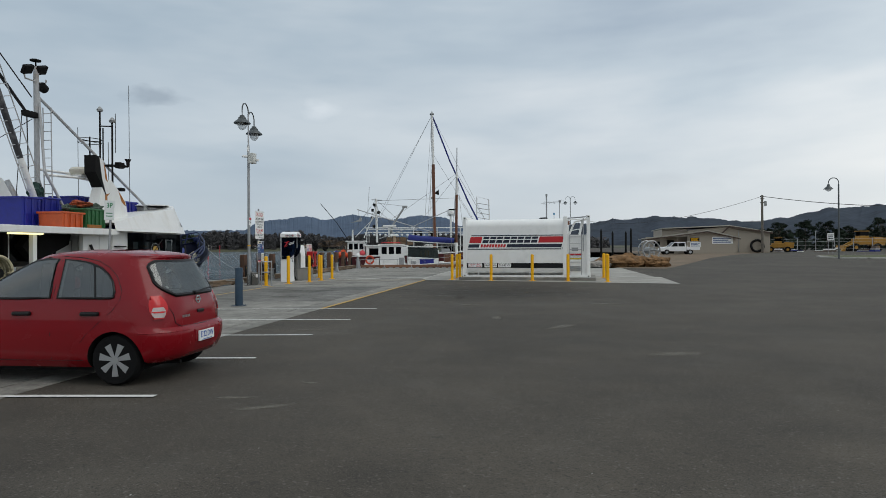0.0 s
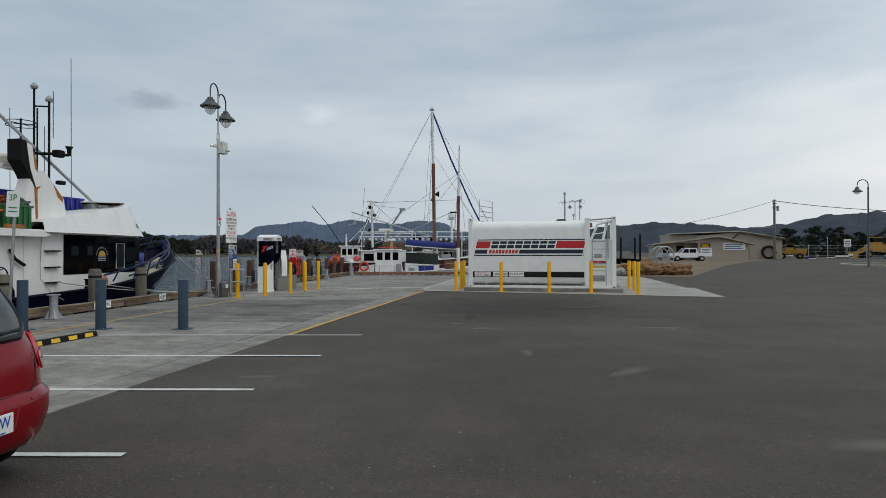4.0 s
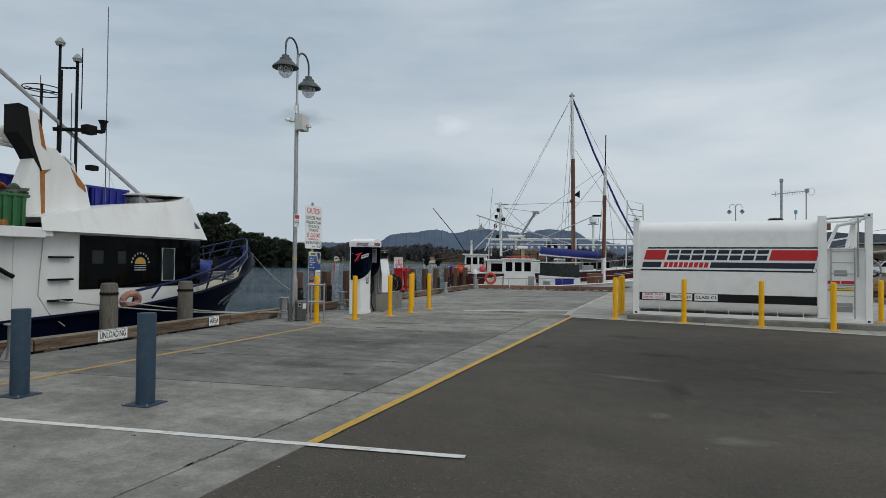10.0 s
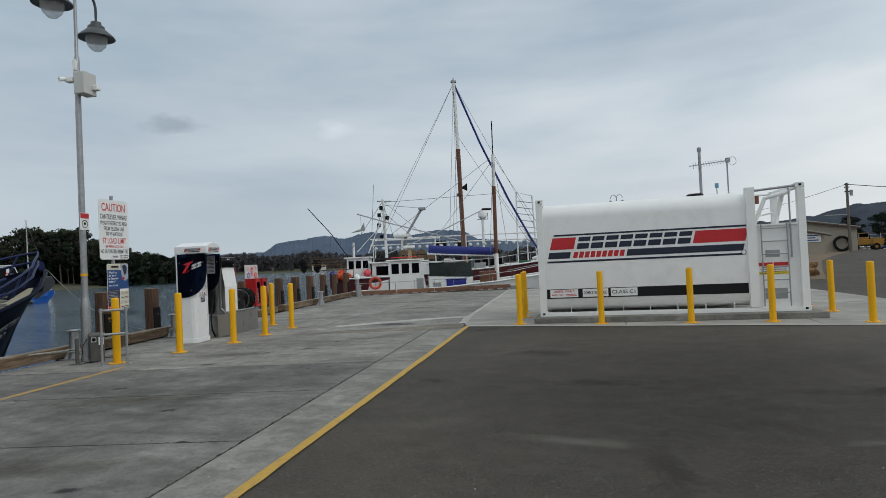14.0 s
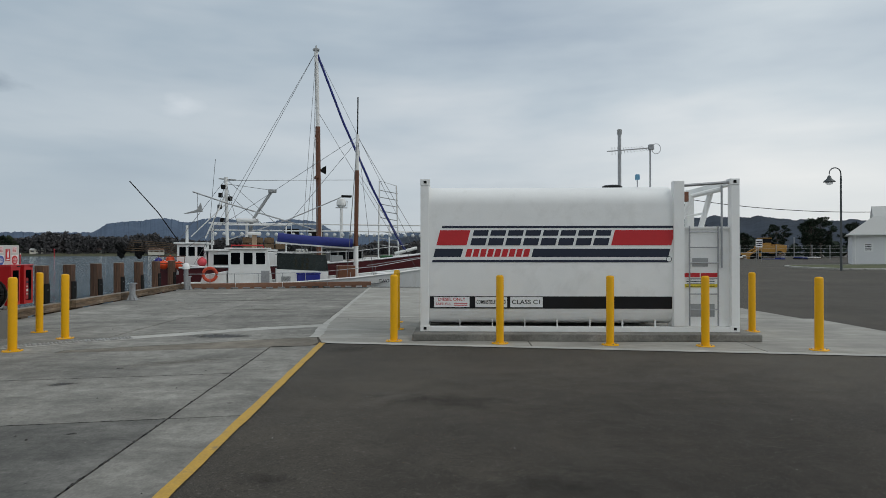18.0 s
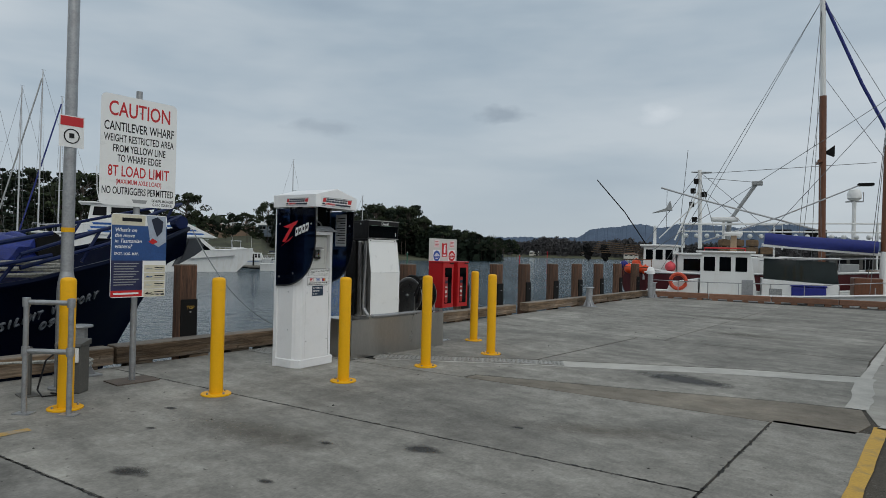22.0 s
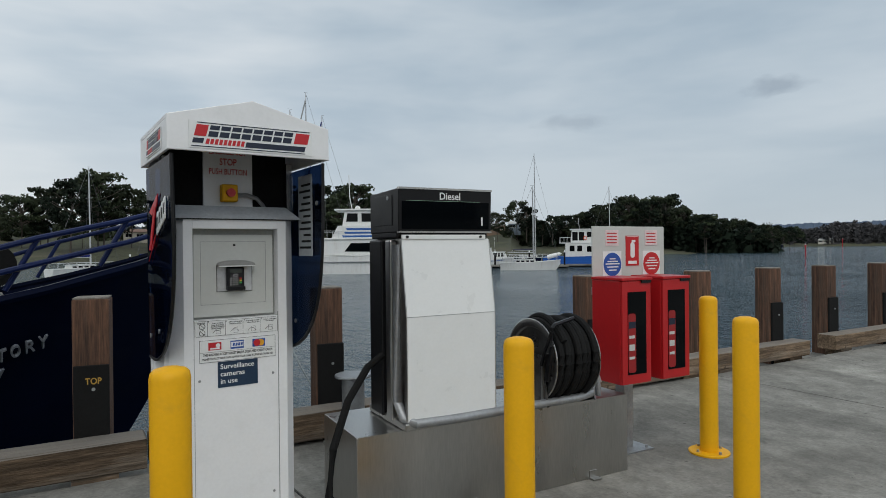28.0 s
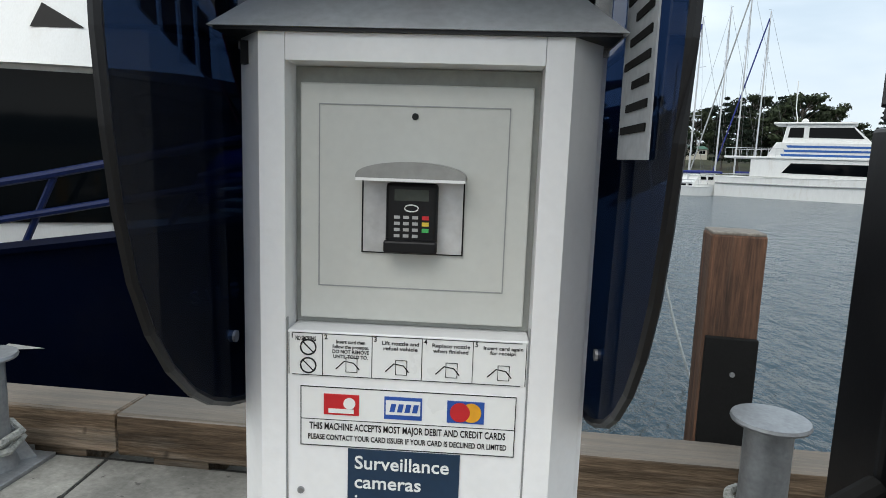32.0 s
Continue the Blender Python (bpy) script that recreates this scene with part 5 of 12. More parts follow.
for k, text in enumerate(("What's on", "the move", "in Tasmanian", "waters?")):
    lettering("writing", text, info, M_PANEL, face(-0.28, -0.0565, 1.745 - 0.062 * k), 0.045, (0.24, 0.22, 0.30, 0.19)[k], align="LEFT", shear=0.2)
lettering("writing", "SPOT. LOG. MAP.", info, M_PANEL, face(-0.28, -0.0565, 1.475), 0.032, 0.27, align="LEFT")
for k in range(9):
    part("print_bar", bx(-0.28, -0.058, 1.36 - 0.03 * k, 0.0 - 0.03 * (k % 3), -0.055, 1.37 - 0.03 * k), M_GREY, info)
part("print_bar", bx(-0.28, -0.058, 1.015, 0.0, -0.055, 1.035), M_PANEL, info)
for k in range(4):
    part("print_bar", bx(0.08 + 0.06 * k, -0.058, 0.995, 0.12 + 0.06 * k, -0.055, 1.015), M_BLACK, info)


# ---- card payment kiosk ----
kiosk = thing("payment_kiosk", pose(-7.840, -2.835, 0, 0, 0, 100) @ Matrix.Diagonal((1.015, 1.0, 1.005, 1.0)), "white card payment kiosk with smoked side wings and gabled roof", "payment kiosk")
body_plan = [(-0.29, 0.075), (0.29, 0.075), (0.335, 0.115), (0.335, 0.44), (-0.335, 0.44), (-0.335, 0.115)]
part("cabinet", pr(body_plan, "z", 0.11, 1.82), M_KIOSK, kiosk)
part("plinth", pr([(x * 1.035, y - 0.08 if y < 0.08 else y) for x, y in body_plan], "z", 0.0, 0.115, 0.01), M_KIOSK, kiosk)
part("stile", pr([(-0.262, 0.0), (-0.217, 0.0), (-0.217, 0.074), (-0.32, 0.074)], "z", 0.115, 1.82), M_KIOSK, kiosk)
part("stile", pr([(0.262, 0.0), (0.217, 0.0), (0.217, 0.074), (0.32, 0.074)], "z", 0.115, 1.82), M_KIOSK, kiosk)
part("top_rail", bx(-0.216, 0.0, 1.768, 0.216, 0.074, 1.82), M_KIOSK, kiosk)
part("lower_panel", bx(-0.2145, 0.003, 0.115, 0.2145, 0.074, 1.298, bevel=0.002), M_KIOSK, kiosk)
part("panel_seam", bx(-0.2165, 0.001, 0.12, -0.2145, 0.01, 1.32), M_GREY, kiosk)
part("panel_seam", bx(0.2145, 0.001, 0.12, 0.2165, 0.01, 1.32), M_GREY, kiosk)
bm = B()
vs = box(bm, -0.345, -0.015, 1.82, 0.345, 0.45, 1.89)
for v in vs:
    if v.co.z > 1.85:
        v.co.x *= 0.83
        v.co.y = 0.07 if v.co.y < 0.2 else 0.42
part("cap", bm, mat("kiosk_cap_grey", (0.50, 0.52, 0.54), 0.4, bump=0.02), kiosk, "grey sloping cap")
# black strip drawn in as the shade line under the cap
part("cap_shadow_gap", bx(-0.335, -0.01, 1.814, 0.335, 0.44, 1.8195), M_BLACK, kiosk)
# recessed service door with the card reader
door = part("service_door", bx(-0.205, 0.026, 1.310, 0.205, 0.046, 1.738, bevel=0.003), M_KIOSK_GREY, kiosk, "grey recessed service door")
door.location.y = 0.024
# back of the recess: its shade is put into a darker grey
part("recess_liner", bx(-0.2165, 0.066, 1.299, 0.2165, 0.0745, 1.767), mat("recess_shade_grey", (0.30, 0.31, 0.29), 0.6), kiosk)
for x0, z0, x1, z1 in ((-0.17, 1.372, 0.165, 1.374), (-0.17, 1.70, 0.165, 1.702), (-0.171, 1.372, -0.169, 1.702), (0.164, 1.372, 0.166, 1.702)):
    part("groove", bx(x0, 0.0245, z0, x1, 0.0265, z1), M_GREY, door)
part("key_lock", cy((0.0, 0.027, 1.683), (0.0, 0.022, 1.683), 0.006, 0.006, 12), M_BLACK, door)
part("reader_recess", bx(-0.089, 0.0225, 1.440, 0.089, 0.0265, 1.572), mat("satin_alloy", (0.55, 0.55, 0.55), 0.4, 0.5, bump=0.02), door, "satin metal plate round the card reader")
for x0, z0, x1, z1 in ((-0.0915, 1.438, 0.0915, 1.440), (-0.0915, 1.440, -0.089, 1.572), (0.089, 1.440, 0.0915, 1.572)):
    part("reader_edge", bx(x0, 0.0215, z0, x1, 0.0265, z1), M_DARK, door)
part("reader_hood", pr([(0.094, 1.574)] + [(0.094 * math.cos(a), 1.580 + 0.024 * math.sin(a)) for a in (math.pi * k / 12 for k in range(13))] + [(-0.094, 1.574)], "y", -0.030, 0.026), mat("hood_grey", (0.28, 0.28, 0.27), 0.4, 0.3, bump=0.02), door, "grey hood over the card reader")
part("hood_lip", bx(-0.093, -0.032, 1.5705, 0.093, -0.024, 1.5755), M_PANEL, door)
reader = part("card_reader", bx(-0.0455, 0.0, 1.446, 0.0455, 0.024, 1.567, bevel=0.006), M_BLACK, door, "black card terminal with keypad")
part("screen", bx(-0.030, -0.001, 1.536, 0.030, 0.003, 1.556), mat("lcd_grey", (0.055, 0.065, 0.055), 0.25), reader)
part("tap_symbol", tb([(0.012 * math.cos(a), 0.0, 1.523 + 0.006 * math.sin(a)) for a in (2 * math.pi * k / 14 for k in range(14))], 0.0012, 4, True), M_PANEL, reader)
M_KEY = mat("key_white", (0.42, 0.42, 0.42), 0.5, bump=0)
for r in range(4):
    for c in range(3):
        part("key", bx(-0.030 + 0.016 * c, -0.001, 1.504 - 0.011 * r, -0.020 + 0.016 * c, 0.003, 1.5095 - 0.011 * r), M_KEY, reader)
for r, mm in enumerate((M_REDV, mat("key_yellow", (0.7, 0.5, 0.05), 0.5, bump=0), mat("key_green", (0.05, 0.4, 0.1), 0.5, bump=0))):
    part("key", bx(0.019, -0.001, 1.503 - 0.011 * r, 0.031, 0.003, 1.510 - 0.011 * r), mm, reader)
part("card_slot", bx(-0.047, -0.014, 1.444, 0.047, 0.004, 1.466, bevel=0.004), M_BLACK, reader)
# instruction strip
strip = part("instruction_strip", bx(-0.2125, 0.001, 1.234, 0.2125, 0.0045, 1.316), M_PANEL, kiosk, "white instruction strip with five small drawings")
strip.location.z = -0.020
edges = (-0.211, -0.150, -0.061, 0.028, 0.118, 0.211)
for x in edges:
    part("rule", bx(x - 0.0006, 0.0, 1.236, x + 0.0006, 0.0015, 1.314), M_BLACK, strip)
for z in (1.236, 1.314):
    part("rule", bx(-0.205, 0.0, z - 0.0006, 0.203, 0.0015, z + 0.0006), M_BLACK, strip)
for k, text in enumerate(("NO SMOKING", "Insert card then\nfollow the prompts.\nDO NOT REMOVE\nUNTIL TOLD TO.", "Lift nozzle and\nrefuel vehicle", "Replace nozzle\nwhen finished", "Insert card again\nfor receipt")):
    x0, x1 = edges[k], edges[k + 1]
    n_lines = text.count("\n") + 1
    lettering("writing", text, strip, M_BLACK, face((x0 + x1) / 2 + (0.006 if k else 0), 0.0005, 1.309 - 0.0055 * n_lines), 0.0085 * n_lines, (x1 - x0) * (0.74 if k else 0.6))
    lettering("writing", str(k + 1), strip, M_BLACK, face(x0 + 0.006, 0.0005, 1.308), 0.009)
    if k:
        cx = (x0 + x1) / 2
        part("drawing", tb([(cx - 0.02, 0.0, 1.25), (cx - 0.005, 0.0, 1.265), (cx + 0.012, 0.0, 1.262), (cx + 0.022, 0.0, 1.25)], 0.0011, 4), M_BLACK, strip)
        part("drawing", tb([(cx - 0.002, 0, 1.245), (cx + 0.018, 0, 1.245), (cx + 0.018, 0, 1.272), (cx - 0.002, 0, 1.272)], 0.0009, 4, True), M_BLACK, strip)
for z in (1.288, 1.254):
    part("ban_ring", tb([(-0.176 + 0.014 * math.cos(a), 0.0, z + 0.014 * math.sin(a)) for a in (2 * math.pi * k / 16 for k in range(16))], 0.0015, 4, True), M_BLACK, strip)
    part("ban_bar", tb([(-0.185, 0, z + 0.009), (-0.167, 0, z - 0.009)], 0.0012, 4), M_BLACK, strip)
cards = part("card_notice", bx(-0.19, 0.001, 1.112, 0.198, 0.0045, 1.226), M_PANEL, kiosk, "white notice with three card marks")
cards.location.z = -0.031
for x0, z0, x1, z1 in ((-0.19, 1.112, 0.198, 1.1135), (-0.19, 1.2245, 0.198, 1.226), (-0.19, 1.112, -0.1885, 1.226), (0.1965, 1.112, 0.198, 1.226), (-0.19, 1.163, 0.198, 1.164)):
    part("rule", bx(x0, 0.0, z0, x1, 0.0015, z1), M_BLACK, cards)
part("card_mark", bx(-0.147, -0.001, 1.174, -0.083, 0.0015, 1.213), M_REDV, cards)
part("card_mark", pr(disc(-0.1, 1.197, 0.011, 16), "y", -0.0025, 0.0), M_PANEL, cards)
part("card_mark", bx(-0.138, -0.0025, 1.178, -0.092, 0.0, 1.186), M_PANEL, cards)
M_CARD_BLUE = mat("card_blue", (0.02, 0.08, 0.35), 0.4, bump=0)
part("card_mark", bx(-0.037, -0.001, 1.172, 0.031, 0.0015, 1.214), M_CARD_BLUE, cards)
part("card_mark", bx(-0.034, -0.0025, 1.181, 0.028, 0.0, 1.208), M_PANEL, cards)
for k in range(4):
    part("card_mark", pr([(-0.027 + 0.0135 * k, 1.187), (-0.018 + 0.0135 * k, 1.187), (-0.015 + 0.0135 * k, 1.202), (-0.024 + 0.0135 * k, 1.202)], "y", -0.004, -0.002), M_CARD_BLUE, cards)
part("card_mark", bx(0.076, -0.001, 1.172, 0.142, 0.0015, 1.213), M_CARD_BLUE, cards)
part("card_mark", pr(disc(0.099, 1.1925, 0.018, 20), "y", -0.003, 0.0), M_REDV, cards)
part("card_mark", pr(disc(0.119, 1.1925, 0.018, 20), "y", -0.0026, 0.0), mat("card_orange", (0.75, 0.35, 0.02), 0.4, bump=0), cards)
lettering("writing", "THIS MACHINE ACCEPTS MOST MAJOR DEBIT AND CREDIT CARDS", cards, M_BLACK, face(0.004, 0.0003, 1.150), 0.0135, 0.355)
lettering("writing", "PLEASE CONTACT YOUR CARD ISSUER IF YOUR CARD IS DECLINED OR LIMITED", cards, M_BLACK, face(0.004, 0.0003, 1.129), 0.0105, 0.36)
surv = part("camera_notice", bx(-0.102, 0.0, 0.975, 0.102, 0.0045, 1.108), mat("notice_navy", (0.012, 0.035, 0.075), 0.4, bump=0), kiosk, "dark blue surveillance notice")
surv.location.z = -0.030
for k, text in enumerate(("Surveillance", "cameras", "in use")):
    lettering("writing", text, surv, M_PANEL, face(-0.09, -0.001, 1.082 - 0.038 * k), 0.026, (0.172, 0.122, 0.085)[k], align="LEFT")
for x in (-0.19, 0.185):
    part("screw", cy((x, 0.003, 0.99), (x, -0.001, 0.99), 0.007, 0.006, 10), M_GALV, kiosk)
    part("screw", cy((x, 0.003, 0.35), (x, -0.001, 0.35), 0.007, 0.006, 10), M_GALV, kiosk)
for z in (0.5, 1.0):
    part("screw", cy((-0.336, 0.2, z), (-0.34, 0.2, z), 0.008, 0.007, 10), M_GALV, kiosk)
part("key_lock", bx(-0.308, 0.040, 1.765, -0.288, 0.060, 1.805), M_BLACK, kiosk)
# back board and emergency stop
part("back_board", bx(-0.33, 0.19, 1.80, 0.33, 0.215, 2.236), M_DARK, kiosk, "dark back board under the roof")
stop_plate = part("stop_plate", bx(-0.125, 0.172, 1.865, 0.135, 0.188, 2.234), M_KIOSK, kiosk, "white emergency stop plate")
for text, z, h, w in (("EMERGENCY", 2.192, 0.034, 0.20), ("STOP", 2.136, 0.038, 0.09), ("PUSH BUTTON", 2.083, 0.032, 0.20)):
    lettering("writing", text, stop_plate, M_SIGN_RED, face(0.005, 0.1715, z), h, w)
estop = part("emergency_stop", bx(-0.042, 0.115, 1.918, 0.042, 0.172, 2.012, bevel=0.008), M_YELLOW, kiosk, "yellow emergency stop box with red button")
part("button", cy((0, 0.116, 1.965), (0, 0.088, 1.965), 0.021, 0.023, 18), M_REDV, estop)
part("conduit", tb([(0.042, 0.145, 1.955), (0.10, 0.142, 1.957), (0.15, 0.14, 1.94), (0.185, 0.14, 1.90), (0.19, 0.14, 1.86)], 0.012, 8), M_GALV, kiosk)
for x in (-0.335, 0.305):
    part("inner_post", bx(x, 0.10, 1.80, x + 0.03, 0.16, 2.14), M_STEEL, kiosk)
part("rear_leg", bx(-0.348, 0.40, 0.0, -0.322, 0.46, 2.14), M_KIOSK, kiosk)
part("rear_leg", bx(0.322, 0.40, 0.0, 0.348, 0.46, 2.14), M_KIOSK, kiosk)
# gabled roof
gable = [(-0.385, 2.115), (0.385, 2.115), (0.385, 2.275), (0.0, 2.375), (-0.385, 2.275)]
roof = part("roof", pr([(-0.385, 2.275), (0.0, 2.375), (0.385, 2.275), (0.385, 2.257), (0.0, 2.357), (-0.385, 2.257)], "y", -0.300, 0.455), M_KIOSK, kiosk, "pale gabled roof hood")
for y0, y1 in ((-0.315, -0.300), (0.455, 0.47)):
    part("gable_plate", pr(gable, "y", y0, y1, 0.004), M_KIOSK, roof)
for x0, x1 in ((-0.385, -0.370), (0.370, 0.385)):
    part("eaves_plate", bx(x0, -0.300, 2.115, x1, 0.455, 2.257, bevel=0.003), M_KIOSK, roof)
part("roof_lining", bx(-0.368, -0.298, 2.238, 0.368, 0.45, 2.248), M_DARK, kiosk)


def brand_panel(parent, m, w, h):
    """A trade sticker as plain shapes: white ground, red blocks, navy bars and slanted blocks."""
    base = quad(rect(-w / 2, -h / 2, w / 2, h / 2), M_PANEL, "trade_sticker", parent, m, 0.003, "white sticker with red and navy blocks")
    def slab(x0, y0, x1, y1, mm, z=0.0025):
        quad([(x0 * w + y0 * h * 0.25, y0 * h), (x1 * w + y0 * h * 0.25, y0 * h), (x1 * w + y1 * h * 0.25, y1 * h), (x0 * w + y1 * h * 0.25, y1 * h)], mm, "mark_block", base, Matrix.Translation((0, 0, z)), 0.002)
    slab(-0.46, -0.06, -0.37, 0.36, M_REDV)
    slab(0.34, -0.06, 0.46, 0.36, M_REDV)
    for k in range(8):
        x0 = -0.355 + 0.0855 * k
        slab(x0, 0.20, x0 + 0.072, 0.36, M_NAVY)
        slab(x0, -0.06, x0 + 0.072, 0.14, M_NAVY)
    slab(-0.46, -0.32, -0.38, -0.14, M_NAVY)
    slab(-0.05, -0.36, 0.45, -0.16, M_NAVY)
    for k in range(9):
        slab(-0.36 + 0.034 * k, -0.34, -0.336 + 0.034 * k, -0.14, M_REDV)
    slab(-0.46, 0.42, 0.46, 0.45, M_NAVY)
    slab(-0.46, -0.45, 0.46, -0.42, M_NAVY)
    return base


brand_panel(kiosk, face(0, -0.3175, 2.192), 0.585, 0.125)
brand_panel(kiosk, Matrix.Translation((-0.3875, 0.02, 2.185)) @ Matrix.Rotation(radians(-90), 4, "Z") @ UPRIGHT, 0.42, 0.105)
# smoked wings: curved outline in the side plane
for sgn in (-1, 1):
    outline = [(0.42, 2.10), (-0.29, 2.10), (-0.295, 1.76), (-0.288, 1.64), (-0.272, 1.53), (-0.245, 1.43), (-0.205, 1.345), (-0.15, 1.27), (-0.08, 1.205), (-0.01, 1.16), (0.07, 1.125), (0.15, 1.10), (0.25, 1.085), (0.42, 1.08)]
    bm = B()
    x_at = lambda y, z: sgn * (0.350 + 0.008 * max(0.0, (z - 1.6) / 0.5))  # noqa: E731
    n = len(outline)
    lo = [bm.verts.new((x_at(y, z), y, z)) for y, z in outline]
    hi = [bm.verts.new((x_at(y, z) + sgn * 0.008, y, z)) for y, z in outline]
    bm.faces.new(lo[::-1])
    bm.faces.new(hi)
    for i in range(n):
        bm.faces.new((lo[i], lo[(i + 1) % n], hi[(i + 1) % n], hi[i]))
    bmesh.ops.triangulate(bm, faces=[f for f in bm.faces if len(f.verts) > 4])
    part("side_wing", bm, M_SMOKE, kiosk, "curved smoked acrylic side wing")
    part("edge_trim", tb([(x_at(y, z) + sgn * 0.004, y, z) for y, z in outline[1:]], 0.009, 6), M_BLACK, kiosk)
    for y, z in ((0.36, 1.2), (0.36, 1.9), (-0.22, 1.9), (0.1, 1.25)):
        part("fixing", cy((x_at(y, z) - sgn * 0.004, y, z), (x_at(y, z) + sgn * 0.013, y, z), 0.012, 0.012, 10), M_GALV, kiosk)
M_ZRED = mat("bright_red_vinyl", (0.65, 0.02, 0.03), 0.4, bump=0)
wx = -0.372
for pts, mm in (([(0.28, 1.86), (0.02, 1.94), (0.06, 1.88), (0.20, 1.84)], M_ZRED), ([(0.08, 1.88), (0.14, 1.88), (0.30, 1.66), (0.24, 1.66)], M_ZRED), ([(0.32, 1.60), (0.22, 1.66), (0.18, 1.67), (0.10, 1.74)], M_ZRED)):
    part("mark_block", pr(pts, "x", wx - 0.001, wx + 0.004), mm, kiosk)
for k in range(4):
    y0 = 0.06 - 0.062 * k
    part("mark_block", pr([(y0, 1.735 + 0.02 * k), (y0 - 0.045, 1.75 + 0.02 * k), (y0 - 0.055, 1.855 + 0.02 * k), (y0 - 0.01, 1.845 + 0.02 * k)], "x", wx - 0.001, wx + 0.004), M_PANEL, kiosk)
    part("mark_block", pr([(y0 - 0.012, 1.77 + 0.02 * k), (y0 - 0.034, 1.777 + 0.02 * k), (y0 - 0.042, 1.825 + 0.02 * k), (y0 - 0.02, 1.818 + 0.02 * k)], "x", wx - 0.003, wx + 0.004), M_BLACK, kiosk)
sheet_in = part("printed_sheet", bx(0.347, -0.17, 1.62, 0.350, 0.03, 2.06), mat("grey_paper", (0.36, 0.38, 0.40), 0.7, bump=0), kiosk, "grey printed sheet behind the smoked wing")
for k in range(11):
    part("print_bar", bx(0.3445, -0.15, 1.66 + 0.034 * k, 0.3475, 0.01 - 0.03 * (k % 3), 1.672 + 0.034 * k), M_DARK, sheet_in)


# ---- steel plinth, diesel dispenser, hose reel ----
base = thing("dispenser_plinth", pose(-7.90, -2.18, 0, 0, 0, 94.6), "brushed stainless steel plinth bolted to the wharf", "steel plinth")
part("box", bx(0, 0, 0.0, 2.12, 0.62, 0.565, bevel=0.006), M_STEEL, base)
part("lip", bx(0.01, -0.006, 0.545, 2.11, 0.0, 0.566), M_STEEL, base)
for x in (0.03, 0.74, 1.75):
    part("foot_lug", bx(x, -0.05, 0.0, x + 0.07, 0.002, 0.012), M_STEEL, base)
    part("foot_lug", bx(x, -0.006, 0.012, x + 0.07, 0.0, 0.06), M_STEEL, base)
disp = thing("diesel_dispenser", pose(-7.915, -1.56, 0.566, 0, 0, 95) @ Matrix.Diagonal((1.09, 1.0, 1.0, 1.0)), "stainless diesel dispenser with white front panel and black head", "fuel dispenser")
side = [(0.02, 0.0), (0.02, 0.69), (0.088, 1.16), (0.50, 1.16), (0.56, 0.7), (0.56, 0.0)]
part("body", pr(side, "x", -0.27, 0.27, 0.006), M_STEEL, disp)
part("base_frame", bx(-0.30, -0.01, 0.0, 0.30, 0.57, 0.05, bevel=0.01), M_STEEL, disp)
bm = B()
rows3 = [(0.285, 0.0, 0.058), (0.285, 0.0, 0.685), (0.285, 0.068, 1.155)]
vv = [[bm.verts.new((s * w, y + o, z)) for s in (-1, 1) for o in (-0.012, 0.008)] for w, y, z in rows3]
for a, b in zip(vv, vv[1:]):
    for i, j in ((0, 2), (2, 3), (3, 1), (1, 0)):
        bm.faces.new((a[i], a[j], b[j], b[i]))
bm.faces.new((vv[0][0], vv[0][1], vv[0][3], vv[0][2]))
bm.faces.new((vv[2][0], vv[2][2], vv[2][3], vv[2][1]))
part("front_panel", bm, M_PANEL, disp, "plain white front panel")
part("panel_seam", bx(-0.285, -0.0135, 0.683, 0.285, -0.009, 0.686), M_GREY, disp)
for sgn in (-1, 1):
    part("panel_edge", pr([(-0.012, 0.058), (0.012, 0.058), (0.012, 0.685), (0.078, 1.15), (0.054, 1.15), (-0.012, 0.685)], "x", sgn * 0.2865 - 0.0015, sgn * 0.2865 + 0.0045 * sgn), M_STEEL, disp, "thin steel edge of the front panel")
part("panel_head_strip", bx(-0.287, 0.047, 1.152, 0.262, 0.062, 1.180, bevel=0.003), M_PANEL, disp)
for x in (-0.255, 0.225):
    part("screw", cy((x, 0.049, 1.167), (x, 0.040, 1.167), 0.009, 0.008, 10), M_BLACK, disp)
part("side_column", bx(-0.315, 0.16, 0.03, -0.272, 0.24, 1.15, bevel=0.01), M_STEEL, disp)
part("side_column", bx(-0.315, 0.30, 0.03, -0.272, 0.50, 1.15, bevel=0.01), M_BLACK, disp, "black plastic side column")
part("side_column", bx(0.272, 0.16, 0.03, 0.315, 0.50, 1.15, bevel=0.01), M_STEEL, disp)
part("side_pipe", tb([(-0.30, 0.10, 1.12), (-0.30, 0.10, 0.16), (-0.29, 0.04, 0.07), (-0.24, -0.02, 0.045), (0.0, -0.025, 0.04), (0.9, -0.035, 0.05), (1.02, -0.02, 0.06), (1.06, 0.02, 0.12), (1.04, 0.05, 0.2)], 0.028, 10), M_GALV, disp, smooth=True)
part("neck", bx(-0.30, 0.09, 1.16, 0.30, 0.50, 1.20, bevel=0.01), M_BLACK, disp)
head = part("head", pr([(0.055, 1.195), (0.50, 1.195), (0.50, 1.45), (0.045, 1.465)], "x", -0.305, 0.305, 0.006), M_BLACK, disp, "black dispenser head")
part("head_edge", bx(-0.305, 0.038, 1.458, 0.305, 0.07, 1.470), M_STEEL, head)
part("head_edge", bx(-0.305, 0.048, 1.192, 0.305, 0.07, 1.202), M_STEEL, head)
part("display_glass", pr([(0.049, 1.215), (0.056, 1.215), (0.052, 1.385), (0.044, 1.385)], "x", -0.285, 0.285), M_WINDOW, head)
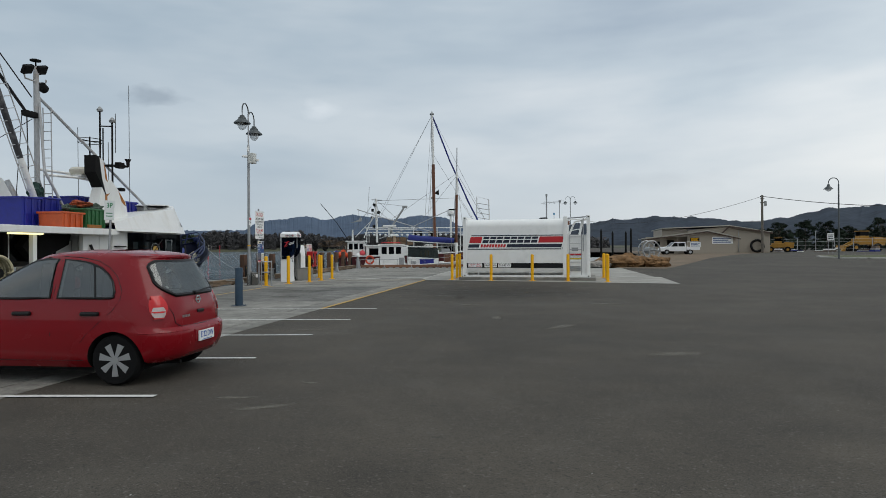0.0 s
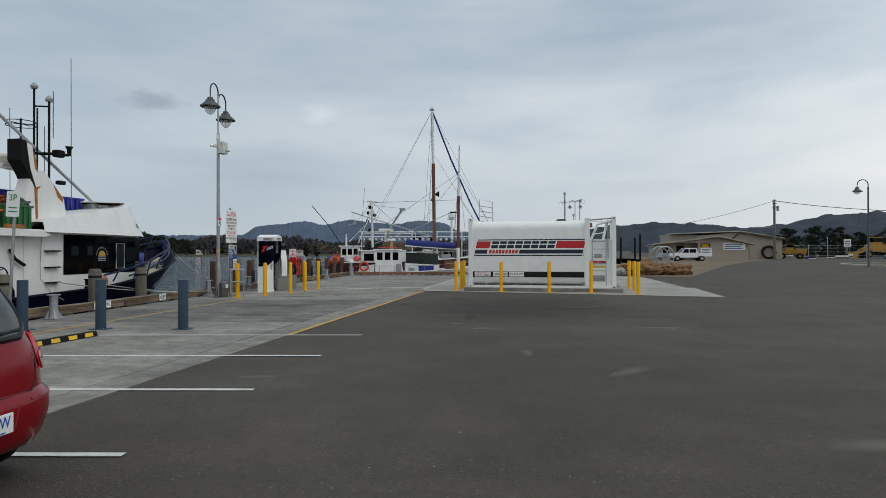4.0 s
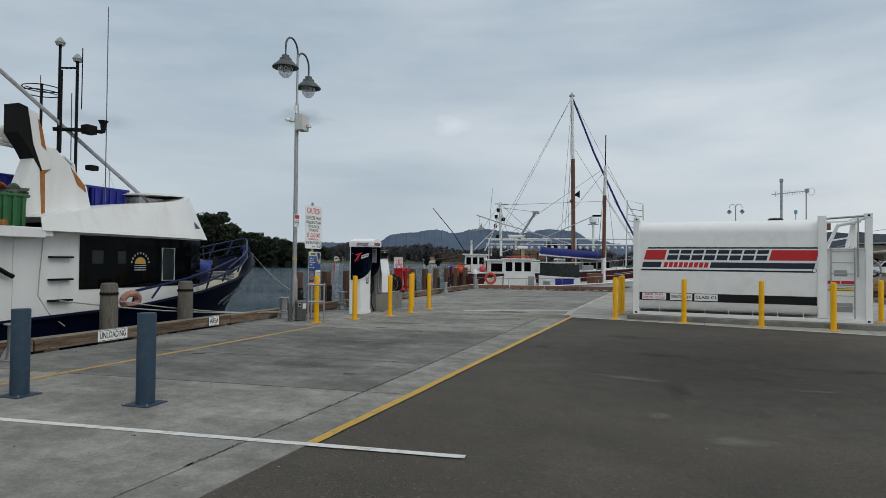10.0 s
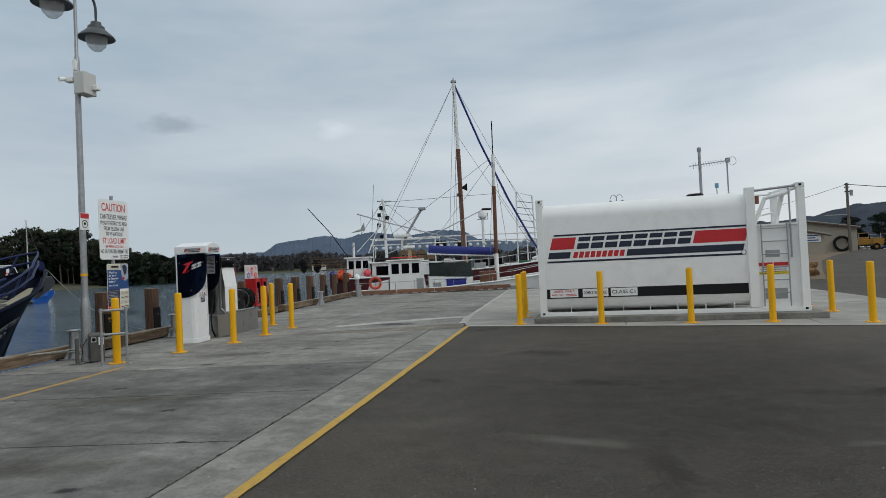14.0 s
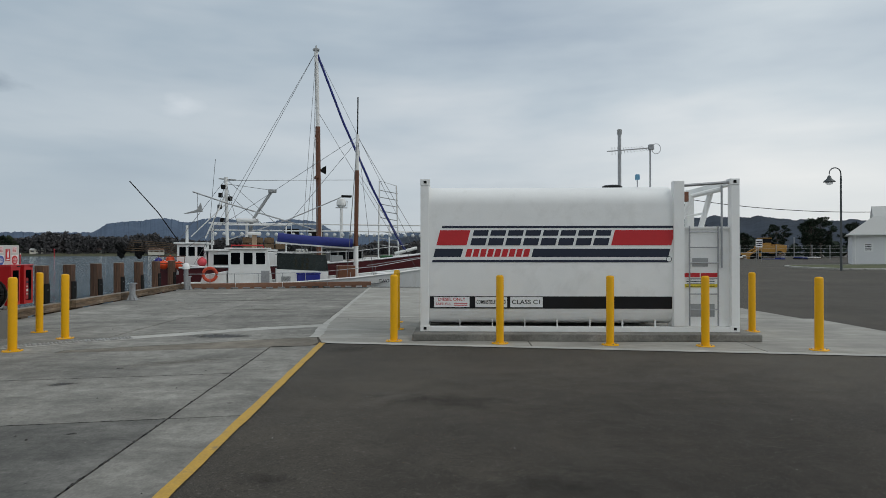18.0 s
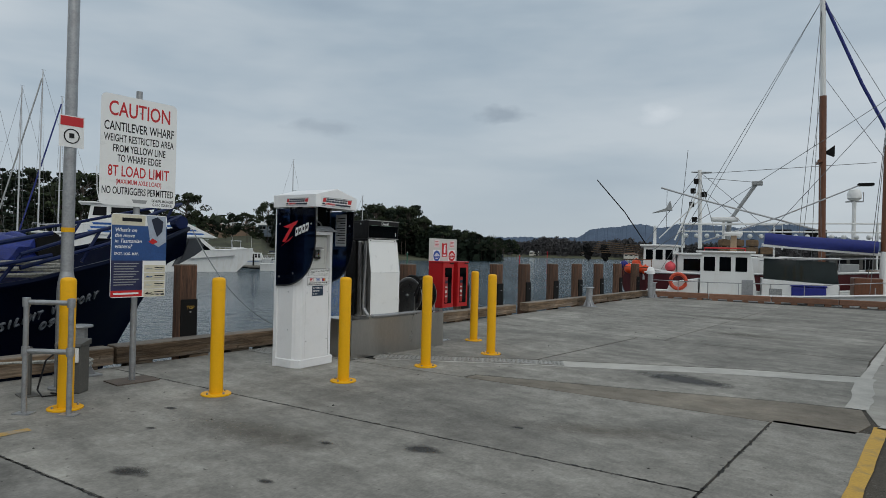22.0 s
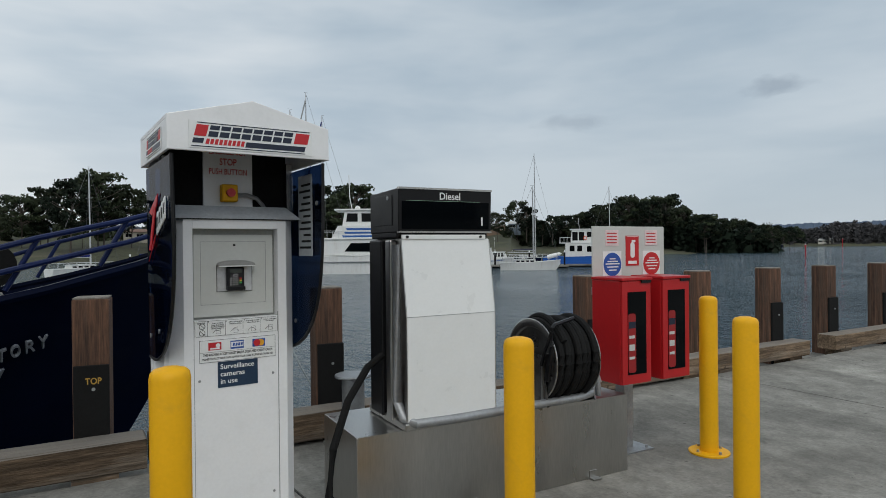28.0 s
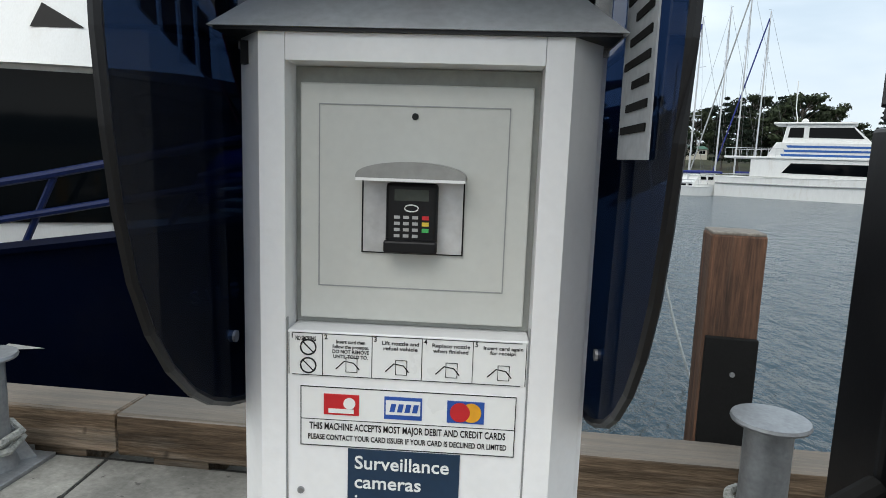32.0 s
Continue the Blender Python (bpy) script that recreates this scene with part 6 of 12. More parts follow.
part("display_rule", bx(-0.26, 0.043, 1.388, 0.22, 0.047, 1.3895), mat("pale_green", (0.3, 0.5, 0.35), 0.4, bump=0), head)
lettering("writing", "Diesel", head, M_PANEL, face(0.02, 0.0445, 1.418), 0.046, 0.135)
lettering("writing", "1", head, M_PANEL, face(0.235, 0.0435, 1.262), 0.055)
part("side_hatch", bx(-0.309, 0.14, 1.24, -0.304, 0.42, 1.43, bevel=0.002), M_BLACK, head)
part("hatch_lock", cy((-0.309, 0.2, 1.41), (-0.314, 0.2, 1.41), 0.012, 0.012, 10), M_GALV, head)
part("hose", tb([(-0.31, 0.3, 0.42), (-0.42, 0.26, 0.36), (-0.56, 0.20, 0.18), (-0.66, 0.16, -0.08), (-0.70, 0.12, -0.34), (-0.62, 0.1, -0.50), (-0.50, 0.14, -0.545), (-0.36, 0.2, -0.55)], 0.022, 8), M_RUBBER, disp, "black rubber hose", smooth=True)
reel = thing("hose_reel", pose(-8.08, -0.66, 0.566, 0, 0, 95), "black hose wound on a stainless hose reel", "hose reel")
M_REEL = mat("dark_polished_steel", (0.16, 0.155, 0.15), 0.3, 0.9, var=0.2, scale=6, bump=0.05)
part("foot", bx(-0.24, -0.12, 0.0, 0.22, 0.24, 0.02), M_STEEL, reel)
part("side_plate", pr([(-0.14, 0.02), (0.26, 0.02), (0.20, 0.36), (-0.08, 0.36)], "x", -0.212, -0.20), M_REEL, reel, "stainless reel stand plate")
part("plate_edge", bx(-0.222, -0.10, 0.02, -0.20, -0.085, 0.36), M_STEEL, reel)
part("side_plate", pr([(-0.14, 0.02), (0.26, 0.02), (0.16, 0.34), (-0.04, 0.34)], "x", 0.205, 0.215), M_REEL, reel)
RX = Matrix.Translation((0, 0.06, 0.31)) @ Matrix.Rotation(radians(90), 4, "Y")
part("flange", lathe(B(), [(0.06, -0.165), (0.225, -0.178), (0.235, -0.192), (0.275, -0.195), (0.283, -0.19), (0.275, -0.183), (0.24, -0.178), (0.06, -0.155)], 40, RX), M_REEL, reel, "dished dark steel flange", smooth=True)
part("flange_rim", tb([(-0.192, 0.06 + 0.283 * math.cos(a), 0.31 + 0.283 * math.sin(a)) for a in (2 * math.pi * k / 40 for k in range(40))], 0.005, 6, True), M_STEEL, reel, smooth=True)
part("flange", lathe(B(), [(0.06, 0.168), (0.275, 0.172), (0.285, 0.18), (0.275, 0.185), (0.06, 0.18)], 40, RX), M_REEL, reel, smooth=True)
part("flange_rim", tb([(0.18, 0.06 + 0.285 * math.cos(a), 0.31 + 0.285 * math.sin(a)) for a in (2 * math.pi * k / 40 for k in range(40))], 0.005, 6, True), M_STEEL, reel, smooth=True)
part("drum", cy((-0.16, 0.06, 0.31), (0.17, 0.06, 0.31), 0.16, 0.16, 24), M_BLACK, reel)
for k in range(7):
    r = 0.268 + 0.014 * math.sin(k * 2.3)
    part("hose_turn", tb([(-0.145 + 0.048 * k + 0.016 * math.sin(a), 0.06 + r * math.cos(a), 0.31 + r * math.sin(a)) for a in (2 * math.pi * j / 28 for j in range(28))], 0.0245, 8, True), M_RUBBER, reel, smooth=True)
part("hose_turn", tb([(-0.10 + 0.02 * math.sin(2 * a), 0.06 + 0.305 * math.cos(a), 0.31 + 0.30 * math.sin(a)) for a in (0.5 + 0.1 * j for j in range(22))], 0.024, 8), M_RUBBER, reel, smooth=True)
part("frame_bar", pr([(-0.22, 0.44), (-0.20, 0.44), (-0.13, 0.20), (-0.17, 0.20)], "x", -0.235, -0.215), M_BLACK, reel)
part("frame_bar", tb([(-0.225, -0.21, 0.45), (-0.225, -0.21, 0.565), (-0.20, -0.20, 0.58), (0.05, -0.10, 0.60)], 0.014, 6), M_BLACK, reel)
part("frame_bar", tb([(-0.225, -0.21, 0.54), (-0.225, -0.13, 0.40), (-0.225, -0.09, 0.30)], 0.013, 6), M_BLACK, reel)
part("hub", cy((-0.205, 0.06, 0.31), (-0.245, 0.06, 0.31), 0.022, 0.018, 14), M_GALV, reel)
part("outlet", tb([(0.19, 0.0, 0.26), (0.27, -0.06, 0.19), (0.29, -0.08, 0.1), (0.29, -0.08, 0.03)], 0.022, 8), M_GALV, reel, smooth=True)
part("coupling", cy((0.27, -0.065, 0.18), (0.288, -0.078, 0.12), 0.032, 0.032, 8), M_GALV, reel)


# ---- fire extinguisher cabinets and their sign ----
cab = None
M_CYLINDER = mat("extinguisher_red", (0.30, 0.012, 0.014), 0.35, var=0.05, bump=0.02)
for k in range(2):
    m = pose(-8.059 - 0.036 * k, -0.115 + 0.422 * k, 0.628, 0, 0, 95.3)
    if cab:
        copy_thing(cab, m)
        continue
    cab = thing("extinguisher_cabinet", m, "red steel fire extinguisher cabinet with a dark glass door", "extinguisher cabinet", "fire cabinets")
    part("shell", bx(0.0, 0.02, 0.0, 0.30, 0.318, 0.775, bevel=0.006), M_RED, cab)
    dr = part("door", bx(0.002, 0.0, 0.004, 0.298, 0.0185, 0.772, bevel=0.004), M_RED, cab)
    part("pane", bx(0.055, -0.003, 0.075, 0.245, 0.0, 0.69), M_WINDOW, dr, "dark glass pane")
    part("lip", bx(-0.006, -0.010, 0.776, 0.306, 0.322, 0.797, bevel=0.004), M_RED, cab)
    part("name_plate", bx(0.19, -0.013, 0.755, 0.29, -0.001, 0.775), M_BLACK, dr)
    part("inner_cylinder", pr(rrect(0.058, 0.09, 0.135, 0.53, 0.02), "y", -0.0042, -0.0028), M_CYLINDER, dr, "red extinguisher behind the glass")
    part("inner_label", bx(0.062, -0.006, 0.42, 0.132, -0.0045, 0.47), M_NAVY, dr)
    for z, h in ((0.345, 0.022), (0.255, 0.045), (0.19, 0.02)):
        part("inner_label", bx(0.066, -0.006, z, 0.122, -0.0045, z + h), M_KIOSK_GREY, dr)
fire = thing("fire_sign_board", pose(-8.059, -0.115, 0, 0, 0, 95.3), "grey board with red and blue fire signs on a steel post", "sign board")
part("board", bx(0.02, 0.330, 1.40, 0.82, 0.342, 1.82, bevel=0.003), M_KIOSK_GREY, fire)
part("post", bx(0.36, 0.344, 0.0, 0.46, 0.444, 1.6, bevel=0.006), M_GALV, fire)
part("cross_arm", bx(0.02, 0.32, 0.72, 0.72, 0.345, 0.78), M_GALV, fire)
part("cross_arm", bx(0.02, 0.32, 1.28, 0.72, 0.345, 1.34), M_GALV, fire)
part("base_plate", bx(0.24, 0.24, 0.0, 0.58, 0.54, 0.012), M_GALV, fire)
for bx_, by_ in ((0.28, 0.28), (0.54, 0.28), (0.28, 0.50), (0.54, 0.50)):
    part("bolt", cy((bx_, by_, 0.012), (bx_, by_, 0.03), 0.012, 0.012, 6), M_GALV, fire)
sg = part("extinguisher_sign", bx(0.375, 0.326, 1.50, 0.52, 0.3295, 1.745), M_SIGN_RED, fire, "red fire extinguisher sign")
part("symbol", pr(rrect(0.425, 1.565, 0.472, 1.69, 0.02), "y", 0.323, 0.3265), M_PANEL, sg)
part("symbol", bx(0.44, 0.323, 1.69, 0.48, 0.3265, 1.71), M_PANEL, sg)
part("rule", bx(0.385, 0.324, 1.735, 0.51, 0.3265, 1.738), M_PANEL, sg)
part("rule", bx(0.40, 0.324, 1.515, 0.495, 0.3265, 1.54), M_PANEL, sg)
for cx, mm in ((0.225, M_CARD_BLUE), (0.665, M_SIGN_RED)):
    part("sign_ground", bx(cx - 0.10, 0.326, 1.41, cx + 0.10, 0.3295, 1.62), M_PANEL, fire)
    part("round_sign", pr(disc(cx, 1.515, 0.094, 28), "y", 0.322, 0.3265), mm, fire)
    for z, w in ((1.555, 0.03), (1.535, 0.055), (1.515, 0.075), (1.49, 0.06), (1.465, 0.04)):
        part("print_bar", bx(cx - w, 0.320, z, cx + w, 0.3225, z + 0.009), M_PANEL, fire)
    part("sign_ground", bx(cx - 0.07, 0.326, 1.665, cx + 0.07, 0.3295, 1.79), mat("pink_print", (0.74, 0.60, 0.60), 0.5, bump=0), fire)
    for z in (1.685, 1.71, 1.735, 1.76):
        part("print_bar", bx(cx - 0.055, 0.3245, z, cx + 0.05, 0.327, z + 0.008), M_SIGN_RED, fire)


# ---- boats ----
def hull(stations, name, material, parent, steps=7, flare=1.5, deck_drop=0.35, deck_mat=None, rail_mat=None):
    """A hull from rows of (y, half breadth, sheer height, half breadth at the water, foot height), bow first."""
    bm = B()
    rows = []
    for y, b, zs, w, zb in stations:
        ring = []
        for sgn in (1, -1):
            col = []
            for k in range(steps + 1):
                u = k / steps
                col.append((sgn * (w + (b - w) * u ** flare), y, zb + (zs - zb) * u))
            ring.append(col)
        rows.append([bm.verts.new(p) for p in ring[0][::-1]] + [bm.verts.new(p) for p in ring[1]])
    for a, b in zip(rows, rows[1:]):
        for k in range(len(a) - 1):
            bm.faces.new((a[k], a[k + 1], b[k + 1], b[k]))
    bm.faces.new(rows[-1])
    bmesh.ops.remove_doubles(bm, verts=bm.verts, dist=0.004)
    h = part(name, bm, material, parent, smooth=True)
    dk = B()
    L, R = [], []
    for y, b, zs, w, zb in stations[1:]:
        drop = min(deck_drop, 0.6 * (zs - zb))
        half = max(0.01, w + (b - w) * (1 - drop / (zs - zb)) ** flare - 0.04)
        L.append(dk.verts.new((half, y, zs - drop)))
        R.append(dk.verts.new((-half, y, zs - drop)))
    for k in range(len(L) - 1):
        dk.faces.new((L[k], L[k + 1], R[k + 1], R[k]))
    part("deck", dk, deck_mat or M_KIOSK_GREY, parent)
    line = [(b + 0.01, y, zs) for y, b, zs, w, zb in stations]
    gun = B()
    tube(gun, line, 0.05, 6)
    tube(gun, [(-x, y, z) for x, y, z in line], 0.05, 6)
    part("gunwale", gun, rail_mat or material, parent, smooth=True)
    return h


fv = thing("fishing_vessel", pose(-13.38, -2.42, 0, 0, 0, 5), "navy blue and white steel fishing vessel moored at the wharf", "fishing boat")
FV = [(0.26, 0.10, 1.93, 0.02, 1.42), (-0.10, 0.45, 1.84, 0.0, 1.22), (-0.6, 0.82, 1.69, 0.0, 0.50), (-1.2, 1.30, 1.50, 0.02, -0.55), (-2.0, 1.75, 1.29, 0.08, -1.75),
      (-3.2, 2.15, 1.03, 0.55, -2.2), (-5.0, 2.52, 0.78, 1.45, -2.2), (-7.5, 2.78, 0.55, 2.25, -2.2), (-12, 2.86, 0.42, 2.6, -2.2), (-18, 2.78, 0.48, 2.5, -2.2), (-23, 2.45, 0.62, 2.2, -2.2)]
hull(FV, "hull", M_HULL_BLUE, fv, 8, 1.45, 0.55, mat("deck_cream", (0.42, 0.38, 0.28), 0.7))
front_house = B()
prism(front_house, [(2.12, -9.9), (2.12, -5.0), (1.78, -4.25), (0.9, -3.95), (-0.9, -3.95), (-1.78, -4.25), (-2.12, -5.0), (-2.12, -9.9)], "z", -0.1, 2.24)
part("wheelhouse", front_house, M_BOAT_WHITE, fv)
# window band set proud of the house
band = B()
lo = [(2.135, -8.42), (2.135, -4.98), (1.795, -4.235), (0.9, -3.93), (-0.9, -3.93), (-1.795, -4.235), (-2.135, -4.98), (-2.135, -8.42)]
L = [band.verts.new((x, y, 0.98)) for x, y in lo]
H = [band.verts.new((x, y, 2.2)) for x, y in lo]
for k in range(len(lo) - 1):
    band.faces.new((L[k], L[k + 1], H[k + 1], H[k]))
part("window_band", band, M_WINDOW, fv, "black tinted window band")
M_WINFRAME = mat("window_frame_alloy", (0.5, 0.52, 0.52), 0.35, 0.6)
M_PALE_PANE = glass("pale_pane", (0.015, 0.022, 0.024), 0.05, 0.0, 1.4)
for y0, y1, z0, z1 in ((-6.02, -5.6, 1.12, 1.96), ):
    part("window_frame", tb([(2.145, y0, z0), (2.145, y1, z0), (2.145, y1, z1), (2.145, y0, z1)], 0.022, 6, True), M_WINFRAME, fv)
    part("pane", bx(2.136, y0, z0, 2.142, y1, z1), M_PALE_PANE, fv)
for y0, y1 in ((-8.15, -7.75), (-7.45, -7.12)):
    part("pane", bx(2.136, y0 + 0.05, 1.56, 2.14, y1 - 0.05, 1.86), M_PALE_PANE, fv)
part("emblem", pr([(-6.72 + 0.17 * math.cos(a), 1.55 + 0.17 * math.sin(a)) for a in (math.pi * k / 14 for k in range(15))], "x", 2.136, 2.141), mat("emblem_gold", (0.42, 0.27, 0.05), 0.5, bump=0), fv, "gold rising sun emblem")
for k in range(3):
    part("emblem_bar", bx(2.136, -6.90, 1.50 - 0.055 * k, 2.141, -6.54, 1.525 - 0.055 * k), M_GREY, fv)
for k in range(9):
    a = math.pi * (k + 0.5) / 9
    part("emblem_mark", bx(2.136, -6.72 + 0.27 * math.cos(a) - 0.018, 1.55 + 0.27 * math.sin(a) - 0.025, 2.141, -6.72 + 0.27 * math.cos(a) + 0.018, 1.55 + 0.27 * math.sin(a) + 0.025), M_GREY, fv)
# after house and canopy
part("house_side", bx(1.95, -10.66, 0.0, 2.1, -9.88, 2.2), M_BOAT_WHITE, fv)
# near-black paint here holds the shade of the space under the canopy
part("house_wall", bx(-2.0, -13.0, 0.0, 1.35, -12.85, 2.2), M_DARK, fv)
part("house_wall", bx(1.2, -12.85, 0.0, 1.3, -9.9, 2.2), M_BOAT_WHITE, fv)
for y0, y1 in ((-12.75, -12.0), (-11.85, -10.9)):
    part("window", bx(1.29, y0, 1.1, 1.31, y1, 2.1, bevel=0.01), M_WINDOW, fv)
part("dark_net", pr([(-12.1, 1.2), (-10.7, 1.75), (-10.6, 2.1), (-12.2, 2.1), (-12.6, 1.7)], "x", 1.32, 1.6), M_DARK, fv, "black net hung under the canopy")
# same dark paint, again for the shaded space aft
part("after_wall", bx(-2.2, -15.6, 0.0, 1.6, -15.5, 2.2), M_DARK, fv)
for y in (-13.0, -15.6, -18.6, -21.4):
    part("canopy_post", bx(2.18, y, 0.2, 2.32, y + 0.14, 2.14), M_BOAT_WHITE, fv)
part("canopy", bx(-2.5, -22.5, 2.12, 2.45, -9.3, 2.28, bevel=0.02), M_BOAT_WHITE, fv)
part("canopy_fascia", bx(2.43, -22.5, 2.09, 2.50, -9.5, 2.30, bevel=0.015), M_BOAT_WHITE, fv)
M_WARM = bpy.data.materials.new("lit_tube")
M_WARM.use_nodes = True
M_WARM.node_tree.nodes["Principled BSDF"].inputs["Emission Color"].default_value = (1, 0.85, 0.35, 1)
M_WARM.node_tree.nodes["Principled BSDF"].inputs["Emission Strength"].default_value = 1.6
part("deck_light", bx(2.30, -13.9, 2.04, 2.40, -12.7, 2.09), M_WARM, fv, "lit yellow tube lamp")
part("deck_light", bx(2.30, -15.3, 2.04, 2.40, -15.0, 2.09), M_WARM, fv, "lit yellow lamp")
# visor: wedge that rises to the front, rounded in plan
bot = [(2.52, -9.6), (2.45, -7.3), (2.25, -5.2), (1.9, -4.15), (1.3, -3.55), (0.0, -3.5)]
top = [(2.46, -9.6, 2.52), (2.16, -7.4, 2.95), (1.84, -5.15, 3.26), (1.48, -4.40, 3.44), (1.0, -4.0, 3.49), (0.0, -3.88, 3.50)]


def eased(pts, n=4):
    """A smooth line through the points, with n steps between each two."""
    out = []
    for k in range(len(pts) - 1):
        a, b, c, e = (Vector(pts[min(max(j, 0), len(pts) - 1)]) for j in (k - 1, k, k + 1, k + 2))
        for q in range(n):
            u = q / n
            out.append(tuple(0.5 * (2 * b + (c - a) * u + (2 * a - 5 * b + 4 * c - e) * u * u + (3 * b - a - 3 * c + e) * u ** 3)))
    return out + [tuple(pts[-1])]


bot, top = eased([(x, y, 0) for x, y in bot]), eased(top)
bot = [p[:2] for p in bot]
vis = B()
bb = [(x, y, 2.24) for x, y in bot] + [(-x, y, 2.24) for x, y in bot[-2::-1]]
tt = top + [(-x, y, z) for x, y, z in top[-2::-1]]
VB = [vis.verts.new(p) for p in bb]
VT = [vis.verts.new(p) for p in tt]
for k in range(len(bb) - 1):
    vis.faces.new((VB[k], VB[k + 1], VT[k + 1], VT[k]))
for k in range(len(tt) // 2):
    j = len(tt) - 1 - k
    if j - 1 > k + 1 or j - 1 == k + 1:
        vis.faces.new((VT[k], VT[k + 1], VT[j - 1], VT[j])) if k + 1 != j - 1 else vis.faces.new((VT[k], VT[k + 1], VT[j]))
        vis.faces.new((VB[k], VB[k + 1], VB[j - 1], VB[j])) if k + 1 != j - 1 else vis.faces.new((VB[k], VB[k + 1], VB[j]))
part("visor", vis, M_BOAT_WHITE, fv, "white flared wheelhouse visor", smooth=True)
# painted emblem and lines of writing on the visor's bow quarter
def on_visor(s, v, off=0.012):
    """A place on the visor's face: s along its edge, v of the way up."""
    k = int(s)
    a0, a1, b0, b1 = Vector((*bot[k], 2.24)), Vector((*bot[k + 1], 2.24)), Vector(top[k]), Vector(top[k + 1])
    n0 = (a1 - a0).cross(b0 - a0).normalized()
    n0 = n0 if n0.y > 0 else -n0
    return a0.lerp(a1, s - k).lerp(b0.lerp(b1, s - k), v) + n0 * off


def visor_bar(name, s0, s1, v0, v1, material, label="", arch=False):
    bm = B()
    cols = []
    for q in range(9):
        u = q / 8
        rise = math.sin(math.pi * u) if arch else 1.0
        cols.append([bm.verts.new(on_visor(s0 + (s1 - s0) * u, v0)), bm.verts.new(on_visor(s0 + (s1 - s0) * u, v0 + (v1 - v0) * max(0.05, rise)))])
    for a, b in zip(cols, cols[1:]):
        bm.faces.new((a[0], b[0], b[1], a[1]))
    part(name, bm, material, fv, label)


port = B()
port.faces.new([port.verts.new(on_visor(s0, v0)) for s0, v0 in ((9.6, 0.26), (11.3, 0.26), (9.8, 0.44))])
part("visor_port", port, M_WINDOW, fv, "small dark triangular window")
q_ = 0.85
visor_bar("emblem_sun", 16.2 + q_, 17.3 + q_, 0.58, 0.76, mat("emblem_orange", (0.62, 0.30, 0.03), 0.5, bump=0), "painted orange half sun", True)
for s0, s1, v0, v1 in ((16.1, 17.4, 0.53, 0.56), (16.3, 17.2, 0.49, 0.515), (16.2, 17.3, 0.40, 0.455), (16.5, 17.0, 0.345, 0.37), (15.9, 16.3, 0.20, 0.25), (16.45, 18.1, 0.20, 0.25), (16.1, 16.35, 0.70, 0.80), (16.5, 17.0, 0.80, 0.85), (17.15, 17.4, 0.70, 0.80)):
    visor_bar("print_bar", s0 + q_, s1 + q_, v0, v1, M_CARD_BLUE)
part("roof_hatch", bx(-1.2, -5.7, 3.0, 1.0, -4.8, 3.36, bevel=0.02), M_BOAT_WHITE, fv)
lid = pr([(1.5, -6.1), (1.5, -5.1), (1.35, -4.5), (1.05, -4.05), (0.6, -3.78), (0.0, -3.66), (-0.6, -3.78), (-1.05, -4.05), (-1.35, -4.5), (-1.5, -5.1), (-1.5, -6.1)], "z", 3.37, 3.40)
for v in lid.verts:
    v.co.z += 0.055 * (v.co.y + 6.1)
part("roof_lid", lid, M_BOAT_WHITE, fv)
for y in (-8.9, ):
    for z in (0.75, 1.2, 1.68):
        part("step", bx(2.12, y - 0.26, z, 2.24, y + 0.26, z + 0.04), M_DARK, fv)
# exhaust pylons
for cx, dy in ((1.55, 0.25), (-1.55, -1.2)):
    def plate(name, pts, half, material, parent=None, label="", bevel=0.0):
        return part(name, pr([(y + dy, z) for y, z in pts], "x", cx - half, cx + half, bevel), material, parent or fv, label)
    pyl = plate("exhaust_pylon", [(-10, 2.38), (-8, 2.55), (-8.2, 3.35), (-8.6, 3.75), (-9, 4.10), (-9.4, 4.10), (-9.6, 3.5)], 0.2, M_BOAT_WHITE, None, "white exhaust pylon with rust streaks", 0.02)
    plate("exhaust_tip", [(-9.4, 3.55), (-9.11, 3.62), (-9.45, 4.78), (-9.81, 4.86)], 0.21, M_BOAT_WHITE, pyl)
    plate("soot", [(-9.61, 3.98), (-9.35, 3.55), (-9.31, 3.56), (-9.52, 4.1), (-9.66, 4.86), (-9.86, 4.9), (-9.86, 4.3)], 0.216, M_DARK, pyl, "sooty black exhaust end")
    plate("rust", [(-9.30, 2.6), (-9.22, 2.6), (-9.24, 3.5), (-9.10, 3.62), (-9.30, 4.12), (-9.42, 4.1), (-9.36, 3.6)], 0.206, M_RUST, pyl, "orange rust streak")
    plate("rust", [(-9.34, 4.1), (-9.22, 4.0), (-9.32, 4.45), (-9.44, 4.7)], 0.212, M_RUST, pyl)
    plate("rust", [(-8.45, 3.35), (-8.22, 3.2), (-8.25, 3.36), (-8.63, 3.74)], 0.2045, M_RUST, pyl)
part("rust", bx(2.44, -10.9, 2.31, 2.509, -10.3, 2.41), M_RUST, fv)
# mast, ladder, floodlights, derrick
M_MAST = mat("grey_mast_paint", (0.38, 0.39, 0.40), 0.5, var=0.12, stain=(0.25, 0.17, 0.1), stain_amount=0.5)
part("mast", tb([(0.35, -10.55, 0.0), (0.35, -10.6, 7.75)], 0.085, 14), M_MAST, fv, smooth=True)
for x in (0.47, 0.77):
    part("ladder_rail", tb([(x, -10.4, 2.4), (x, -10.45, 6.4)], 0.018, 6), M_MAST, fv)
for k in range(13):
    part("ladder_rung", tb([(0.47, -10.42, 2.6 + 0.3 * k), (0.77, -10.42, 2.6 + 0.3 * k)], 0.013, 6), M_MAST, fv)
